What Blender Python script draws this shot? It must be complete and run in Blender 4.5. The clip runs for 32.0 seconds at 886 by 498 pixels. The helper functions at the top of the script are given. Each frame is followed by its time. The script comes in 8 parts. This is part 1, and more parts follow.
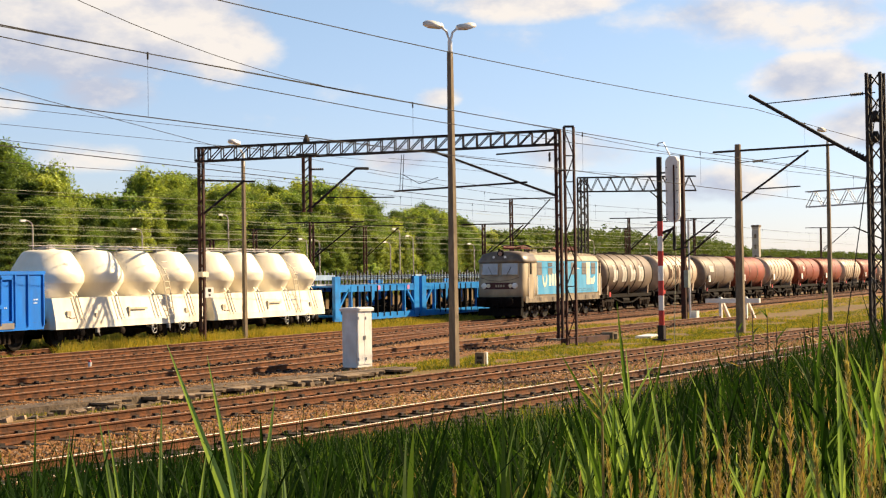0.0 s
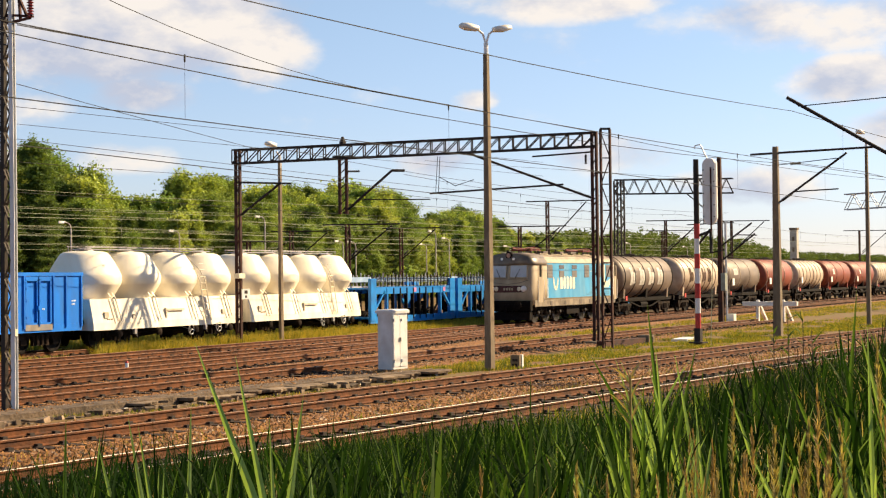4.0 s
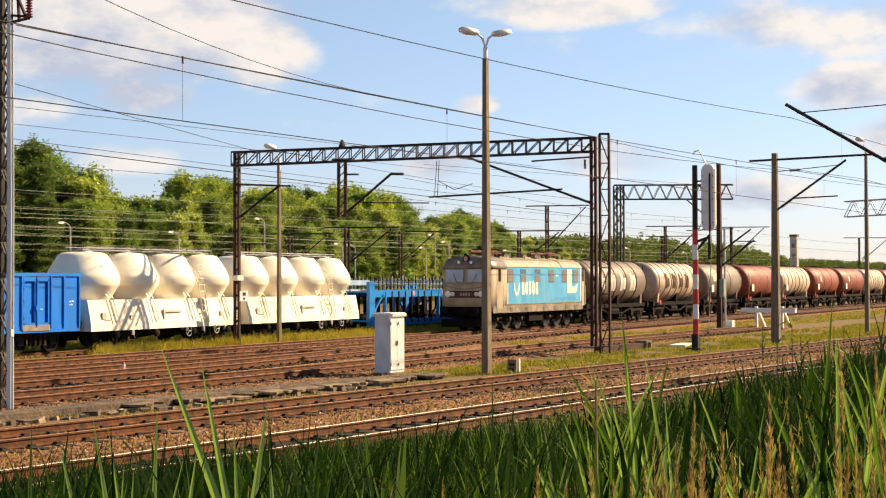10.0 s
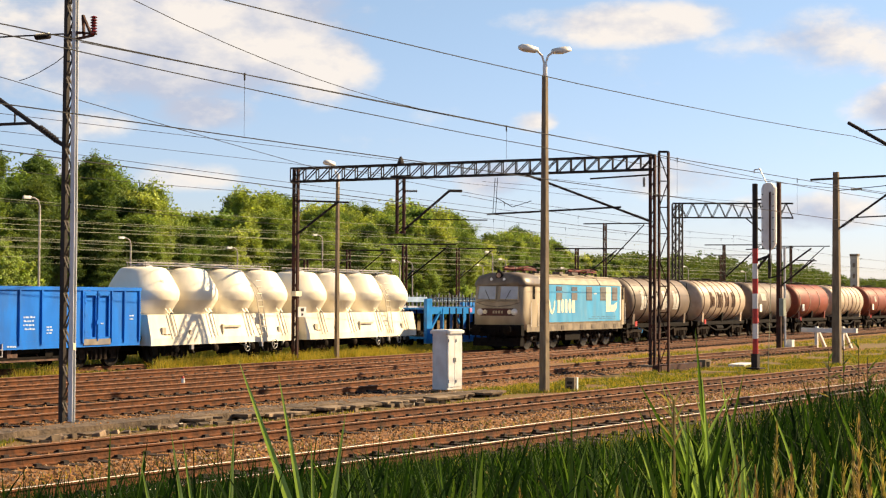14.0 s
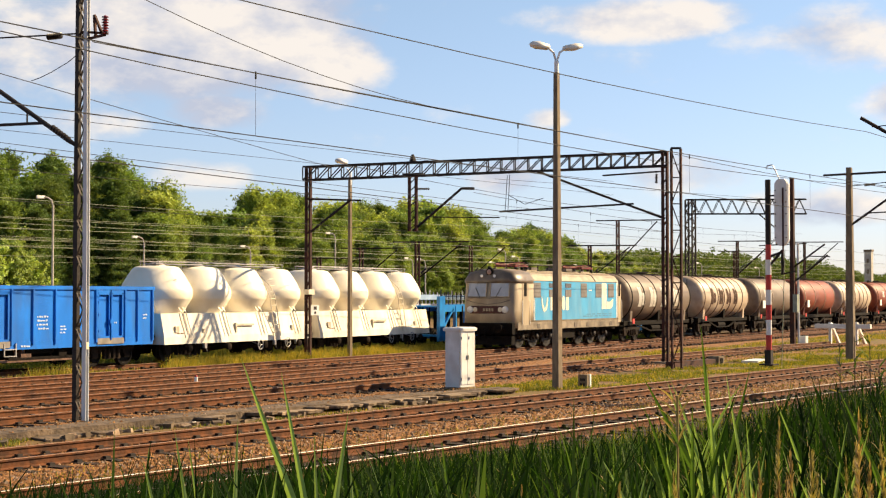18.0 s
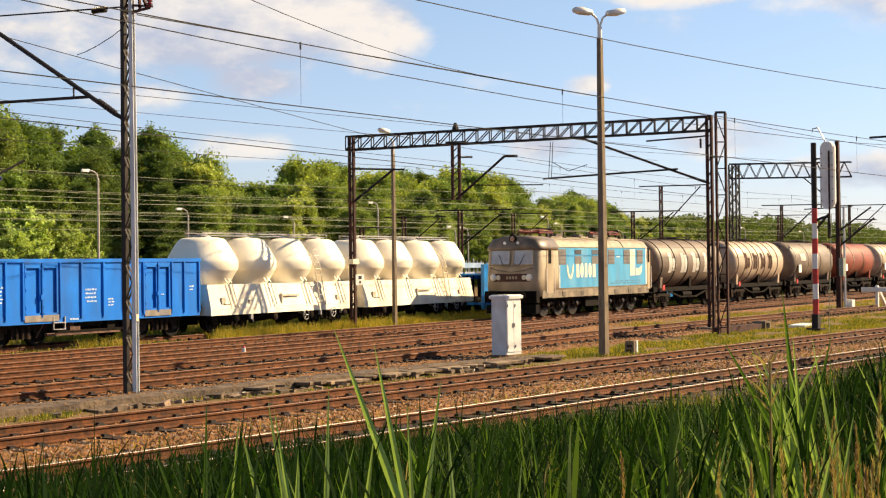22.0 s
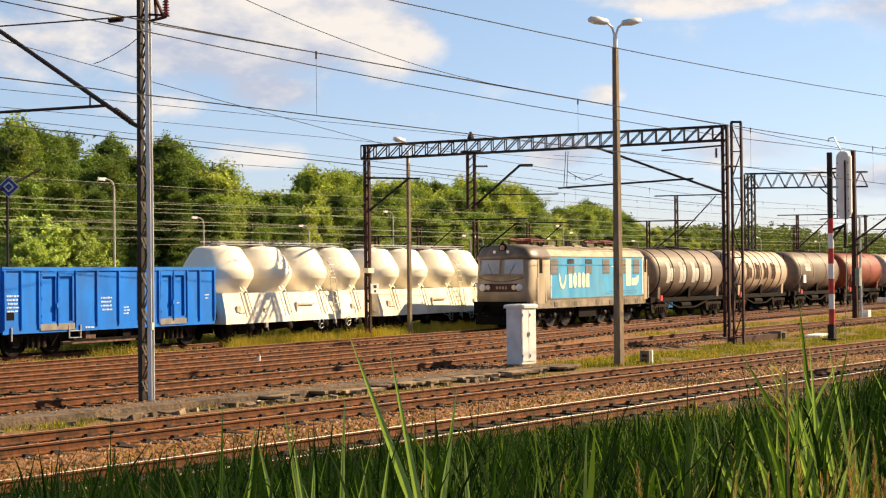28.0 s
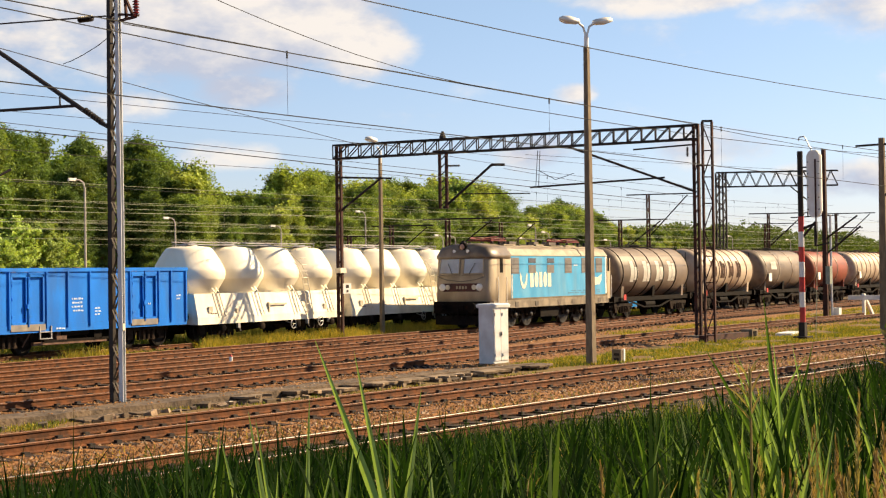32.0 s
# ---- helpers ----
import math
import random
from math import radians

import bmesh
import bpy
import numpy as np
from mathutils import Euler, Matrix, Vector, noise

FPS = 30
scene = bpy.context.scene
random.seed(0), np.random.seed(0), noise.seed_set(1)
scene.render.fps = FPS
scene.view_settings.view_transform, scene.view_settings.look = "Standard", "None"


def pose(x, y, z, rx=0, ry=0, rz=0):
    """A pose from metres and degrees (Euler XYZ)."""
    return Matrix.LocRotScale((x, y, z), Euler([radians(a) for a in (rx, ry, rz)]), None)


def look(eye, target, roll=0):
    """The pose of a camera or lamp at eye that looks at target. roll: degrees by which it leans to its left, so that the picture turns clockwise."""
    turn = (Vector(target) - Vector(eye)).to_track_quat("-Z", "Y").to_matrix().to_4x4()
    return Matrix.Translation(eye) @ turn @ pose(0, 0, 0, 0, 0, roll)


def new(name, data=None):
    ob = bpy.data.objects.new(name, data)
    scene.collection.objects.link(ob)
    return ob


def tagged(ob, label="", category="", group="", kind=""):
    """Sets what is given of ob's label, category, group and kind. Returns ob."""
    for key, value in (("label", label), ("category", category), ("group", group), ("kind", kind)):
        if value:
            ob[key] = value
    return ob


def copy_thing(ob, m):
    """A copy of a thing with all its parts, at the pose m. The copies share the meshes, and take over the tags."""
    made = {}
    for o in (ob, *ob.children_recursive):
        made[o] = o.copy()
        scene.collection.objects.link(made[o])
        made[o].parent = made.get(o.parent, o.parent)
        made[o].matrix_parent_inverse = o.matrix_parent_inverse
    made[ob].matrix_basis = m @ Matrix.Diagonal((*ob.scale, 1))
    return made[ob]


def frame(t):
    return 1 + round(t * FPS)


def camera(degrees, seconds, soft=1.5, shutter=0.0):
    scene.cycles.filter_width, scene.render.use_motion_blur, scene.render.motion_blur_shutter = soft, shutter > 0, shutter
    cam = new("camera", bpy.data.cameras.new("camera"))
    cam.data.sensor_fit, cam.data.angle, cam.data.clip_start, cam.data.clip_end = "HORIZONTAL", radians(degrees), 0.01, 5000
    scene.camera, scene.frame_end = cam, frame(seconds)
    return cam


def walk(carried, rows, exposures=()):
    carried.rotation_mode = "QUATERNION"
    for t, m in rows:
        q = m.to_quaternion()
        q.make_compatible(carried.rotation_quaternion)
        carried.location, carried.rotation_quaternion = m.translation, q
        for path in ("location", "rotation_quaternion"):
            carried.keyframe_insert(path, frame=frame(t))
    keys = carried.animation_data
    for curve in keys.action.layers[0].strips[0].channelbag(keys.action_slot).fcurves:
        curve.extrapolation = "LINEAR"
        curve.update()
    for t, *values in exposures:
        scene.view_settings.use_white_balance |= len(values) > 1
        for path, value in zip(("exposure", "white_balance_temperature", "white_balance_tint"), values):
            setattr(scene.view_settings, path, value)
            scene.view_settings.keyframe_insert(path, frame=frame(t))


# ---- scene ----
H = 2.57  # eye above the rail heads
cam = camera(32.38, 32.0, soft=1.2)
walk(cam, [
    (0.0, pose(0.022, -0.036, H, 91.01, 0.83, -59.08)),
    (0.5, pose(0.029, -0.048, H, 90.98, 0.80, -58.87)),
    (1.0, pose(0.037, -0.060, H, 90.97, 0.95, -58.44)),
    (1.5, pose(0.033, -0.054, H, 90.96, 0.88, -58.20)),
    (2.0, pose(0.030, -0.048, H, 90.98, 0.83, -57.94)),
    (2.5, pose(0.030, -0.048, H, 91.03, 0.89, -57.80)),
    (3.0, pose(0.030, -0.048, H, 91.09, 0.82, -57.72)),
    (3.5, pose(0.031, -0.049, H, 91.13, 0.73, -57.70)),
    (5.5, pose(0.035, -0.056, H, 91.03, 0.49, -57.87)),
    (6.0, pose(0.037, -0.059, H, 91.21, 0.21, -57.86)),
    (6.5, pose(0.051, -0.080, H, 91.22, 0.35, -57.45)),
    (7.0, pose(0.064, -0.102, H, 91.36, -0.23, -57.84)),
    (7.5, pose(0.065, -0.104, H, 91.35, 0.52, -58.11)),
    (8.0, pose(0.067, -0.107, H, 91.00, 0.49, -57.91)),
    (8.5, pose(0.067, -0.106, H, 91.09, 0.35, -57.59)),
    (9.0, pose(0.067, -0.105, H, 91.12, 0.36, -57.51)),
    (9.5, pose(0.071, -0.111, H, 91.18, 0.39, -57.56)),
    (10.0, pose(0.074, -0.117, H, 91.25, 0.20, -57.72)),
    (10.5, pose(0.067, -0.107, H, 91.35, -0.17, -57.88)),
    (11.0, pose(0.062, -0.097, H, 91.49, -0.01, -57.59)),
    (11.5, pose(0.057, -0.088, H, 91.70, 0.19, -56.85)),
    (12.0, pose(0.053, -0.079, H, 91.71, 0.13, -56.42)),
    (12.5, pose(0.052, -0.077, H, 91.70, 0.03, -56.05)),
    (13.0, pose(0.051, -0.074, H, 91.73, -0.11, -55.85)),
    (13.5, pose(0.051, -0.074, H, 91.78, -0.17, -55.75)),
    (14.0, pose(0.051, -0.074, H, 91.89, -0.23, -55.60)),
    (14.5, pose(0.052, -0.076, H, 92.05, -0.30, -55.48)),
    (16.5, pose(0.058, -0.084, H, 91.80, 0.18, -55.29)),
    (17.0, pose(0.059, -0.085, H, 91.77, 0.05, -55.21)),
    (17.5, pose(0.063, -0.090, H, 91.77, 0.18, -55.13)),
    (18.0, pose(0.066, -0.094, H, 91.80, 0.03, -55.10)),
    (18.5, pose(0.062, -0.088, H, 91.79, 0.38, -55.02)),
    (19.0, pose(0.057, -0.082, H, 91.70, 0.58, -55.14)),
    (19.5, pose(0.046, -0.065, H, 91.61, 1.54, -54.80)),
    (20.0, pose(0.035, -0.049, H, 91.01, 1.19, -54.70)),
    (20.5, pose(0.027, -0.039, H, 91.05, 1.27, -54.79)),
    (21.0, pose(0.020, -0.028, H, 91.03, 1.01, -54.37)),
    (21.5, pose(0.011, -0.015, H, 90.71, 1.02, -53.97)),
    (22.0, pose(0.002, -0.002, H, 90.62, 0.74, -53.53)),
    (22.5, pose(0.002, -0.003, H, 90.66, 0.61, -53.16)),
    (23.0, pose(0.003, -0.004, H, 90.43, 0.53, -52.97)),
    (23.5, pose(0.002, -0.002, H, 90.35, 0.84, -52.71)),
    (24.0, pose(0.000, -0.000, H, 90.44, 0.68, -52.55)),
    (24.5, pose(0.002, -0.002, H, 90.38, 0.83, -52.58)),
    (25.0, pose(0.003, -0.004, H, 90.38, 0.73, -52.49)),
    (25.5, pose(0.002, -0.003, H, 90.47, 0.76, -52.54)),
    (27.5, pose(0.000, -0.001, H, 91.11, 0.55, -52.91)),
    (28.0, pose(0.000, -0.000, H, 90.97, 0.61, -52.97)),
    (28.5, pose(0.000, -0.000, H, 90.81, 0.59, -52.97)),
    (29.0, pose(0.000, -0.000, H, 90.86, 0.80, -53.23)),
    (29.5, pose(0.000, -0.000, H, 91.05, 0.99, -54.39)),
    (30.0, pose(0.000, -0.000, H, 91.16, 0.93, -54.49)),
    (30.5, pose(0.004, -0.006, H, 91.01, 0.22, -54.16)),
    (31.0, pose(0.009, -0.012, H, 90.91, 0.64, -54.16)),
    (31.5, pose(0.010, -0.014, H, 90.88, 0.80, -54.07)),
    (32.0, pose(0.012, -0.016, H, 90.94, 0.82, -53.99)),
])

# ---- light ----
world = bpy.data.worlds.new("sky_world")
scene.world = world
world.use_nodes = True
SUN_EL, SUN_TO = 33.2, Vector((0.852, -0.523, 0.0)).normalized()


def build_sky():
    """Clear blue sky with drifting cumulus: soft cloud bodies broken up by noise."""
    nt = world.node_tree
    bg = nt.nodes["Background"]

    def math_node(op, a, b=None, clamp=False):
        n = nt.nodes.new("ShaderNodeMath")
        n.operation, n.use_clamp = op, clamp
        for i, v in enumerate((a, b)):
            if v is None:
                continue
            if isinstance(v, (int, float)):
                n.inputs[i].default_value = v
            else:
                nt.links.new(v, n.inputs[i])
        return n.outputs[0]

    sky = nt.nodes.new("ShaderNodeTexSky")
    sky.sky_type = "NISHITA"
    sky.sun_disc = False
    sky.sun_elevation = radians(SUN_EL)
    sky.sun_rotation = math.atan2(SUN_TO.x, SUN_TO.y)
    sky.air_density, sky.dust_density, sky.ozone_density = 1.0, 0.12, 1.0
    tint = nt.nodes.new("ShaderNodeMixRGB")
    tint.blend_type = "MULTIPLY"
    tint.inputs["Fac"].default_value = 1.0
    sep0 = nt.nodes.new("ShaderNodeSeparateXYZ")
    hue = nt.nodes.new("ShaderNodeValToRGB")
    hue.color_ramp.elements[0].position, hue.color_ramp.elements[0].color = 0.0, (0.82, 0.82, 1.14, 1)
    hue.color_ramp.elements[1].position, hue.color_ramp.elements[1].color = 0.5, (1.12, 1.05, 1.04, 1)
    for p, c in ((0.07, (0.96, 0.96, 1.2, 1)), (0.2, (1.20, 1.15, 1.18, 1))):
        hue.color_ramp.elements.new(p).color = c
    nt.links.new(sep0.outputs["Z"], hue.inputs["Fac"])
    nt.links.new(hue.outputs["Color"], tint.inputs["Color2"])
    nt.links.new(sky.outputs["Color"], tint.inputs["Color1"])
    co = nt.nodes.new("ShaderNodeTexCoord")
    nz = nt.nodes.new("ShaderNodeTexNoise")
    nz.inputs["Scale"].default_value, nz.inputs["Detail"].default_value, nz.inputs["Roughness"].default_value = 11.0, 9.0, 0.58
    mp = nt.nodes.new("ShaderNodeMapping")
    mp.inputs["Scale"].default_value = (1.0, 1.0, 2.0)
    nt.links.new(co.outputs["Generated"], mp.inputs["Vector"])
    nt.links.new(co.outputs["Generated"], sep0.inputs[0])
    nt.links.new(mp.outputs["Vector"], nz.inputs["Vector"])
    sep = nt.nodes.new("ShaderNodeSeparateXYZ")
    nt.links.new(co.outputs["Generated"], sep.inputs[0])
    az = math_node("ARCTAN2", sep.outputs["Y"], sep.outputs["X"])
    el = math_node("ARCSINE", sep.outputs["Z"])
    total = None
    # cloud bodies: bearing from the tracks, height, half width, half height in degrees, density
    for a, e, w, h, k in ((46.0, 9.4, 6.5, 2.2, 1.1), (41.0, 9.7, 3.6, 1.8, 1.1), (38.9, 8.9, 2.0, 1.5, 1.1), (51.5, 8.2, 3.0, 1.5, 0.9), (43.4, 6.8, 1.9, 0.75, 1.0), (47.5, 6.4, 2.2, 0.6, 0.7), (44.3, 4.6, 2.0, 0.6, 0.95), (48.5, 4.3, 2.6, 0.6, 0.7),
                          (31.0, 6.7, 0.8, 0.4, 0.9), (28.0, 10.3, 4.6, 0.75, 0.95), (19.2, 9.3, 4.6, 1.2, 0.9), (17.2, 7.1, 2.2, 0.8, 0.9), (32.5, 4.4, 1.6, 0.7, 0.85), (25.5, 4.5, 2.2, 0.75, 0.95), (21.5, 3.2, 3.0, 0.7, 0.85), (14.5, 5.2, 2.5, 0.8, 0.9),
                          (70, 9, 9, 3, 0.9), (-5, 8, 9, 2.5, 0.9), (30, 20, 15, 4, 0.8), (-40, 12, 16, 4, 0.8)):
        dx = math_node("DIVIDE", math_node("SUBTRACT", az, radians(a)), radians(w))
        dz = math_node("DIVIDE", math_node("SUBTRACT", el, radians(e)), radians(h))
        q = math_node("ADD", math_node("MULTIPLY", dx, dx), math_node("MULTIPLY", dz, dz))
        v = math_node("MULTIPLY", math_node("SUBTRACT", 1.0, math_node("MULTIPLY", q, 0.5), True), k)
        total = v if total is None else math_node("MAXIMUM", total, v)
    dens = math_node("ADD", total, math_node("MULTIPLY", math_node("SUBTRACT", nz.outputs["Fac"], 0.5), 2.3))
    ramp = nt.nodes.new("ShaderNodeValToRGB")
    ramp.color_ramp.interpolation = "EASE"
    ramp.color_ramp.elements[0].position, ramp.color_ramp.elements[1].position = 0.26, 0.95
    nt.links.new(dens, ramp.inputs["Fac"])
    fac = math_node("MULTIPLY", ramp.outputs["Color"], 0.92)
    # billows: the side of each puff that faces up to the sun is whiter than its base
    up = nt.nodes.new("ShaderNodeMapping")
    up.inputs["Scale"].default_value, up.inputs["Location"].default_value = (1.0, 1.0, 2.0), (0.006, -0.008, 0.03)
    nt.links.new(co.outputs["Generated"], up.inputs["Vector"])
    n2 = nt.nodes.new("ShaderNodeTexNoise")
    n2.inputs["Scale"].default_value, n2.inputs["Detail"].default_value, n2.inputs["Roughness"].default_value = 11.0, 7.0, 0.5
    nt.links.new(up.outputs["Vector"], n2.inputs["Vector"])
    lit = math_node("ADD", math_node("MULTIPLY", math_node("SUBTRACT", nz.outputs["Fac"], n2.outputs["Fac"]), 2.8), 0.5, True)
    shade = nt.nodes.new("ShaderNodeValToRGB")
    shade.color_ramp.elements[0].position, shade.color_ramp.elements[1].position = 0.2, 0.75
    shade.color_ramp.elements[0].color, shade.color_ramp.elements[1].color = (4.7, 4.95, 5.9, 1), (8.5, 7.7, 6.9, 1)
    nt.links.new(lit, shade.inputs["Fac"])
    mix = nt.nodes.new("ShaderNodeMixRGB")
    nt.links.new(fac, mix.inputs["Fac"])
    nt.links.new(tint.outputs["Color"], mix.inputs["Color1"])
    nt.links.new(shade.outputs["Color"], mix.inputs["Color2"])
    nt.links.new(mix.outputs["Color"], bg.inputs["Color"])
    bg.inputs["Strength"].default_value = 0.055


build_sky()
sun = new("sun", bpy.data.lights.new("sun", "SUN"))
sun.data.energy, sun.data.angle, sun.data.color = 5.8, radians(0.6), (1.0, 0.755, 0.45)
sun.matrix_world = look(SUN_TO * math.cos(radians(SUN_EL)) + Vector((0, 0, math.sin(radians(SUN_EL)))), (0, 0, 0))
scene.view_settings.exposure = 1.12

# ---- materials ----


def material(name, colour, colour2=None, rough=0.7, metal=0.0, scale=4.0, detail=6.0, bump=0.2, bump_scale=None, spread=(0.35, 0.65),
             vary=0.0, streak=None, stain=None, stain_scale=0.6, stain_amount=0.5, spec=0.4, leaf=0.0, hue=0.0):
    """A surface with two scales of variation: fine noise between two colours, broad stains, and a small relief."""
    m = bpy.data.materials.new(name)
    m.use_nodes = True
    nt = m.node_tree
    b = nt.nodes["Principled BSDF"]
    b.inputs["Roughness"].default_value, b.inputs["Metallic"].default_value = rough, metal
    b.inputs["Specular IOR Level"].default_value = spec
    co = nt.nodes.new("ShaderNodeTexCoord")
    vec = co.outputs["Object"]
    if streak:
        mp = nt.nodes.new("ShaderNodeMapping")
        mp.inputs["Scale"].default_value = streak
        nt.links.new(vec, mp.inputs["Vector"])
        vec = mp.outputs["Vector"]
    nz = nt.nodes.new("ShaderNodeTexNoise")
    nz.inputs["Scale"].default_value, nz.inputs["Detail"].default_value = scale, detail
    nt.links.new(vec, nz.inputs["Vector"])
    ramp = nt.nodes.new("ShaderNodeValToRGB")
    c2 = colour2 or tuple(min(1, c * 0.72) for c in colour)
    e = ramp.color_ramp.elements
    e[0].position, e[1].position = spread
    e[0].color, e[1].color = (*c2, 1), (*colour, 1)
    nt.links.new(nz.outputs["Fac"], ramp.inputs["Fac"])
    out = ramp.outputs["Color"]
    if stain:
        n2 = nt.nodes.new("ShaderNodeTexNoise")
        n2.inputs["Scale"].default_value, n2.inputs["Detail"].default_value = stain_scale, 5.0
        nt.links.new(vec, n2.inputs["Vector"])
        r2 = nt.nodes.new("ShaderNodeValToRGB")
        r2.color_ramp.elements[0].position, r2.color_ramp.elements[1].position = 0.45, 0.68
        nt.links.new(n2.outputs["Fac"], r2.inputs["Fac"])
        k = nt.nodes.new("ShaderNodeMath")
        k.operation = "MULTIPLY"
        k.inputs[1].default_value = stain_amount
        nt.links.new(r2.outputs["Color"], k.inputs[0])
        mx = nt.nodes.new("ShaderNodeMixRGB")
        mx.inputs["Color2"].default_value = (*stain, 1)
        nt.links.new(k.outputs[0], mx.inputs["Fac"])
        nt.links.new(out, mx.inputs["Color1"])
        out = mx.outputs["Color"]
    if vary:
        info = nt.nodes.new("ShaderNodeObjectInfo")
        geo = nt.nodes.new("ShaderNodeNewGeometry")
        ranges = []
        for src, lo, hi in ((geo.outputs["Random Per Island"], 1 - vary * 0.8, 1 + vary * 0.8), (info.outputs["Random"], 1 - vary * 0.55, 1 + vary * 0.55), (info.outputs["Random"], 0.5 + hue, 0.5 - hue)):
            mr = nt.nodes.new("ShaderNodeMapRange")
            mr.inputs["To Min"].default_value, mr.inputs["To Max"].default_value = lo, hi
            nt.links.new(src, mr.inputs["Value"])
            ranges.append(mr.outputs["Result"])
        both = nt.nodes.new("ShaderNodeMath")
        both.operation = "MULTIPLY"
        nt.links.new(ranges[0], both.inputs[0])
        nt.links.new(ranges[1], both.inputs[1])
        hs = nt.nodes.new("ShaderNodeHueSaturation")
        nt.links.new(both.outputs[0], hs.inputs["Value"])
        nt.links.new(ranges[2], hs.inputs["Hue"])
        nt.links.new(out, hs.inputs["Color"])
        out = hs.outputs["Color"]
    nt.links.new(out, b.inputs["Base Color"])
    if leaf:
        tr = nt.nodes.new("ShaderNodeBsdfTranslucent")
        warm = nt.nodes.new("ShaderNodeMixRGB")
        warm.blend_type = "MULTIPLY"
        warm.inputs["Fac"].default_value = 1.0
        warm.inputs["Color2"].default_value = (1.4, 1.33, 0.55, 1)
        nt.links.new(out, warm.inputs["Color1"])
        nt.links.new(warm.outputs["Color"], tr.inputs["Color"])
        ms = nt.nodes.new("ShaderNodeMixShader")
        ms.inputs["Fac"].default_value = leaf
        nt.links.new(b.outputs[0], ms.inputs[1])
        nt.links.new(tr.outputs[0], ms.inputs[2])
        nt.links.new(ms.outputs[0], nt.nodes["Material Output"].inputs["Surface"])
    if bump:
        bn = nt.nodes.new("ShaderNodeTexNoise")
        bn.inputs["Scale"].default_value, bn.inputs["Detail"].default_value = bump_scale or scale * 3, 6.0
        nt.links.new(co.outputs["Object"], bn.inputs["Vector"])
        bp = nt.nodes.new("ShaderNodeBump")
        bp.inputs["Strength"].default_value, bp.inputs["Distance"].default_value = bump, 0.05
        nt.links.new(bn.outputs["Fac"], bp.inputs["Height"])
        nt.links.new(bp.outputs["Normal"], b.inputs["Normal"])
    return m


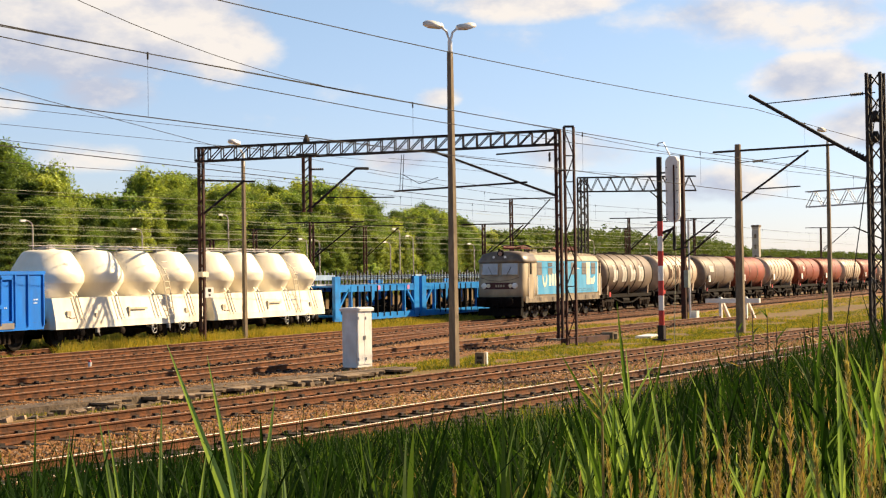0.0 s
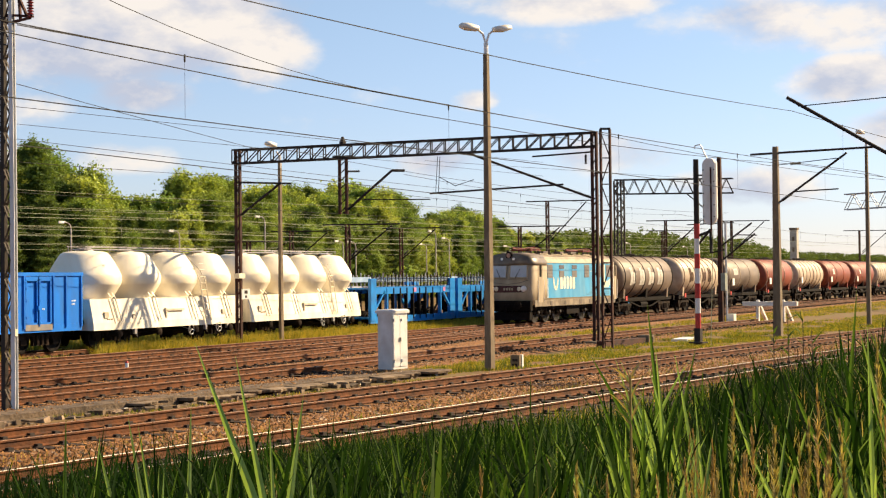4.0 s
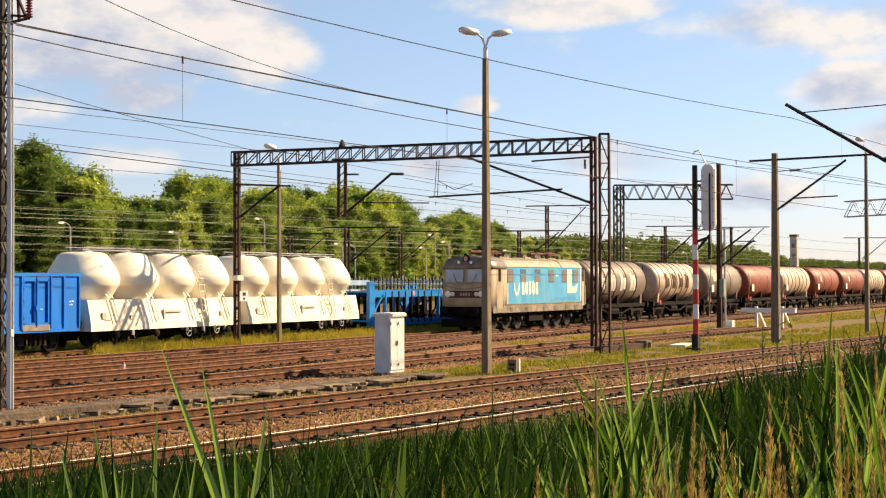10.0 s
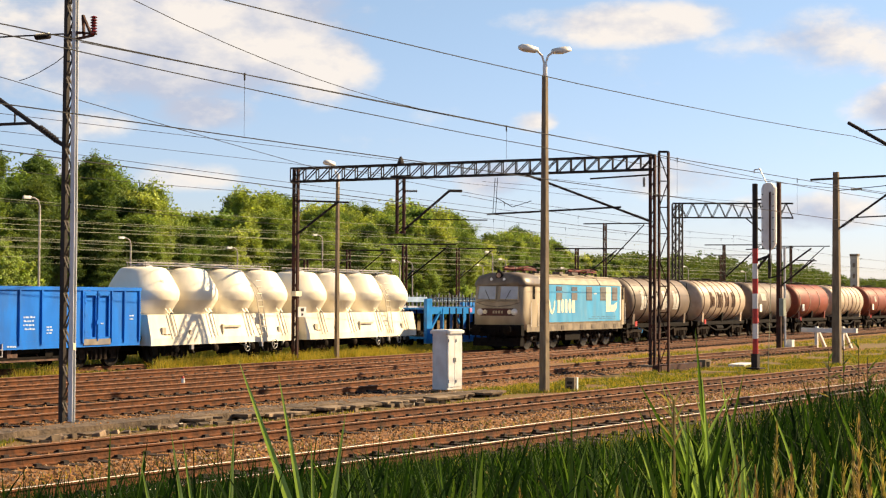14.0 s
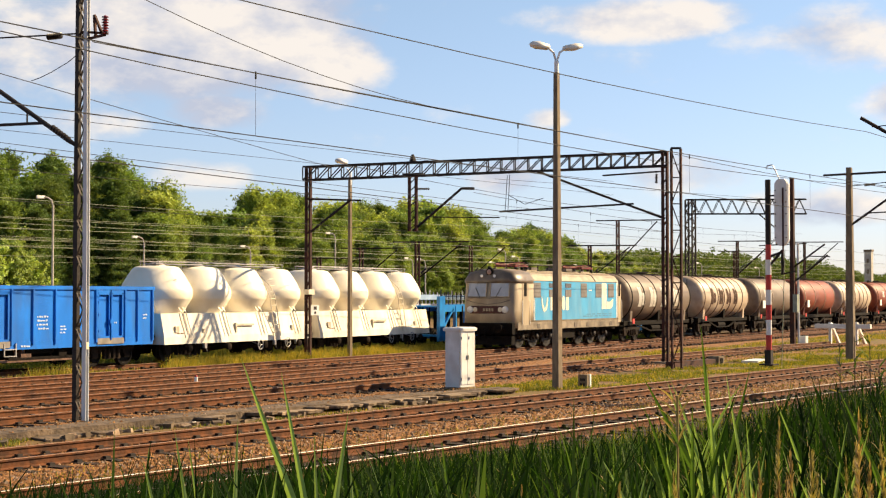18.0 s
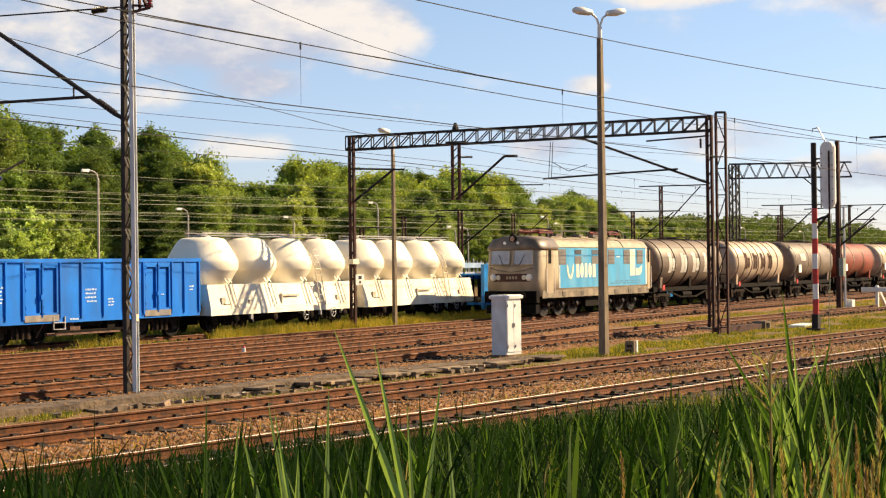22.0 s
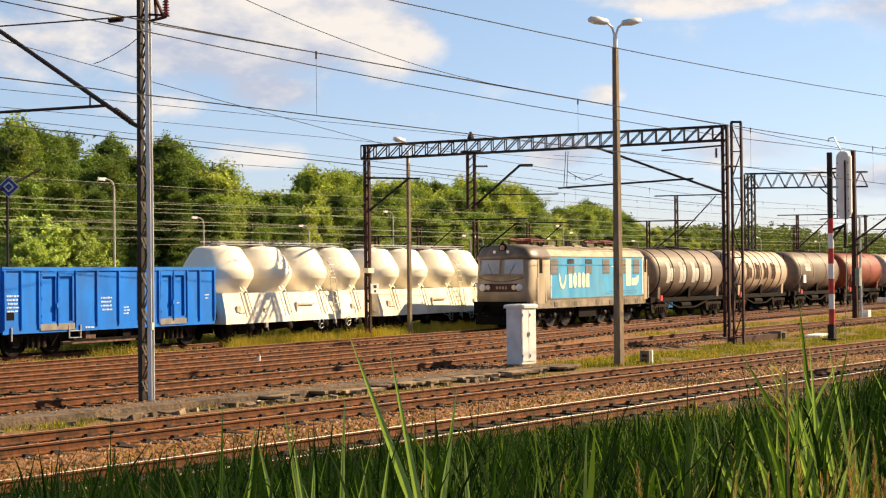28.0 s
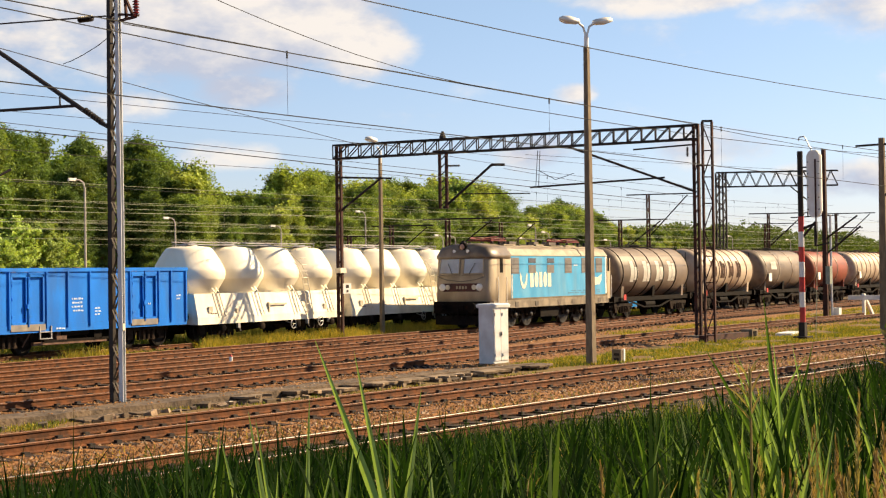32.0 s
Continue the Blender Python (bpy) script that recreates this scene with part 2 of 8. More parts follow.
M = {
    "ballast": material("ballast", (0.308, 0.139, 0.0405), (0.037, 0.0158, 0.00528), 0.95, scale=9, bump=0.9, bump_scale=14, stain=(0.202, 0.088, 0.0255), stain_scale=0.25, stain_amount=0.5),
    # oily stone of the near track, also used as painted shade under the wagons
    "ballast_oily_shade": material("ballast_oily_shade", (0.0425, 0.0213, 0.00935), (0.0102, 0.00527, 0.00297), 0.9, scale=9, bump=0.9, bump_scale=14, stain=(0.0765, 0.0391, 0.0161), stain_scale=0.3, stain_amount=0.5),
    "gravel_pale": material("gravel_pale", (0.33, 0.24, 0.16), (0.2, 0.13, 0.08), 0.95, scale=6, bump=0.4, bump_scale=16, vary=0.4),
    "gravel": material("gravel", (0.323, 0.162, 0.0527), (0.102, 0.0442, 0.014), 0.95, scale=6, bump=0.5, bump_scale=16, vary=0.6),
    "rail_side": material("rail_rust", (0.133, 0.0421, 0.00877), (0.0421, 0.014, 0.00351), 0.9, scale=5, bump=0.3),
    "rail_head": material("rail_head", (0.26, 0.229, 0.198), (0.155, 0.124, 0.0992), 0.5, 0.5, scale=3, bump=0.1),
    "rail_head_rusty": material("rail_head_rusty", (0.188, 0.075, 0.0255), (0.0975, 0.0375, 0.0135), 0.6, 0.1, scale=3, bump=0.1),
    "sleeper": material("sleeper_wood", (0.034, 0.014, 0.006), (0.01, 0.0045, 0.0022), 0.95, scale=3, streak=(1, 8, 8), bump=0.6, vary=0.4),
    "grass_dry": material("grass_dry", (0.44, 0.341, 0.0528), (0.308, 0.259, 0.0297), 0.9, scale=2, bump=0.5, vary=0.35, leaf=0.35),
    "grass": material("grass", (0.152, 0.179, 0.022), (0.088, 0.119, 0.0138), 0.9, scale=2, bump=0.5, vary=0.35, leaf=0.35),
    "soil": material("soil", (0.14, 0.1, 0.0204), (0.115, 0.0612, 0.017), 0.95, scale=1.4, bump=0.6, stain=(0.157, 0.068, 0.0204), stain_scale=0.16, stain_amount=0.5),
    # bed green is darkened to hold passing cloud shade; reed_light is the brighter copy
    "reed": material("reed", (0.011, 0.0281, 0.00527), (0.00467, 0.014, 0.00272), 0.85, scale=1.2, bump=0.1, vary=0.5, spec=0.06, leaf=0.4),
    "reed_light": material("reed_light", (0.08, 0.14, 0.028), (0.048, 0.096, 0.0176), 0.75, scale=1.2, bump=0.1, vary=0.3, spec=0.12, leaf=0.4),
    "reed_fresh": material("reed_fresh", (0.211, 0.312, 0.0975), (0.133, 0.218, 0.0585), 0.6, scale=5, streak=(3, 3, 0.6), bump=0.1, vary=0.25, spec=0.25, leaf=0.35),
    "steel_pale": material("steel_pale", (0.56, 0.58, 0.61), (0.42, 0.44, 0.47), 0.55, 0.1, scale=3, streak=(1, 1, 0.3), bump=0.1),
    "leaf_far": material("leaf_far", (0.115, 0.165, 0.042), (0.06, 0.092, 0.024), 0.75, scale=0.08, bump=0, vary=0.4, spec=0.15, leaf=0.3),
    "reed_dry": material("reed_dry", (0.40, 0.33, 0.12), (0.25, 0.19, 0.065), 0.8, scale=2, bump=0.2, vary=0.4, leaf=0.3, hue=0.01),
    "plume_red": material("plume_red", (0.28, 0.205, 0.085), (0.17, 0.11, 0.045), 0.8, scale=2, bump=0.1, vary=0.4, leaf=0.3),
    "steel_rust": material("steel_rust", (0.0703, 0.0227, 0.0133), (0.0273, 0.0119, 0.00923), 0.8, 0.2, scale=2.5, bump=0.3, vary=0.15),
    "steel_dark": material("steel_dark", (0.0302, 0.0216, 0.0175), (0.0151, 0.012, 0.0106), 0.7, 0.3, scale=3, bump=0.2),
    "steel_grey": material("steel_grey", (0.42, 0.42, 0.42), (0.27, 0.27, 0.28), 0.5, 0.5, scale=2, bump=0.1, stain=(0.2, 0.12, 0.08), stain_amount=0.3),
    "steel_white": material("steel_white", (0.78, 0.78, 0.76), (0.6, 0.6, 0.58), 0.5, scale=3, bump=0.1),
    "concrete": material("concrete", (0.227, 0.176, 0.113), (0.143, 0.108, 0.0704), 0.9, scale=3, streak=(3, 3, 0.7), bump=0.3, stain=(0.118, 0.088, 0.0634), stain_scale=1.2, stain_amount=0.6),
    "concrete_pale": material("concrete_pale", (0.55, 0.52, 0.46), (0.40, 0.37, 0.31), 0.9, scale=4, bump=0.3, stain=(0.25, 0.21, 0.16)),
    "wire": material("wire", (0.016, 0.016, 0.018), (0.01, 0.01, 0.011), 0.7, 0.0, bump=0, spec=0.2),
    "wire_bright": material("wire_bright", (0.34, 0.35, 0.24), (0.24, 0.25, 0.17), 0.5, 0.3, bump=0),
    "insulator_red": material("insulator_red", (0.22, 0.02, 0.02), (0.12, 0.012, 0.012), 0.3, bump=0),
    "insulator": material("insulator", (0.022, 0.015, 0.013), (0.013, 0.01, 0.009), 0.4, bump=0),
    "white_paint": material("white_paint", (0.80, 0.79, 0.76), (0.68, 0.66, 0.62), 0.6, scale=3, bump=0.1, stain=(0.5, 0.44, 0.36), stain_scale=1.5, stain_amount=0.35),
    "cabinet_grey": material("cabinet_grey", (0.66, 0.66, 0.65), (0.56, 0.55, 0.54), 0.55, scale=3, bump=0.1, stain=(0.4, 0.34, 0.28), stain_scale=2, stain_amount=0.35),
    "box_green": material("box_green", (0.30, 0.33, 0.27), (0.22, 0.24, 0.19), 0.6, scale=3, bump=0.1),
    "red_paint": material("red_paint", (0.55, 0.045, 0.03), (0.38, 0.03, 0.025), 0.5, scale=4, bump=0.1),
    "lamp_glass": material("lamp_glass", (0.75, 0.72, 0.66), (0.62, 0.6, 0.55), 0.3, scale=4, bump=0),
    "blue_wagon": material("blue_wagon", (0.005, 0.165, 0.66), (0.0042, 0.122, 0.51), 0.55, scale=1.2, streak=(1, 1, 0.35), bump=0.1, stain=(0.026, 0.095, 0.29), stain_scale=1.8, stain_amount=0.5, spec=0.2),
    "blue_car": material("blue_car", (0.0092, 0.218, 0.632), (0.0069, 0.161, 0.483), 0.42, scale=1.5, bump=0.1, stain=(0.0575, 0.138, 0.345), stain_scale=2, stain_amount=0.35),
    "blue_grimy": material("blue_grimy", (0.27, 0.24, 0.20), (0.15, 0.13, 0.11), 0.8, scale=2, bump=0.2, stain=(0.1, 0.12, 0.18), stain_scale=3, stain_amount=0.5),
    "silo": material("silo_white", (0.886, 0.834, 0.7), (0.783, 0.721, 0.567), 0.5, scale=1.2, streak=(1, 1, 0.4), bump=0.06, stain=(0.577, 0.505, 0.381), stain_scale=0.8, stain_amount=0.5),
    "silo_base": material("silo_base_white", (0.85, 0.80, 0.68), (0.70, 0.64, 0.52), 0.6, scale=1.6, streak=(1, 1, 0.3), bump=0.1, stain=(0.44, 0.37, 0.27), stain_scale=0.9, stain_amount=0.6),
    "silo_grime": material("silo_grime", (0.55, 0.49, 0.39), (0.36, 0.31, 0.24), 0.6, scale=3, bump=0.1),
    # underframe, bogie and wheel colours are near-black to hold the shade below vehicles
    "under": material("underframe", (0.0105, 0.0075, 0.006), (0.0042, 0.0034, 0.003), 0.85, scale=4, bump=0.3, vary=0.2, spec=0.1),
    "under_rust": material("underframe_rust", (0.16, 0.085, 0.055), (0.07, 0.04, 0.03), 0.85, scale=4, bump=0.3),
    "bogie_dust_shade": material("bogie_dust_shade", (0.022, 0.015, 0.011), (0.008, 0.006, 0.005), 0.9, scale=3.5, bump=0.3, vary=0.25, stain=(0.05, 0.034, 0.024), stain_scale=2.5, stain_amount=0.5, spec=0.1),
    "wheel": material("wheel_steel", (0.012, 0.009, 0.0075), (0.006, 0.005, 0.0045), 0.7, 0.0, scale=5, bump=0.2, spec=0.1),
    "loco_grey": material("loco_grey", (0.49, 0.40, 0.27), (0.335, 0.27, 0.18), 0.6, scale=1.4, streak=(1, 1, 0.4), bump=0.1, stain=(0.2, 0.16, 0.115), stain_scale=0.9, stain_amount=0.65),
    "loco_dark": material("loco_dark", (0.139, 0.113, 0.0891), (0.0743, 0.0612, 0.0486), 0.7, scale=2, bump=0.15),
    "loco_cab": material("loco_cab", (0.20, 0.155, 0.11), (0.115, 0.088, 0.064), 0.42, scale=2, bump=0.12, stain=(0.06, 0.05, 0.04), stain_scale=0.9, stain_amount=0.5),
    "loco_sill": material("loco_sill", (0.27, 0.22, 0.155), (0.15, 0.12, 0.085), 0.7, scale=2.2, bump=0.15, stain=(0.07, 0.055, 0.04), stain_scale=1.4, stain_amount=0.6),
    "loco_grime": material("loco_grime", (0.10, 0.26, 0.40), (0.07, 0.19, 0.30), 0.7, scale=3, bump=0.05),
    "window_sheet": material("window_sheet", (0.20, 0.185, 0.17), (0.13, 0.12, 0.11), 0.5, scale=2, bump=0.05),
    "lens_brown": material("lens_brown", (0.42, 0.24, 0.17), (0.28, 0.15, 0.1), 0.35, scale=3, bump=0),
    "tyre_edge": material("tyre_edge", (0.0413, 0.0352, 0.0286), (0.0165, 0.0138, 0.011), 0.6, scale=6, bump=0.1, stain=(0.00825, 0.0066, 0.0055), stain_scale=3, stain_amount=0.6),
    "loco_roof": material("loco_roof", (0.365, 0.312, 0.228), (0.265, 0.216, 0.154), 0.7, scale=2, bump=0.15, stain=(0.158, 0.12, 0.0851), stain_scale=0.7, stain_amount=0.6),
    "loco_blue": material("loco_blue", (0.06, 0.34, 0.60), (0.045, 0.26, 0.48), 0.5, scale=1.5, streak=(1, 1, 0.4), bump=0.05, stain=(0.2, 0.36, 0.45), stain_scale=1.2, stain_amount=0.4),
    "letter_cream": material("letter_cream", (0.82, 0.745, 0.56), (0.70, 0.61, 0.43), 0.6, bump=0),
    "letter_white": material("letter_white", (0.88, 0.86, 0.8), (0.78, 0.75, 0.68), 0.6, bump=0),
    "letter_faded": material("letter_faded", (0.50, 0.58, 0.70), (0.30, 0.42, 0.62), 0.6, scale=9, bump=0),
    "glass_dark": material("window_glass", (0.05, 0.055, 0.06), (0.035, 0.04, 0.045), 0.06, bump=0, spec=0.8),
    # pale grey base colour stands in for the sky mirrored in the panes
    "windscreen": material("windscreen_glass", (0.40, 0.41, 0.42), (0.30, 0.30, 0.30), 0.08, bump=0, scale=1.5, spec=0.9),
    "old_concrete": material("old_concrete", (0.17, 0.125, 0.082), (0.075, 0.055, 0.037), 0.95, scale=2.5, bump=0.8, bump_scale=7, stain=(0.22, 0.16, 0.10), stain_scale=1.2, stain_amount=0.5, vary=0.4),
    "old_asphalt": material("old_asphalt", (0.125, 0.09, 0.06), (0.05, 0.036, 0.025), 0.95, scale=4.5, bump=0.9, bump_scale=12, stain=(0.21, 0.14, 0.08), stain_scale=1.1, stain_amount=0.5),
    "panto_red": material("panto_red", (0.20, 0.02, 0.015), (0.06, 0.011, 0.009), 0.6, bump=0.1),
    "tank_grey": material("tank_grey", (0.205, 0.158, 0.12), (0.12, 0.09, 0.068), 0.55, scale=1.6, streak=(0.4, 1, 1), bump=0.08, stain=(0.08, 0.057, 0.042), stain_scale=0.8, stain_amount=0.55, spec=0.3),
    "tank_pale": material("tank_pale", (0.49, 0.40, 0.295), (0.35, 0.265, 0.19), 0.5, scale=1.6, streak=(0.4, 1, 1), bump=0.08, stain=(0.2, 0.12, 0.082), stain_scale=0.7, stain_amount=0.6),
    "tank_brown": material("tank_brown", (0.27, 0.06, 0.028), (0.16, 0.04, 0.022), 0.55, scale=1.6, streak=(0.4, 1, 1), bump=0.08, stain=(0.1, 0.038, 0.026), stain_scale=0.8, stain_amount=0.5, spec=0.25),
    "bark": material("bark", (0.16, 0.11, 0.075), (0.09, 0.06, 0.045), 0.95, scale=6, streak=(4, 4, 0.6), bump=0.6),
    "leaf_pine": material("leaf_pine", (0.149, 0.212, 0.0594), (0.0737, 0.117, 0.0309), 0.75, scale=0.35, bump=0, vary=0.5, spec=0.2, leaf=0.32, hue=0.025),
    "leaf_birch": material("leaf_birch", (0.292, 0.375, 0.0891), (0.161, 0.232, 0.0511), 0.7, scale=0.35, bump=0, vary=0.5, spec=0.2, leaf=0.34, hue=0.025),
    "leaf_oak": material("leaf_oak", (0.22, 0.309, 0.0748), (0.119, 0.18, 0.0451), 0.7, scale=0.35, bump=0, vary=0.5, spec=0.2, leaf=0.34, hue=0.025),
    "leaf_willow": material("leaf_willow", (0.40, 0.50, 0.15), (0.27, 0.36, 0.09), 0.7, scale=0.4, bump=0, vary=0.35, spec=0.2, leaf=0.3),
    "guard_pale": material("guard_pale", (0.30, 0.40, 0.52), (0.2, 0.29, 0.41), 0.6, scale=2, bump=0.1),
    "band_maroon": material("band_maroon", (0.085, 0.02, 0.016), (0.04, 0.012, 0.01), 0.6, scale=3, bump=0.1),
    "sign_pink": material("sign_pink", (0.55, 0.22, 0.42), (0.42, 0.16, 0.34), 0.6, bump=0),
    "sign_blue": material("sign_blue", (0.02, 0.05, 0.22), (0.015, 0.035, 0.16), 0.4, bump=0),
}

# ---- mesh helpers ----


def add_box(bm, x0, y0, z0, x1, y1, z1, m=None):
    vs = [bm.verts.new((x, y, z)) for z in (z0, z1) for y in (y0, y1) for x in (x0, x1)]
    if m is not None:
        for v in vs:
            v.co = m @ v.co
    for f in ((0, 2, 3, 1), (4, 5, 7, 6), (0, 1, 5, 4), (2, 6, 7, 3), (0, 4, 6, 2), (1, 3, 7, 5)):
        bm.faces.new([vs[i] for i in f])
    return vs


def add_rod(bm, a, b, r0, r1=None, n=6, cap=True):
    """A tapered round bar from a to b."""
    a, b = Vector(a), Vector(b)
    r1 = r0 if r1 is None else r1
    d = (b - a).normalized()
    u = d.orthogonal().normalized()
    w = d.cross(u)
    rings = []
    for p, r in ((a, r0), (b, r1)):
        rings.append([bm.verts.new(p + (u * math.cos(2 * math.pi * i / n) + w * math.sin(2 * math.pi * i / n)) * r) for i in range(n)])
    for i in range(n):
        bm.faces.new((rings[0][i], rings[0][(i + 1) % n], rings[1][(i + 1) % n], rings[1][i]))
    if cap:
        bm.faces.new(rings[0][::-1])
        bm.faces.new(rings[1])


def add_bar(bm, a, b, w, h=None):
    """A square bar from a to b, w wide and h high."""
    a, b = Vector(a), Vector(b)
    h = w if h is None else h
    d = (b - a).normalized()
    up = Vector((0, 0, 1)) if abs(d.z) < 0.95 else Vector((1, 0, 0))
    s = d.cross(up).normalized()
    t = s.cross(d)
    q = [[bm.verts.new(p + s * (i * w / 2) + t * (j * h / 2)) for i, j in ((-1, -1), (1, -1), (1, 1), (-1, 1))] for p in (a, b)]
    for i in range(4):
        bm.faces.new((q[0][i], q[0][(i + 1) % 4], q[1][(i + 1) % 4], q[1][i]))
    bm.faces.new(q[0][::-1])
    bm.faces.new(q[1])


def add_turned(bm, profile, n=20, m=None, caps=True):
    """A body turned round z: profile is (radius, height) from below upwards."""
    rings = []
    for r, z in profile:
        ring = []
        for i in range(n):
            v = Vector((r * math.cos(2 * math.pi * i / n), r * math.sin(2 * math.pi * i / n), z))
            ring.append(bm.verts.new(m @ v if m is not None else v))
        rings.append(ring)
    for a, b in zip(rings, rings[1:]):
        for i in range(n):
            bm.faces.new((a[i], a[(i + 1) % n], b[(i + 1) % n], b[i]))
    if caps:
        bm.faces.new(rings[0][::-1])
        bm.faces.new(rings[-1])


def add_loft(bm, sections, closed=True, caps=True):
    """Joins equal-length outlines (lists of points) one after another."""
    rings = [[bm.verts.new(p) for p in s] for s in sections]
    n = len(rings[0])
    for a, b in zip(rings, rings[1:]):
        for i in range(n if closed else n - 1):
            bm.faces.new((a[i], a[(i + 1) % n], b[(i + 1) % n], b[i]))
    if caps:
        bm.faces.new(rings[0][::-1])
        bm.faces.new(rings[-1])
    return rings


def mesh_of(bm, name, mat, smooth=False):
    me = bpy.data.meshes.new(name)
    bm.normal_update()
    bmesh.ops.recalc_face_normals(bm, faces=bm.faces)
    bm.to_mesh(me)
    bm.free()
    me.materials.append(mat)
    if smooth:
        me.polygons.foreach_set("use_smooth", [True] * len(me.polygons))
    return me


def part(name, bm, mat, parent, label="", smooth=False, m=None):
    ob = new(name, mesh_of(bm, name, mat, smooth))
    ob.parent = parent
    if m is not None:
        ob.matrix_basis = m
    return tagged(ob, label)


def same_part(name, me, parent, m):
    ob = new(name, me)
    ob.parent = parent
    ob.matrix_basis = m
    return ob


def thing(name, m, label, category, group="", kind=""):
    ob = new(name)
    ob.empty_display_size = 0.3
    ob.matrix_basis = m
    return tagged(ob, label, category, group, kind)


def on_line(pts, x):
    """The y of a smooth line through pts at x."""
    n = len(pts)
    if x <= pts[0][0]:
        i = 0
    elif x >= pts[-1][0]:
        i = n - 2
    else:
        i = next(k for k in range(n - 1) if pts[k][0] <= x <= pts[k + 1][0])
    (xa, ya), (xb, yb) = pts[i], pts[i + 1]
    t = (x - xa) / (xb - xa)
    if t < 0 or t > 1:
        return ya + (yb - ya) * t

    def slope(k):
        a, b = max(0, k - 1), min(n - 1, k + 1)
        return (pts[b][1] - pts[a][1]) / (pts[b][0] - pts[a][0])

    h = xb - xa
    ma, mb = slope(i) * h, slope(i + 1) * h
    return (2 * t**3 - 3 * t**2 + 1) * ya + (t**3 - 2 * t**2 + t) * ma + (-2 * t**3 + 3 * t**2) * yb + (t**3 - t**2) * mb


# ---- plan: x runs along the tracks, y across them, z = 0 at the rail heads ----
GAUGE = 1.5
LINE_B = [(-60, 15.6), (260, 15.6)]
LINE_A = [(-60, 20.25), (260, 20.25)]
LINE_C = [(-60, 25.2), (0, 26.0), (20, 27.0), (42, 28.6), (60, 30.2), (86, 31.4)]
LINE_D = [(-60, 30.2), (0, 30.6), (24, 31.3), (36, 32.1), (48, 34.0), (60, 36.6), (72, 38.3)]
LINE_E = [(-60, 31.6), (0, 33.2), (28, 34.6), (50, 36.5), (70, 38.3), (110, 42.2), (260, 57.2)]
LINE_L = [(-60, 29.2), (260, 61.2)]
LINE_W = [(-60, 30.73), (260, 72.33)]


def ground_height(x, y):
    if y < 13.2:
        if y < 1.8:
            return 0.92
        if y < 8.5:
            t = (y - 1.8) / 6.7
            return 0.92 - 1.42 * t * t * (3 - 2 * t)
        t = (y - 8.5) / 4.7
        return -0.5 + 0.22 * t
    return -0.27


def build_ground():
    xs = [-4000, -1500, -500, -150] + [-80 + 2.5 * i for i in range(145)] + [320, 420, 600, 1000, 2000, 4000]
    ys = [-4000, -1000, -200, -40, -10] + [0.9 * i for i in range(-4, 90)] + [90, 110, 140, 200, 300, 500, 1000, 2500, 4500]
    bm = bmesh.new()
    rows = [[bm.verts.new((x, y, ground_height(x, y) + 0.035 * noise.noise((x * 0.7, y * 0.7, 0)))) for x in xs] for y in ys]
    for a, b in zip(rows, rows[1:]):
        for i in range(len(xs) - 1):
            bm.faces.new((a[i], a[i + 1], b[i + 1], b[i]))
    ob = new("ground", mesh_of(bm, "ground", M["soil"], True))
    tagged(ob, "uneven ground of sandy soil and short green grass", "ground", kind="structure")


def build_bed(name, line, x0, x1, half, top, label, mat="ballast"):
    """A ballast bed with sloping shoulders and a rough surface."""
    bm = bmesh.new()
    offs = [(-half - 0.55, -0.34), (-half, top), (-half * 0.5, top + 0.01), (0, top - 0.01), (half * 0.5, top + 0.01), (half, top), (half + 0.55, -0.34)]
    rows = []
    n = int((x1 - x0) / 0.8)
    for i in range(n + 1):
        x = x0 + (x1 - x0) * i / n
        y = on_line(line, x)
        rows.append([bm.verts.new((x, y + o + 0.06 * noise.noise((x * 1.3, o, 3)), z + 0.03 * noise.noise((x * 1.9, y + o, 7)))) for o, z in offs])
    for a, b in zip(rows, rows[1:]):
        for i in range(len(offs) - 1):
            bm.faces.new((a[i], a[i + 1], b[i + 1], b[i]))
    ob = new(name, mesh_of(bm, name, M[mat], True))
    tagged(ob, label, "ballast", kind="structure")


RAIL = [(-0.07, -0.165), (0.07, -0.165), (0.07, -0.15), (0.012, -0.13), (0.012, -0.045), (0.034, -0.035), (0.034, -0.006), (-0.034, -0.006),
        (-0.034, -0.035), (-0.012, -0.045), (-0.012, -0.13), (-0.07, -0.15)]


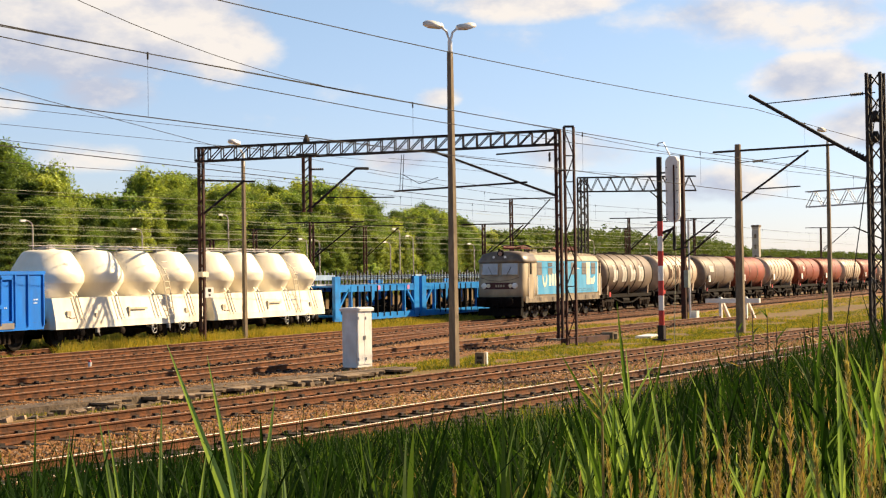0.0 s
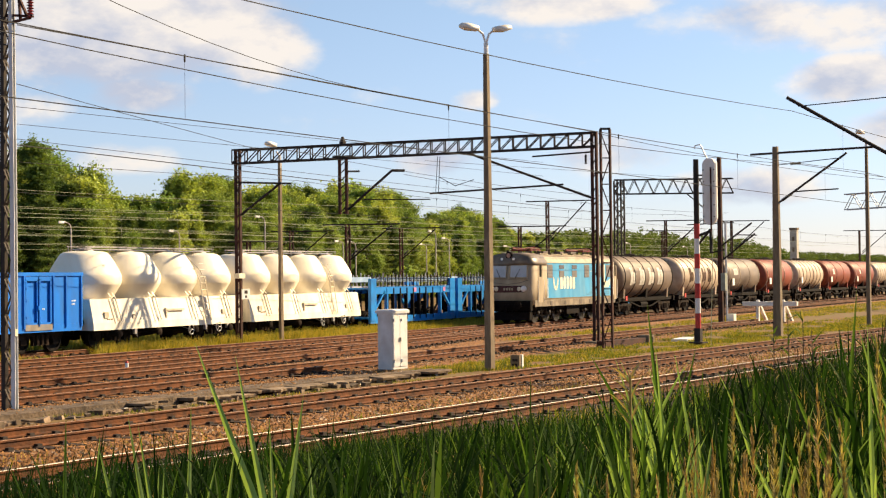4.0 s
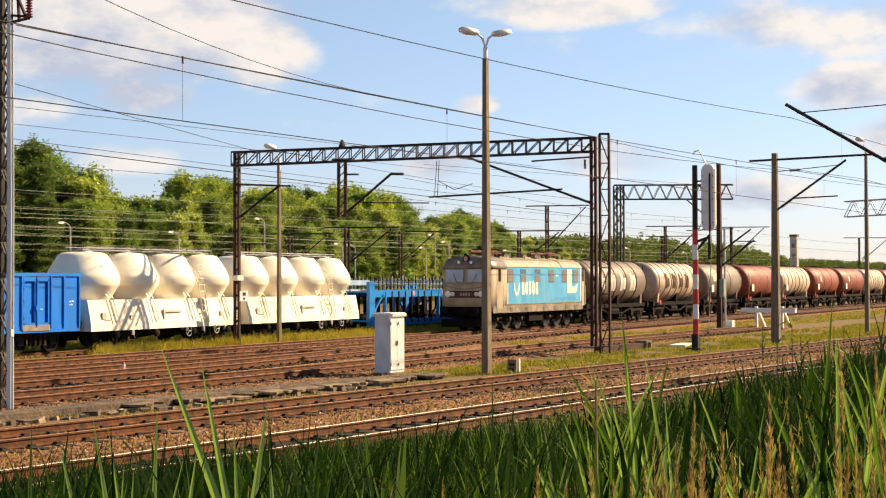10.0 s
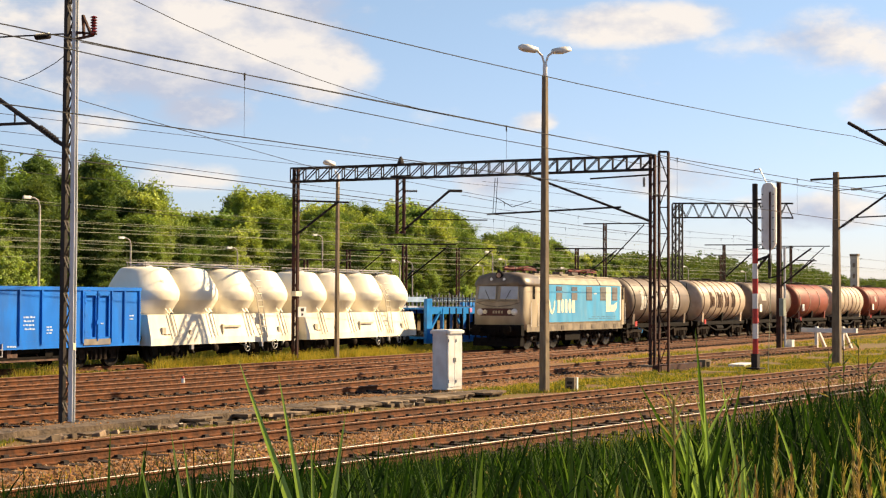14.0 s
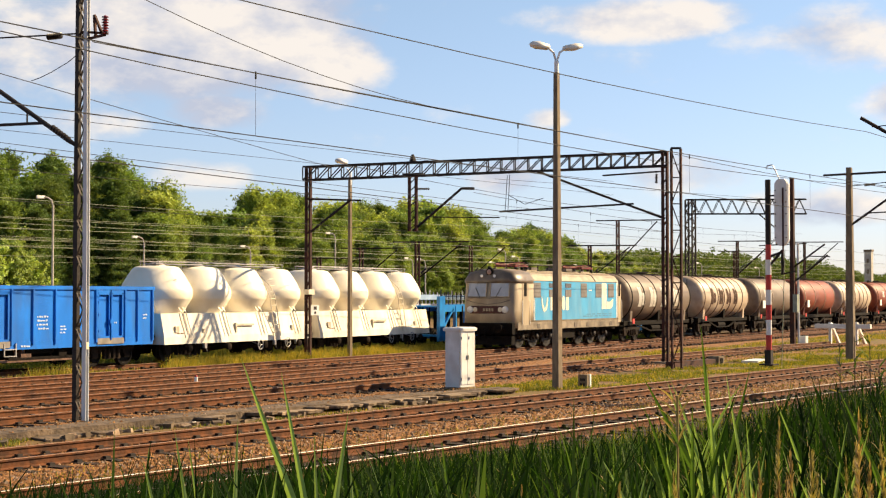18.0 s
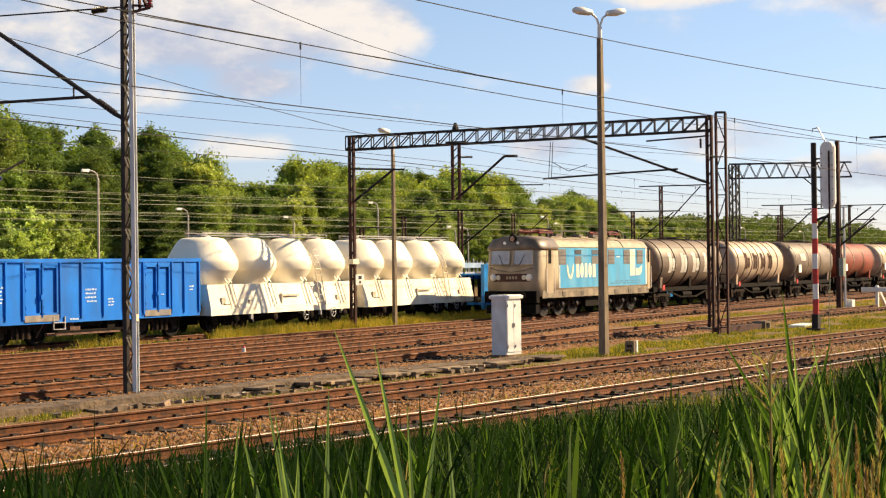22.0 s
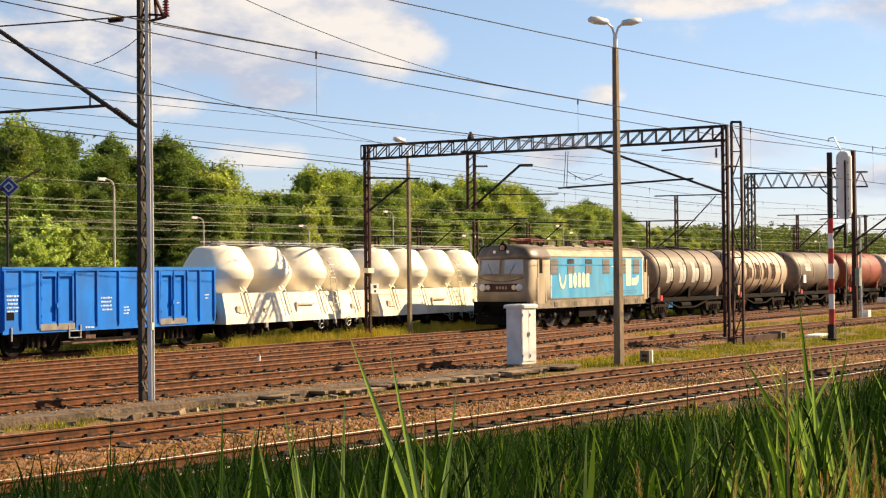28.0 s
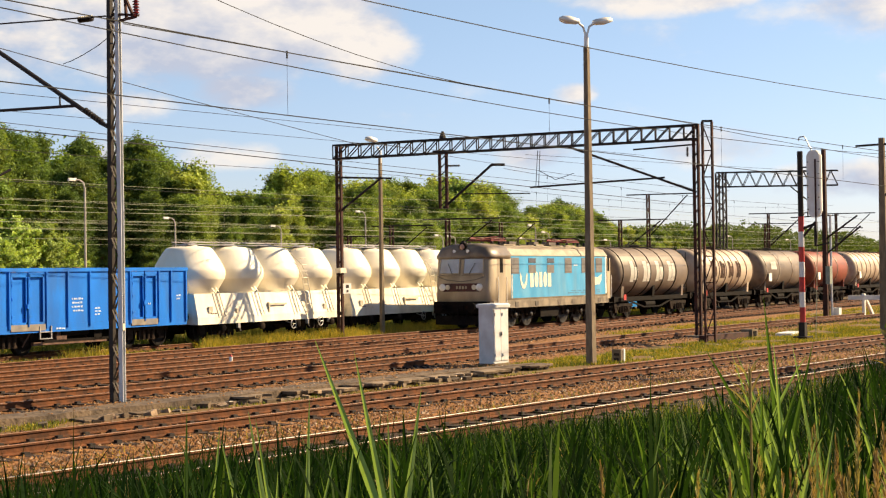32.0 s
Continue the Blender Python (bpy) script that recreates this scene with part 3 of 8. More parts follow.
def build_track(name, line, x0, x1, near, head, label):
    """Two rails with bright or rusty heads, sleepers and chairs; the sleepers of the stretch near = (from, to) are pieces of their own."""
    tr = thing(name, pose(0, 0, 0), label, "railway track", "tracks", "structure")
    n = max(2, int((x1 - x0) / 2.0))
    xs = [x0 + (x1 - x0) * i / n for i in range(n + 1)]
    for side in (-1, 1):
        bm = bmesh.new()
        add_loft(bm, [[Vector((x, on_line(line, x) + side * GAUGE / 2 + a, z)) for a, z in RAIL] for x in xs])
        rail = part("rail", bm, M["rail_side"], tr)
        bm = bmesh.new()
        add_loft(bm, [[Vector((x, on_line(line, x) + side * GAUGE / 2 + a, z)) for a, z in ((-0.033, -0.008), (0.033, -0.008), (0.028, 0.0), (-0.028, 0.0))] for x in xs])
        part("rail_head", bm, head, rail, "worn running surface")
    bm = bmesh.new()
    add_box(bm, -0.125, -1.28, -0.32, 0.125, 1.28, -0.165)
    me = mesh_of(bm, "sleeper", M["sleeper"])
    bm = bmesh.new()
    for s in (-1, 1):
        for d in (-1, 1):
            c = s * GAUGE / 2 + d * 0.12
            add_box(bm, -0.055, c - 0.045, -0.168, 0.055, c + 0.045, -0.12)
    me2 = mesh_of(bm, "rail_chair", M["steel_dark"])
    rest, k = bmesh.new(), 0
    x = x0 + 0.3
    rnd = random.Random(len(name) + int(line[0][1] * 10))
    while x < x1 - 0.2:
        y = on_line(line, x)
        turn = math.degrees(math.atan2(on_line(line, x + 0.5) - y, 0.5)) + rnd.uniform(-1.2, 1.2)
        m = pose(x + rnd.uniform(-0.03, 0.03), y + rnd.uniform(-0.04, 0.04), rnd.uniform(-0.012, 0.006), 0, 0, turn)
        if near[0] <= x <= near[1]:
            same_part("sleeper", me, tr, m)
            same_part("rail_chair", me2, tr, m)
        else:
            add_box(rest, -0.125, -1.28, -0.32, 0.125, 1.28, -0.165, m)
            for s in (-1, 1):
                c = s * GAUGE / 2
                add_box(rest, -0.07, c - 0.17, -0.168, 0.07, c - 0.06, -0.105, m)
        x += 0.62
    tagged(part("far_sleepers", rest, M["sleeper"], tr), kind="stuff")


build_ground()
build_bed("ballast_bed_b", LINE_B, -50, 150, 1.9, -0.19, "dark oily crushed stone bed under the near track", "ballast_oily_shade")
build_bed("ballast_bed_a", LINE_A, -50, 150, 1.9, -0.19, "rust-brown crushed stone bed with weeds along its edge")
build_bed("ballast_bed_c", LINE_C, -50, 87, 1.75, -0.195, "brown stone bed of the siding that ends at a buffer stop")
build_bed("ballast_bed_d", LINE_D, -50, 70, 1.75, -0.2, "brown stone bed of a turnout track")
build_bed("ballast_bed_e", LINE_E, -50, 240, 1.9, -0.205, "brown stone bed with pinkish gravel beside the freight train's track")
build_bed("ballast_bed_l", LINE_L, -50, 250, 1.9, -0.21, "brown stone bed under the moving freight train")
# the dark colour here stands for the wagons' shade
build_bed("ballast_bed_w", LINE_W, -50, 250, 1.6, -0.22, "grassy stone bed, coloured dark for the shade under the standing wagons", "ballast_oily_shade")

# ---- masts, gantries, lamps, wires ----


def lattice_column(parent, x, y, z0, z1, w, mat, mat2=None, n=None, name="leg", bar=0.07, flat=False):
    """Two or four angle-iron legs with zigzag lacing."""
    h = w / 2
    corners = [(-h, 0), (h, 0)] if flat else [(-h, -h), (h, -h), (h, h), (-h, h)]
    for i, (a, b) in enumerate(corners):
        bm = bmesh.new()
        add_box(bm, x + a - bar / 2, y + b - bar / 2, z0, x + a + bar / 2, y + b + bar / 2, z1)
        part(name, bm, mat2 if mat2 and i % 2 else mat, parent)
    n = n or max(3, int((z1 - z0) / (w * 1.1)))
    sides = [(corners[0], corners[1])] if flat else list(zip(corners, corners[1:] + corners[:1]))
    for k, (p, q) in enumerate(sides):
        for i in range(n):
            za, zb = z0 + (z1 - z0) * i / n, z0 + (z1 - z0) * (i + 1) / n
            a, b = (p, q) if (i + k) % 2 == 0 else (q, p)
            bm = bmesh.new()
            add_bar(bm, (x + a[0], y + a[1], za), (x + b[0], y + b[1], zb), bar * 0.6, bar * 0.4)
            part("lattice_bar", bm, mat, parent)


def insulator_rod(parent, a, b, r=0.07, mat="insulator", label="ribbed dark insulator"):
    a, b = Vector(a), Vector(b)
    bm = bmesh.new()
    n, ln = 7, (b - a).length
    prof = [(0.01, 0)]
    for i in range(n):
        prof += [(r * 0.5, ln * (i + 0.1) / n), (r, ln * (i + 0.3) / n), (r * 0.8, ln * (i + 0.6) / n), (r * 0.5, ln * (i + 0.7) / n)]
    prof.append((0.01, ln))
    m = (b - a).to_track_quat("Z", "Y").to_matrix().to_4x4()
    m.translation = a
    add_turned(bm, prof, 10, m)
    part("insulator", bm, M[mat], parent, label)


def tube(parent, name, a, b, r, mat, label=""):
    bm = bmesh.new()
    add_rod(bm, a, b, r, n=8)
    return part(name, bm, mat, parent, label)


def footing(parent, x, y, w, z=-0.05, mat="concrete"):
    bm = bmesh.new()
    add_loft(bm, [[Vector((x + a * k, y + b * k, zz)) for a, b in ((-w, -w), (w, -w), (w, w), (-w, w))] for k, zz in ((1.15, -0.5), (1.1, z - 0.06), (1.0, z))])
    part("footing", bm, M[mat], parent)


def build_left_mast():
    x, y = 22.65, 25.2
    t = thing("catenary_mast", pose(0, 0, 0), "grey and rust lattice catenary mast on a concrete footing", "mast", "catenary masts")
    footing(t, x, y, 0.3, -0.2, "old_concrete")
    for c, mat, lab in ((0.15, "steel_dark", "dark channel"), (-0.15, "steel_pale", "pale channel")):
        bm = bmesh.new()
        q = 1 if c > 0 else -1
        add_loft(bm, [[Vector((x + a, y + c * k + q * b * k, z)) for a, b in ((-0.045, -0.065), (0.045, -0.065), (0.045, 0.065), (0.03, 0.065), (0.03, -0.045), (-0.03, -0.045), (-0.03, 0.065), (-0.045, 0.065))] for z, k in ((-0.24, 1.0), (4.0, 1.0), (10.2, 0.8))])
        part("channel", bm, M[mat], t, lab)
    for i in range(26):
        za = -0.05 + i * 0.39
        for xx in (-0.04, 0.04):
            bm = bmesh.new()
            add_bar(bm, (x + xx, y + (0.1 if i % 2 else -0.1) * (1.05 - 0.008 * i), za), (x + xx, y + (-0.1 if i % 2 else 0.1) * (1.05 - 0.008 * i), za + 0.39), 0.04, 0.012)
            part("lattice_bar", bm, M["steel_dark"], t)
    boom = tube(t, "boom", (x, y + 0.35, 5.95), (x, 30.9, 8.85), 0.055, M["steel_dark"])
    insulator_rod(t, (x, y + 0.42, 6.0), (x, y + 1.0, 6.33), 0.075)
    tube(t, "boom_bracket", (x, y + 0.12, 5.84), (x, y + 0.4, 5.98), 0.05, M["steel_dark"])
    tube(t, "steady_tube", (x, 26.5, 6.43), (x, 31.6, 6.6), 0.035, M["steel_dark"])
    tube(t, "hanger", (x, 27.0, 6.45), (x, 27.0, 6.72), 0.02, M["steel_dark"])
    tube(t, "stay", (x, y, 8.3), (x, 30.4, 8.62), 0.018, M["steel_dark"])
    insulator_rod(t, (x, 25.9, 8.32), (x, 26.35, 8.33), 0.075)
    pts = [(x, 25.3, 7.88), (x, 25.7, 7.7), (x, 26.2, 7.54), (x, 26.6, 7.44), (x, 26.87, 7.4)]
    for a, b in zip(pts, pts[1:]):
        tube(t, "jumper_wire", a, b, 0.009, M["wire"])
    bm = bmesh.new()
    for a, b in (((x, 25.2, 8.33), (x, 24.42, 8.22)), ((x, 25.2, 8.15), (x, 24.5, 8.2)), ((x, 24.8, 8.2), (x, 24.84, 8.66)), ((x, 24.84, 8.66), (x, 24.6, 8.25))):
        add_bar(bm, a, b, 0.05)
    part("bracket", bm, M["steel_rust"], t)
    insulator_rod(t, (x, 24.5, 8.2), (x, 24.5, 8.62), 0.08, "insulator_red", "ribbed dark red insulator")
    bm = bmesh.new()
    add_box(bm, x - 0.04, y - 0.224, 1.45, x + 0.03, y - 0.216, 1.6)
    part("yellow_mark", bm, M["letter_cream"], t, "small yellow mark")


def truss(parent, a, b, h, w, n, mat, bar=0.07, upright=True):
    """A lattice beam between two points of its top chord."""
    a, b = Vector(a), Vector(b)
    d = (b - a).normalized()
    s = Vector((-d.y, d.x, 0)) * (w / 2)
    dn = Vector((0, 0, -h))
    for k in (-1, 1):
        for o in (Vector(), dn):
            bm = bmesh.new()
            add_bar(bm, a + s * k + o, b + s * k + o, bar)
            part("chord", bm, mat, parent)
    for i in range(n):
        p, q = a + (b - a) * (i / n), a + (b - a) * ((i + 1) / n)
        for k in (-1, 1):
            rods = ((p + s * k + dn, q + s * k, 0.55), (p + s * k, p + s * k + dn, 0.5))
            if not upright:
                mid = (p + q) / 2
                rods = ((p + s * k + dn, mid + s * k, 0.5), (mid + s * k, q + s * k + dn, 0.5))
            for u, v, w2 in rods:
                bm = bmesh.new()
                add_bar(bm, u, v, bar * w2)
                part("lattice_bar", bm, mat, parent)
        bm = bmesh.new()
        add_bar(bm, p + s, q - s, bar * 0.5)
        part("cross_bar", bm, mat, parent)


def build_gantry():
    t = thing("portal_gantry", pose(0, 0, 0), "rusty lattice portal gantry carrying the catenary over the tracks", "gantry", "gantries")
    lp, rp = Vector((51.4, 42.9, 0)), Vector((57.35, 28.6, 0))
    d = (rp - lp).normalized()

    def at(s, z):
        return lp + d * s + Vector((0, 0, z))

    span = (rp - lp).length
    for p, top in ((lp, 8.26), (rp, 8.62)):
        footing(t, p.x, p.y, 0.4, -0.12)
        for k in (-1, 1):
            bm = bmesh.new()
            c = p + d * (0.09 * k)
            add_box(bm, c.x - 0.06, c.y - 0.05, -0.12, c.x + 0.06, c.y + 0.05, top)
            part("leg", bm, M["steel_rust"], t)
        for i in range(14):
            z = 0.2 + i * (top - 0.4) / 14
            bm = bmesh.new()
            add_bar(bm, p - d * 0.09 + Vector((0, 0, z)), p + d * 0.09 + Vector((0, 0, z + 0.3)), 0.05)
            part("lattice_bar", bm, M["steel_rust"], t)
    truss(t, at(-0.2, 8.26), at(span + 0.1, 8.6), 0.58, 0.4, 27, M["steel_dark"], 0.075)
    # hanging column at the middle with a boom over the train's track
    s = 4.7
    for k in (-1, 1):
        tube(t, "hanger", at(s + 0.15 * k, 7.8), at(s + 0.15 * k, 5.4), 0.075, M["steel_rust"])
    for i in range(7):
        bm = bmesh.new()
        add_bar(bm, at(s - 0.16, 5.45 + i * 0.33), at(s + 0.16, 5.75 + i * 0.33), 0.04)
        part("lattice_bar", bm, M["steel_dark"], t)
    bm = bmesh.new()
    add_bar(bm, at(s - 0.45, 7.84), at(s + 0.45, 7.86), 0.12, 0.12)
    part("head_plate", bm, M["steel_dark"], t)
    bm = bmesh.new()
    add_turned(bm, [(0.16, 0), (0.14, 0.12), (0.05, 0.34)], 8, Matrix.Translation(at(s, 8.38)))
    part("cap", bm, M["steel_dark"], t)
    tube(t, "boom", at(s, 5.42), at(s + 2.15, 7.22), 0.055, M["steel_dark"])
    tube(t, "boom_end", at(s + 2.15, 7.22), at(s + 2.7, 7.2), 0.06, M["steel_dark"])
    tube(t, "steady_tube", at(s + 0.9, 6.0), at(s + 3.8, 5.95), 0.025, M["steel_dark"])
    insulator_rod(t, at(s + 0.1, 7.23), at(s + 0.75, 7.22), 0.06)
    tube(t, "boom", at(0.1, 5.42), at(1.95, 6.82), 0.055, M["steel_dark"])
    tube(t, "stay", at(-0.1, 6.87), at(2.4, 6.76), 0.04, M["steel_dark"])
    insulator_rod(t, at(0.15, 6.86), at(0.6, 6.84), 0.06)
    # booms of the other mast
    tube(t, "stay", at(span, 7.8), at(span - 2.6, 7.66), 0.035, M["steel_dark"])
    tube(t, "boom", at(span, 5.82), at(span - 5.4, 7.9), 0.05, M["steel_dark"])
    tube(t, "steady_tube", at(span - 1.3, 6.46), at(span - 7.0, 6.2), 0.04, M["steel_dark"])
    insulator_rod(t, at(span - 0.2, 5.9), at(span - 0.75, 6.12), 0.07)
    insulator_rod(t, at(span - 0.35, 7.3), at(span - 0.35, 7.7), 0.07)
    tube(t, "wire_arm", (rp.x, rp.y, 6.9), (rp.x, 27.98, 6.9), 0.03, M["steel_dark"])
    for k in (0, 1):
        tube(t, "jumper_wire", at(span - 6.75 + 0.12 * k, 6.22), at(span - 6.65 + 0.1 * k, 7.75), 0.014, M["wire"])
    tube(t, "droop_wire", at(span - 6.6, 6.9), at(span - 5.9, 6.5), 0.014, M["wire"])
    tube(t, "droop_wire", at(span - 5.9, 6.5), at(span - 5.1, 6.75), 0.014, M["wire"])
    # notice plate and mark on the leg
    bm = bmesh.new()
    add_box(bm, lp.x - 0.27, lp.y - 0.4, 1.78, lp.x + 0.27, lp.y - 0.37, 2.22)
    plate = part("notice_plate", bm, M["cabinet_grey"], t, "white plate with a dark sign")
    bm = bmesh.new()
    add_box(bm, lp.x - 0.1, lp.y - 0.41, 2.02, lp.x + 0.1, lp.y - 0.4, 2.16)
    add_box(bm, lp.x - 0.06, lp.y - 0.41, 1.84, lp.x + 0.06, lp.y - 0.4, 1.94)
    part("mark", bm, M["steel_dark"], plate)
    bm = bmesh.new()
    add_box(bm, lp.x - 0.2, lp.y - 0.2, 2.68, lp.x + 0.2, lp.y + 0.1, 2.9)
    part("yellow_band", bm, M["letter_cream"], t)


def build_lattice_tower():
    t = thing("lattice_tower", pose(0, 0, 0), "slim dark lattice tower beside the gantry", "mast", "catenary masts")
    footing(t, 52.6, 25.75, 0.3, -0.22)
    d = Vector((0.61, -0.79, 0))
    for k in (-1, 1):
        bm = bmesh.new()
        add_bar(bm, Vector((52.6, 25.75, -0.15)) + d * 0.18 * k, Vector((52.6, 25.75, 8.2)) + d * 0.18 * k, 0.075, 0.1)
        part("leg", bm, M["steel_rust"], t)
    for i in range(8):
        z = 0.1 + i
        bm = bmesh.new()
        add_bar(bm, Vector((52.6, 25.75, z)) + d * (0.18 if i % 2 else -0.18), Vector((52.6, 25.75, z + 1)) - d * (0.18 if i % 2 else -0.18), 0.035)
        part("lattice_bar", bm, M["steel_rust"], t)
        bm = bmesh.new()
        add_bar(bm, Vector((52.6, 25.75, z)) - d * 0.18, Vector((52.6, 25.75, z)) + d * 0.18, 0.04)
        part("lattice_bar", bm, M["steel_rust"], t)
    bm = bmesh.new()
    add_bar(bm, Vector((52.6, 25.75, 8.22)) - d * 0.2, Vector((52.6, 25.75, 8.22)) + d * 0.2, 0.08)
    part("cap", bm, M["steel_dark"], t)


def build_concrete_lamp(x, y, h, heads=2, label="", r0=0.19, r1=0.12, head_dir=None):
    t = thing("street_lamp", pose(x, y, 0), label, "lamp post", "yard lamps")
    bm = bmesh.new()
    add_loft(bm, [[Vector((a * r, b * r * 0.75, z)) for a, b in ((-1, -0.8), (-0.8, -1), (0.8, -1), (1, -0.8), (1, 0.8), (0.8, 1), (-0.8, 1), (-1, 0.8))] for z, r in ((-0.5, r0), (h * 0.5, (r0 + r1) / 2), (h, r1))])
    part("pole", bm, M["concrete"], t, "weathered concrete pole")
    d = Vector((0.795, -0.607, 0)) if head_dir is None else Vector(head_dir)
    bm = bmesh.new()
    add_rod(bm, (0, 0, h - 0.25), (0, 0, h + 0.35), 0.07, n=10)
    if heads == 2:
        for k in (-1, 1):
            pts = [Vector((0, 0, h + 0.3)), d * (0.1 * k) + Vector((0, 0, h + 0.62)), d * (0.28 * k) + Vector((0, 0, h + 0.76))]
            for a, b in zip(pts, pts[1:]):
                add_rod(bm, a, b, 0.035, n=8)
    else:
        add_rod(bm, (0, 0, h + 0.3), d * 0.2 + Vector((0, 0, h + 0.5)), 0.04, n=8)
    part("arm", bm, M["steel_white"], t, "white curved arm")
    for k in ((-1, 1) if heads == 2 else (1,)):
        bm = bmesh.new()
        c = d * (0.52 * k) + Vector((0, 0, h + 0.80))
        turn = Matrix.Translation(c) @ Matrix.Rotation(math.atan2(d.y * k, d.x * k), 4, "Z") @ Matrix.Rotation(radians(-9), 4, "Y")
        secs = []
        for q, w, zt, zb in ((-0.3, 0.06, 0.05, -0.03), (-0.24, 0.13, 0.09, -0.06), (0.1, 0.17, 0.11, -0.09), (0.3, 0.12, 0.08, -0.06), (0.36, 0.05, 0.03, -0.02)):
            secs.append([turn @ Vector((q, a * w, zt if b > 0 else zb)) for a, b in ((-1, -1), (-0.7, 1), (0.7, 1), (1, -1))])
        add_loft(bm, secs)
        part("lamp_head", bm, M["lamp_glass"], t, "pale rounded lamp head", True)
    return t


def build_cantilever_mast():
    """Concrete mast with a boom over the track in front of it."""
    x, y = 66.95, 24.2
    t = thing("catenary_mast", pose(0, 0, 0), "tapered concrete catenary mast with a steel boom", "mast", "catenary masts")
    bm = bmesh.new()
    add_loft(bm, [[Vector((x + a * r, y + b * r, z)) for a, b in ((-1, -0.8), (-0.8, -1), (0.8, -1), (1, -0.8), (1, 0.8), (0.8, 1), (-0.8, 1), (-1, 0.8))] for z, r in ((-0.5, 0.19), (4, 0.155), (8.4, 0.115))])
    part("pole", bm, M["concrete"], t)
    tube(t, "crossarm", (x, 25.4, 8.1), (x, 19.6, 8.14), 0.05, M["steel_dark"])
    tube(t, "boom", (x, 24.1, 5.82), (x, 20.9, 7.95), 0.05, M["steel_dark"])
    tube(t, "steady_tube", (x, 23.3, 6.32), (x, 21.3, 6.36), 0.03, M["steel_dark"])
    tube(t, "stay", (x, 24.1, 7.56), (x, 21.2, 7.74), 0.018, M["steel_dark"])
    insulator_rod(t, (x, 23.9, 5.95), (x, 23.4, 6.28), 0.08)
    insulator_rod(t, (x, 23.5, 7.58), (x, 23.0, 7.6), 0.07)


def build_near_mast():
    x, y = 45.0, 12.0
    t = thing("catenary_mast", pose(0, 0, 0), "dark four-legged lattice mast standing behind the reeds", "mast", "catenary masts")
    footing(t, x, y, 0.45, -0.2)
    lattice_column(t, x, y, -0.3, 8.35, 0.4, M["steel_dark"], bar=0.085, n=16)
    tube(t, "boom", (x, y + 0.2, 5.72), (x, 15.85, 7.97), 0.055, M["steel_dark"])
    insulator_rod(t, (x, y + 0.3, 5.85), (x, y + 0.9, 6.18), 0.09)
    tube(t, "stay", (x, y, 7.78), (x, 15.5, 7.68), 0.016, M["steel_dark"])
    insulator_rod(t, (x, y + 0.35, 7.77), (x, y + 0.75, 7.76), 0.06)
    tube(t, "guy_wire", (x + 0.2, y, 7.6), (x + 1.5, y + 1.6, -0.3), 0.016, M["wire"])
    for z in (6.9, 6.3):
        bm = bmesh.new()
        add_turned(bm, [(0.09, 0), (0.12, 0.1), (0.09, 0.3), (0.05, 0.34)], 8, pose(x - 0.05, y, z))
        part("tension_weight", bm, M["steel_dark"], t)


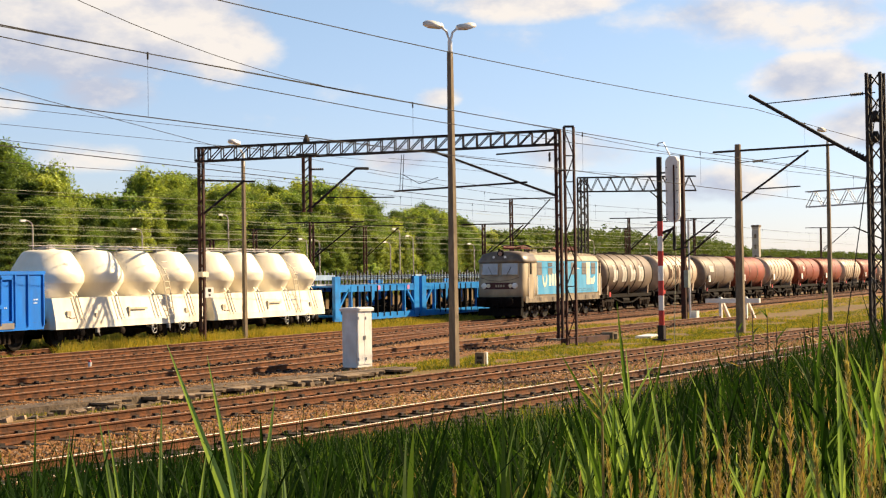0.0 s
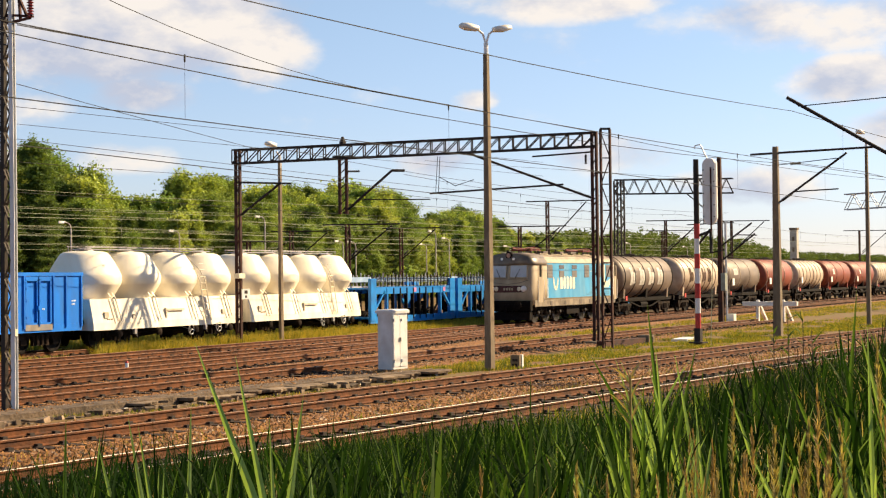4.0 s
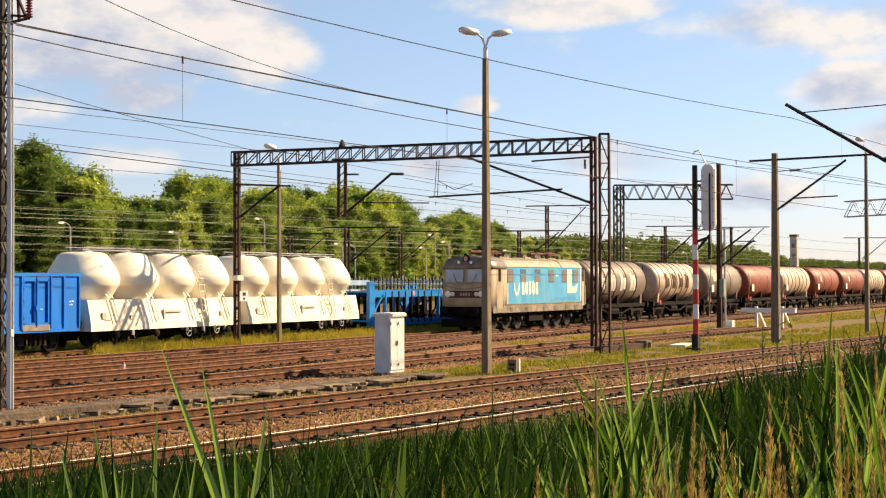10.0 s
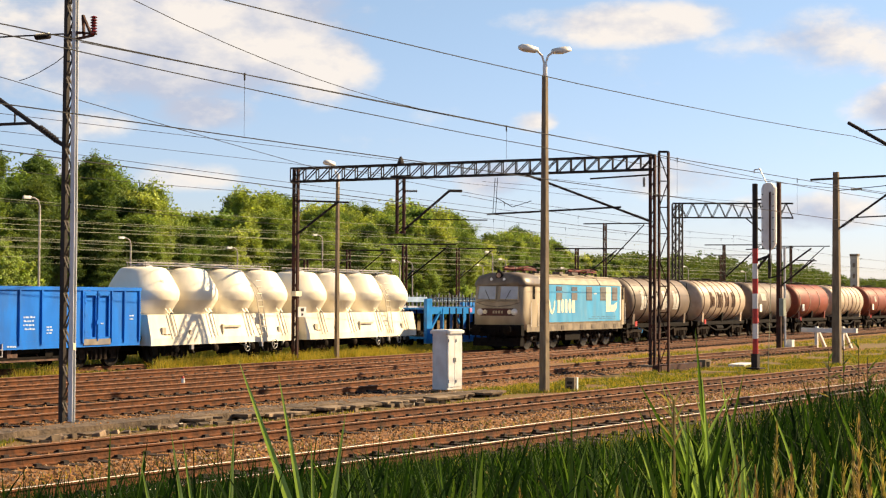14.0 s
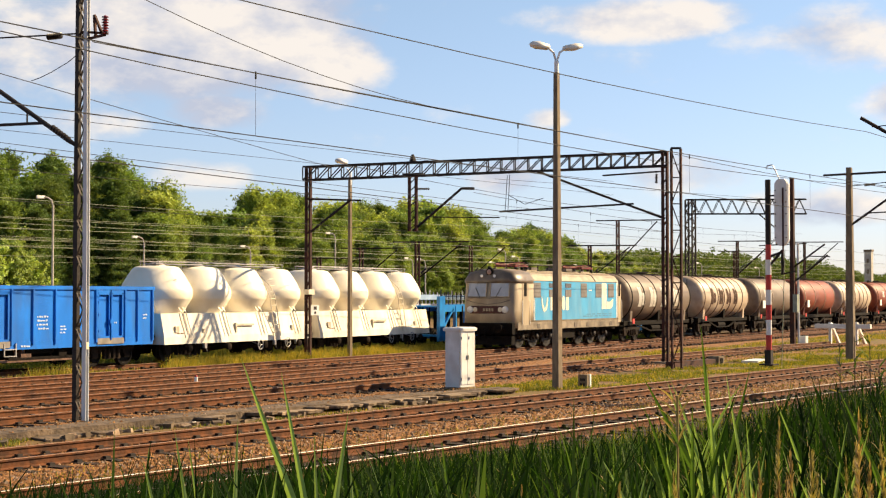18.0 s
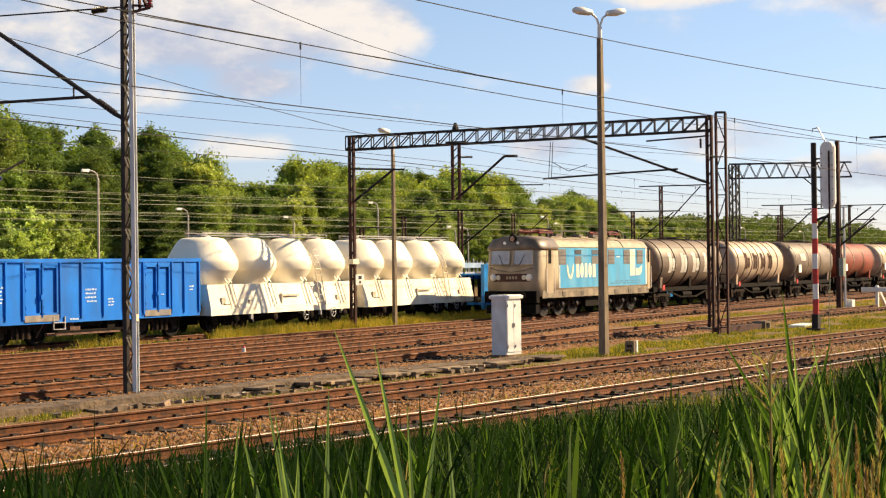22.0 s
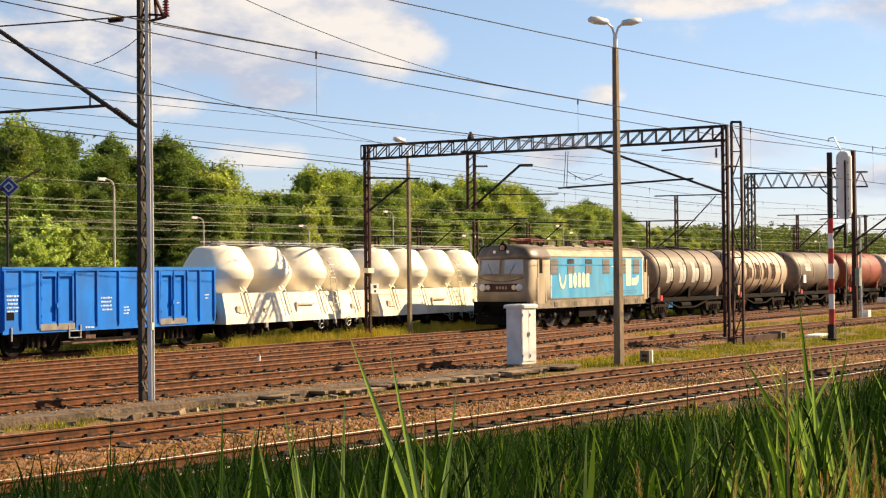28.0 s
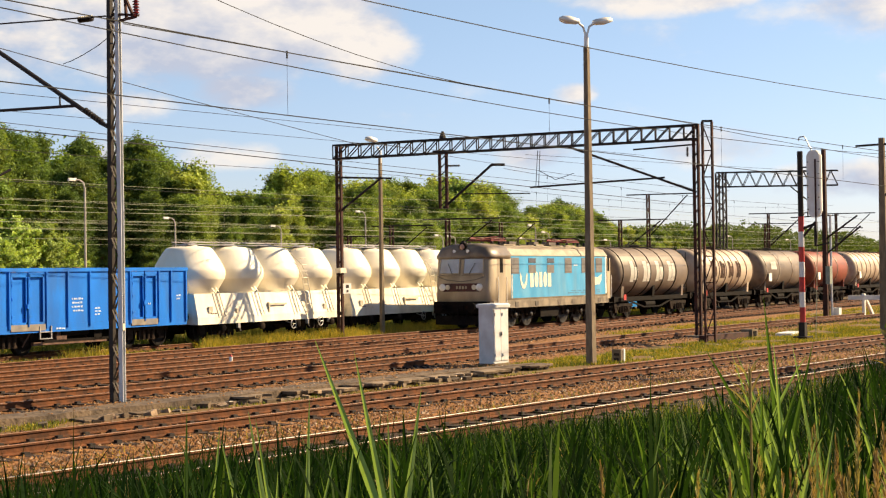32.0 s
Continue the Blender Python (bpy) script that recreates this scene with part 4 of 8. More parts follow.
def build_signal():
    """Colour-light signal seen from behind: banded post, white back board with ladder."""
    x, y = 57.45, 24.1
    t = thing("railway_signal", pose(0, 0, 0), "colour-light signal on a red and white banded post", "signal", "signals")
    bm = bmesh.new()
    add_loft(bm, [[Vector((x + a, y + b, z)) for a, b in ((-w, -w), (w, -w), (w, w), (-w, w))] for z, w in ((-0.4, 0.13), (-0.16, 0.13), (-0.155, 0.3), (-0.1, 0.3), (-0.095, 0.13), (0.45, 0.13))])
    part("base", bm, M["steel_dark"], t, "black bolted base")
    z = 0.45
    k = 0
    while z < 4.5:
        bm = bmesh.new()
        add_rod(bm, (x, y, z), (x, y, z + 0.6), 0.115, n=14)
        part("band", bm, M["red_paint"] if k % 2 == 0 else M["white_paint"], t)
        z += 0.6
        k += 1
    bm = bmesh.new()
    add_rod(bm, (x, y, 4.64), (x, y, 7.25), 0.11, n=12)
    part("upper_post", bm, M["steel_dark"], t)
    bx, by = x + 0.12, y - 0.55
    m = pose(bx, by, 0, 0, 0, -82)
    bm = bmesh.new()
    add_loft(bm, [[m @ Vector((a * w, b, z)) for a, b in ((-1, -0.1), (-0.8, -0.18), (0.8, -0.18), (1, -0.1), (1, 0.05), (-1, 0.05))] for z, w in ((4.6, 0.1), (4.68, 0.2), (4.86, 0.29), (7.06, 0.29), (7.2, 0.22), (7.26, 0.12))])
    board = part("back_board", bm, M["white_paint"], t, "greyish white rounded signal back board")
    for i in range(5):
        bm = bmesh.new()
        add_rod(bm, m @ Vector((0, 0.02, 4.95 + i * 0.47)), m @ Vector((0, 0.3, 4.95 + i * 0.47)), 0.14, n=12)
        part("lamp_hood", bm, M["steel_dark"], board)
        for sx in (-0.25, 0.18):
            bm = bmesh.new()
            add_box(bm, sx, -0.2, 4.9 + i * 0.47, sx + 0.045, -0.175, 4.94 + i * 0.47, m)
            part("bolt", bm, M["steel_dark"], board)
    bm = bmesh.new()
    add_rod(bm, m @ Vector((0.08, -0.21, 4.3)), m @ Vector((0.08, -0.21, 6.9)), 0.035)
    for i in range(12):
        rib = bmesh.new()
        add_box(rib, -0.26, -0.192, 4.92 + i * 0.18, 0.26, -0.176, 4.96 + i * 0.18, m)
        part("rib", rib, M["white_paint"], board)
    part("cable_pipe", bm, M["steel_rust"], t, "rusty cable pipe")
    for za, zb, w in ((4.15, 4.35, 0.1), (6.6, 6.62, 0.06)):
        bm = bmesh.new()
        add_bar(bm, (x, y, za), (bx, by, zb), w)
        part("bracket", bm, M["steel_dark"], t)
    bm = bmesh.new()
    add_rod(bm, (x, y, 3.75), (bx, by, 4.42), 0.05)
    add_rod(bm, (bx, by, 4.42), (bx, by, 3.45), 0.06)
    add_bar(bm, (bx, by, 3.47), (bx + 0.2, by - 0.5, 3.6), 0.06)
    part("support_arm", bm, M["steel_dark"], t)
    bm = bmesh.new()
    for a, b in (((bx, by + 0.1, 7.25), (bx, by + 0.4, 7.85)), ((bx, by + 0.4, 7.85), (bx, by + 0.62, 7.82)), ((bx, by + 0.62, 7.82), (bx, by + 0.64, 7.68))):
        add_rod(bm, a, b, 0.022)
    part("hook", bm, M["steel_grey"], t)
    bm = bmesh.new()
    add_rod(bm, (bx, by - 0.1, 4.4), (bx + 0.2, by + 0.15, -0.3), 0.015)
    part("guy_wire", bm, M["wire_bright"], t)


def build_far_signal_mast():
    x, y = 82.0, 33.0
    t = thing("equipment_mast", pose(0, 0, 0), "dark steel mast with a white pipe and a greenish switch box", "mast", "catenary masts")
    bm = bmesh.new()
    add_loft(bm, [[Vector((x + a * r, y + b * r, z)) for a, b in ((-1, -1), (1, -1), (1, 1), (-1, 1))] for z, r in ((-0.5, 0.14), (9.3, 0.1))])
    part("pole", bm, M["steel_rust"], t, "dark rusty steel pole")
    tube(t, "pipe", (x + 0.3, y - 0.22, -0.2), (x + 0.26, y - 0.22, 5.6), 0.07, M["steel_white"], "white pipe")
    bm = bmesh.new()
    add_box(bm, x - 0.5, y - 0.45, 1.7, x - 0.15, y - 0.2, 2.7)
    part("switch_box", bm, M["box_green"], t, "greenish grey switch box")
    tube(t, "boom", (x, y, 4.2), (x, y - 1.9, 5.5), 0.05, M["steel_dark"])
    tube(t, "boom", (x + 0.2, y, 3.4), (x + 0.2, y - 2.0, 4.9), 0.05, M["steel_dark"])
    tube(t, "steady_tube", (x, y - 0.9, 4.85), (x, y - 2.2, 4.8), 0.03, M["steel_dark"])
    bm = bmesh.new()
    add_box(bm, x + 0.6, y - 0.5, -0.4, x + 1.0, y - 0.1, 0.35)
    part("stub", bm, M["white_paint"], t)
    footing(t, x, y, 0.5, -0.1)


def build_far_gantry():
    t = thing("portal_gantry", pose(0, 0, 0), "dark lattice gantry with a zigzag beam behind the signal", "gantry", "gantries")
    footing(t, 103, 49.4, 0.5, -0.1)
    lattice_column(t, 103, 49.4, -0.1, 9.7, 0.55, M["steel_dark"], bar=0.1, n=16)
    a, b = Vector((102.9, 49.7, 9.75)), Vector((105.2, 41.3, 9.6))
    truss(t, a, b, 1.05, 0.5, 9, M["steel_dark"], 0.09, False)
    tube(t, "boom", (104.4, 44.6, 8.6), (104.9, 42.6, 6.8), 0.05, M["steel_dark"])
    tube(t, "steady_tube", (104.4, 44.6, 6.3), (105.0, 41.2, 6.4), 0.04, M["steel_dark"])
    tube(t, "hanger", (104.7, 43.4, 9.0), (104.7, 43.4, 6.3), 0.05, M["steel_dark"])


def build_right_gantry():
    """The beam of a gantry further down the line."""
    t = thing("portal_gantry", pose(0, 0, 0), "distant grey lattice gantry across the tracks", "gantry", "gantries")
    truss(t, (128, 40.2, 9.3), (126.5, 18.5, 9.9), 1.3, 0.6, 15, M["steel_grey"], 0.1, False)
    lattice_column(t, 126.5, 18.0, -0.3, 9.9, 0.6, M["steel_grey"], bar=0.1)
    tube(t, "hanger", (127.4, 33, 8.2), (127.6, 32.6, 4.4), 0.09, M["steel_dark"])
    tube(t, "boom", (127.6, 32.6, 4.6), (127.8, 36.2, 6.2), 0.06, M["steel_dark"])


def build_yard_mast(x, y, h, label="rusty yard mast with a boom for the overhead line"):
    t = thing("catenary_mast", pose(x, y, 0), label, "mast", "far yard masts")
    for k in (-1, 1):
        tube(t, "leg", (0.22 * k, 0, -0.3), (0.2 * k, 0, h), 0.08, M["steel_rust"])
    for i in range(10):
        bm = bmesh.new()
        add_bar(bm, (-0.2, 0, h * i / 10), (0.2, 0, h * (i + 1) / 10), 0.05)
        part("lattice_bar", bm, M["steel_rust"], t)
    tube(t, "boom", (0, -0.2, h * 0.62), (0, -3.6, h - 0.2), 0.05, M["steel_dark"])
    tube(t, "crossarm", (0, 2.0, h), (0, -4.2, h - 0.1), 0.05, M["steel_dark"])
    insulator_rod(t, (0, -0.3, h * 0.66), (0, -0.8, h * 0.72), 0.08)
    return t


def build_yard_lamp(x, y, h):
    t = thing("street_lamp", pose(x, y, 0), "slender pale yard lamp with a curved arm", "lamp post", "far yard lamps")
    tube(t, "pole", (0, 0, -0.3), (0, 0, h - 0.4), 0.055, M["concrete_pale"])
    bm = bmesh.new()
    pts = [(0, 0, h - 0.45), (-0.06, 0.03, h - 0.15), (-0.22, 0.12, h - 0.02), (-0.4, 0.2, h)]
    for a, b in zip(pts, pts[1:]):
        add_rod(bm, a, b, 0.04, n=8)
    part("arm", bm, M["concrete_pale"], t)
    bm = bmesh.new()
    add_loft(bm, [[Vector((q, 0.3 - q * 0.1 - 0.06 + a * w, h + z)) for a, z in ((-1, -0.07), (-0.6, 0.08), (0.6, 0.08), (1, -0.07))] for q, w in ((-0.32, 0.07), (-0.5, 0.12), (-0.78, 0.06))])
    part("lamp_head", bm, M["lamp_glass"], t)
    return t


def build_cabinet():
    t = thing("relay_cabinet", pose(38.3, 25.95, -0.26), "pale grey steel relay cabinet with closed doors", "cabinet")
    wx, wy, h = 0.42, 0.25, 1.9
    bm = bmesh.new()
    add_box(bm, -wx - 0.03, -wy - 0.03, -0.2, wx + 0.03, wy + 0.03, 0.12)
    part("plinth", bm, M["old_concrete"], t)
    bm = bmesh.new()
    add_box(bm, -wx, -wy, 0.12, wx, wy, h - 0.1)
    part("body", bm, M["cabinet_grey"], t)
    bm = bmesh.new()
    add_loft(bm, [[Vector((a * (wx + e), b * (wy + e), z)) for a, b in ((-1, -1), (1, -1), (1, 1), (-1, 1))] for z, e in ((h - 0.1, 0.05), (h - 0.02, 0.06), (h + 0.02, 0.0))])
    part("roof", bm, M["cabinet_grey"], t)
    for a, b in ((-wx + 0.02, -0.01), (0.01, wx - 0.02)):
        bm = bmesh.new()
        add_box(bm, a, -wy - 0.02, 0.2, b, -wy - 0.002, h - 0.16)
        door = part("door", bm, M["cabinet_grey"], t)
        for z in (0.32, h - 0.35):
            bm = bmesh.new()
            add_rod(bm, (a + 0.06, -wy - 0.03, z), (a + 0.06, -wy - 0.03, z + 0.09), 0.02)
            part("hinge", bm, M["steel_grey"], door)
        bm = bmesh.new()
        add_box(bm, (b if a < 0 else a) - 0.05, -wy - 0.045, h * 0.5, (b if a < 0 else a) + 0.03, -wy - 0.018, h * 0.5 + 0.12)
        part("handle", bm, M["steel_grey"], door)


def build_small_things():
    t = thing("kilometre_stone", pose(41.7, 23.6, -0.3), "small concrete distance stone with a pale face", "marker stone")
    bm = bmesh.new()
    add_box(bm, -0.07, -0.16, 0, 0.07, 0.16, 0.45)
    part("stone", bm, M["concrete"], t)
    bm = bmesh.new()
    add_box(bm, 0.07, -0.18, 0, 0.16, -0.1, 0.46)
    part("pale_edge", bm, M["white_paint"], t)
    bm = bmesh.new()
    add_box(bm, -0.08, -0.1, 0.25, -0.07, 0.09, 0.33)
    part("dark_bar", bm, M["steel_dark"], t)
    bm = bmesh.new()
    add_box(bm, -0.08, -0.08, 0.1, -0.07, 0.1, 0.18)
    part("dark_bar", bm, M["steel_dark"], t)
    t = thing("clearance_marker", pose(34.3, 33.05, -0.25), "small white and red clearance post between tracks", "marker post")
    bm = bmesh.new()
    add_rod(bm, (0, 0, 0), (0, 0, 0.36), 0.055, n=10)
    part("post", bm, M["white_paint"], t)
    bm = bmesh.new()
    add_rod(bm, (0, 0, 0.36), (0, 0, 0.42), 0.055, 0.03, n=10)
    part("cap", bm, M["red_paint"], t)
    t = thing("switch_housing", pose(58.9, 27.0, -0.3), "low brown point-machine housing with a pale end", "switch machine")
    bm = bmesh.new()
    add_box(bm, -4.2, -0.12, 0.0, -0.4, 0.28, 0.3)
    part("duct", bm, M["steel_rust"], t)
    bm = bmesh.new()
    add_box(bm, -0.3, -0.2, 0, 0.25, 0.3, 0.4)
    part("box", bm, M["concrete"], t)
    bm = bmesh.new()
    add_box(bm, -0.18, -0.22, 0.1, 0.1, -0.2, 0.32)
    part("opening", bm, M["under"], t)
    t = thing("concrete_slab", pose(62.0, 26.6, -0.3, 0, 0, 12), "flat white concrete slab lying in the grass", "slab")
    bm = bmesh.new()
    add_box(bm, -1.4, -0.35, 0, 1.2, 0.35, 0.16)
    part("slab", bm, M["white_paint"], t)
    # buffer stop at the end of the siding
    t = thing("buffer_stop", pose(85.6, 31.4, 0), "white-painted buffer stop with a wide crossbeam", "buffer stop")
    bm = bmesh.new()
    add_box(bm, -0.2, -1.65, 0.74, 0.05, 1.65, 1.0)
    part("crossbeam", bm, M["white_paint"], t)
    for s in (-1, 1):
        bm = bmesh.new()
        add_bar(bm, (0, s * 0.78, -0.3), (0, s * 0.78, 1.1), 0.16)
        part("post", bm, M["white_paint"], t)
        bm = bmesh.new()
        add_bar(bm, (0.05, s * 0.78, 1.0), (1.5, s * 0.78, -0.25), 0.16)
        part("strut", bm, M["white_paint"], t)
    # broken concrete edge of an old platform between the tracks
    rnd = random.Random(5)
    t = thing("platform_edge", pose(0, 0, 0), "broken low concrete edge with gaps and weeds", "kerb", kind="structure")
    x = 13.0
    while x < 37.6:
        w = rnd.uniform(0.55, 1.35)
        whole = x > 23.4
        if rnd.random() < (0.93 if whole else 0.4):
            n = 6
            front = [(w * k / n + rnd.uniform(-0.03, 0.03), -0.3 + rnd.uniform(-0.12, 0.13)) for k in range(n + 1)]
            back = [(w * k / n + rnd.uniform(-0.03, 0.03), 0.27 + rnd.uniform(-0.06, 0.08)) for k in range(n, -1, -1)]
            bm = bmesh.new()
            thick = rnd.uniform(0.05, 0.085)
            add_loft(bm, [[Vector((w * 0.5 + (a - w * 0.5) * q, b * q, z)) for a, b in front + back] for z, q in ((-thick, 0.97), (-0.015, 1.0), (0.0, 0.97))])
            drop = 0.0 if rnd.random() < 0.7 else rnd.uniform(0.02, 0.07)
            part("kerb_slab", bm, M["old_asphalt"] if rnd.random() < 0.55 else M["old_concrete"], t, m=pose(x, 23.98 + 0.014 * (x - 24) + rnd.uniform(-0.04, 0.04), (-0.125 if whole else -0.22) - drop, rnd.uniform(-3, 2), rnd.uniform(-1.5, 1.5), rnd.uniform(-4, 4)))
            if whole and rnd.random() < 0.6:
                # pale foot stones that carry the slab
                a = rnd.uniform(0.0, 0.3) * w
                for _ in range(rnd.randint(1, 3)):
                    b = rnd.uniform(0.14, 0.3)
                    bm = bmesh.new()
                    add_loft(bm, [[Vector((p * b, q, z)) for p, q in ((0, -0.1), (0.94, -0.1 + rnd.uniform(-0.03, 0.03)), (0.96, 0.12), (0.03, 0.12))] for z in (-0.2, rnd.uniform(-0.02, 0.03))])
                    part("foot_stone", bm, M["concrete_pale"] if rnd.random() < 0.35 else M["concrete"], t, m=pose(x + a, 23.86 + 0.014 * (x - 24) + rnd.uniform(-0.03, 0.03), -0.21, rnd.uniform(-8, 3), 0, rnd.uniform(-5, 5)))
                    a += b
        x += w + (rnd.uniform(0.0, 0.06) if rnd.random() < 0.8 else rnd.uniform(0.2, 0.5))
    bm = bmesh.new()
    rows = []
    for i in range(85):
        xx = 12.0 + 0.31 * i
        ya = 24.12 + 0.014 * (xx - 24)
        yb = ya + 1.25 + 0.28 * noise.noise((xx * 0.8, 3, 1)) - 0.9 * max(0, (xx - 34) / 4)
        q = [(ya, -0.3), (ya + 0.02, -0.1), (ya * 0.66 + yb * 0.34, -0.085), (ya * 0.33 + yb * 0.67, -0.1), (yb - 0.06, -0.13), (yb, -0.32)]
        rows.append([bm.verts.new((xx, yy, zz + (0.025 * noise.noise((xx * 2.1, yy * 2.1, 5)) if zz > -0.2 else 0))) for yy, zz in q])
    for p, q in zip(rows, rows[1:]):
        for i in range(5):
            bm.faces.new((p[i], p[i + 1], q[i + 1], q[i]))
    part("asphalt_surface", bm, M["old_asphalt"], t, "dark crumbling asphalt behind the kerb blocks")
    x = 16.0
    while x < 37:
        w = rnd.uniform(0.1, 0.3)
        if rnd.random() < (0.75 if 20 < x < 33 else 0.35):
            bm = bmesh.new()
            h = rnd.uniform(0.02, 0.1)
            add_loft(bm, [[Vector(p) for p in ((0, -0.08, z), (w * rnd.uniform(0.7, 1), -0.1 + rnd.uniform(-0.03, 0.05), z), (w, 0.1, z), (w * 0.1, 0.11, z))] for z in (-0.12, h)])
            part("edge_stone", bm, M["old_concrete"] if rnd.random() < 0.7 else M["gravel_pale"], t, m=pose(x, 23.3 + 0.012 * x + rnd.uniform(-0.2, 0.1), -0.26, rnd.uniform(-16, 8), rnd.uniform(-14, 14), rnd.uniform(-35, 35)))
        x += w + rnd.uniform(0.02, 0.2)
    # short pale cross ties of a cable trough beside the siding
    x = 12.0
    while x < 25:
        bm = bmesh.new()
        add_box(bm, -0.06, -0.24, 0, 0.06, 0.24, 0.07)
        tie = new("trough_cover", mesh_of(bm, "trough_cover", M["concrete_pale"]))
        tie.matrix_basis = pose(x, 25.0 + 0.02 * x, -0.25, 0, 0, rnd.uniform(-8, 8))
        tagged(tie, "pale concrete cover lying beside the siding", "cover", "trough covers")
        x += 1.15
    # rhombic sign on its pole behind the wagons
    t = thing("shunting_sign", pose(37.0, 49.0, 0), "blue and white rhombic railway sign on a pole", "sign")
    tube(t, "pole", (0, 0, -0.3), (0, 0, 6.6), 0.05, M["steel_dark"])
    tube(t, "arm", (-1.0, 0.3, 5.6), (1.3, -0.4, 6.9), 0.05, M["steel_dark"])
    m = pose(0, -0.08, 6.15, 0, 45, -40)
    for w, y, mat in ((0.29, 0.0, "cabinet_grey"), (0.26, -0.012, "sign_blue"), (0.15, -0.024, "cabinet_grey"), (0.10, -0.036, "sign_blue")):
        bm = bmesh.new()
        add_box(bm, -w, y - 0.01, -w, w, y, w, m)
        part("panel", bm, M[mat], t)
    # slim tower far behind the train
    t = thing("concrete_tower", pose(420, 147, 0), "distant slim concrete tower above the trees", "tower")
    bm = bmesh.new()
    add_box(bm, -0.8, -1.0, 0, 0.8, 1.0, 15.2)
    part("shaft", bm, M["concrete_pale"], t)
    bm = bmesh.new()
    add_box(bm, -0.95, -1.15, 15.2, 0.95, 1.15, 15.8)
    part("roof", bm, M["concrete"], t)
    for k in range(4):
        bm = bmesh.new()
        add_box(bm, -0.86, -0.3, 3 + 3 * k, -0.8, 0.3, 4.2 + 3 * k)
        part("window", bm, M["concrete"], t)


def add_line(bm, pts, r):
    d = (pts[-1] - pts[0]).normalized()
    u = d.orthogonal().normalized()
    w = d.cross(u)
    add_loft(bm, [[p + u * r, p + w * r, p - u * r, p - w * r] for p in pts])


def wire(a, b, sag, r, mat, n=14, name="overhead_wire", label="taut dark overhead wire"):
    """A hanging wire from a to b."""
    a, b = Vector(a), Vector(b)
    bm = bmesh.new()
    pts = [a + (b - a) * (i / n) - Vector((0, 0, sag * 4 * (i / n) * (1 - i / n))) for i in range(n + 1)]
    add_line(bm, pts, r)
    ob = new(name, mesh_of(bm, name, mat))
    return tagged(ob, label, "wire", "overhead wires"), pts


def catenary(a, b, drop, sag, r=0.012, mat=None, droppers=6, lab="overhead line with messenger wire, contact wire and droppers"):
    """Messenger and contact wire of one span with droppers between them."""
    mat = mat or M["wire"]
    t = thing("overhead_line", pose(0, 0, 0), lab, "overhead line", "overhead lines")
    a, b = Vector(a), Vector(b)
    n = 16
    top = [a + (b - a) * (i / n) - Vector((0, 0, sag * 4 * (i / n) * (1 - i / n))) for i in range(n + 1)]
    low = [a + (b - a) * (i / n) - Vector((0, 0, drop)) for i in range(n + 1)]
    for name, pts in (("messenger_wire", top), ("contact_wire", low)):
        bm = bmesh.new()
        add_line(bm, pts, r)
        part(name, bm, mat, t)
    for i in range(droppers):
        s = (i + 0.5) / droppers
        p = a + (b - a) * s - Vector((0, 0, sag * 4 * s * (1 - s)))
        bm = bmesh.new()
        add_rod(bm, p, a + (b - a) * s - Vector((0, 0, drop)), r * 0.26, n=4)
        add_rod(bm, p + Vector((0, 0, 0.03)), p - Vector((0, 0, 0.12)), r * 1.4, n=4)
        part("dropper", bm, mat, t)


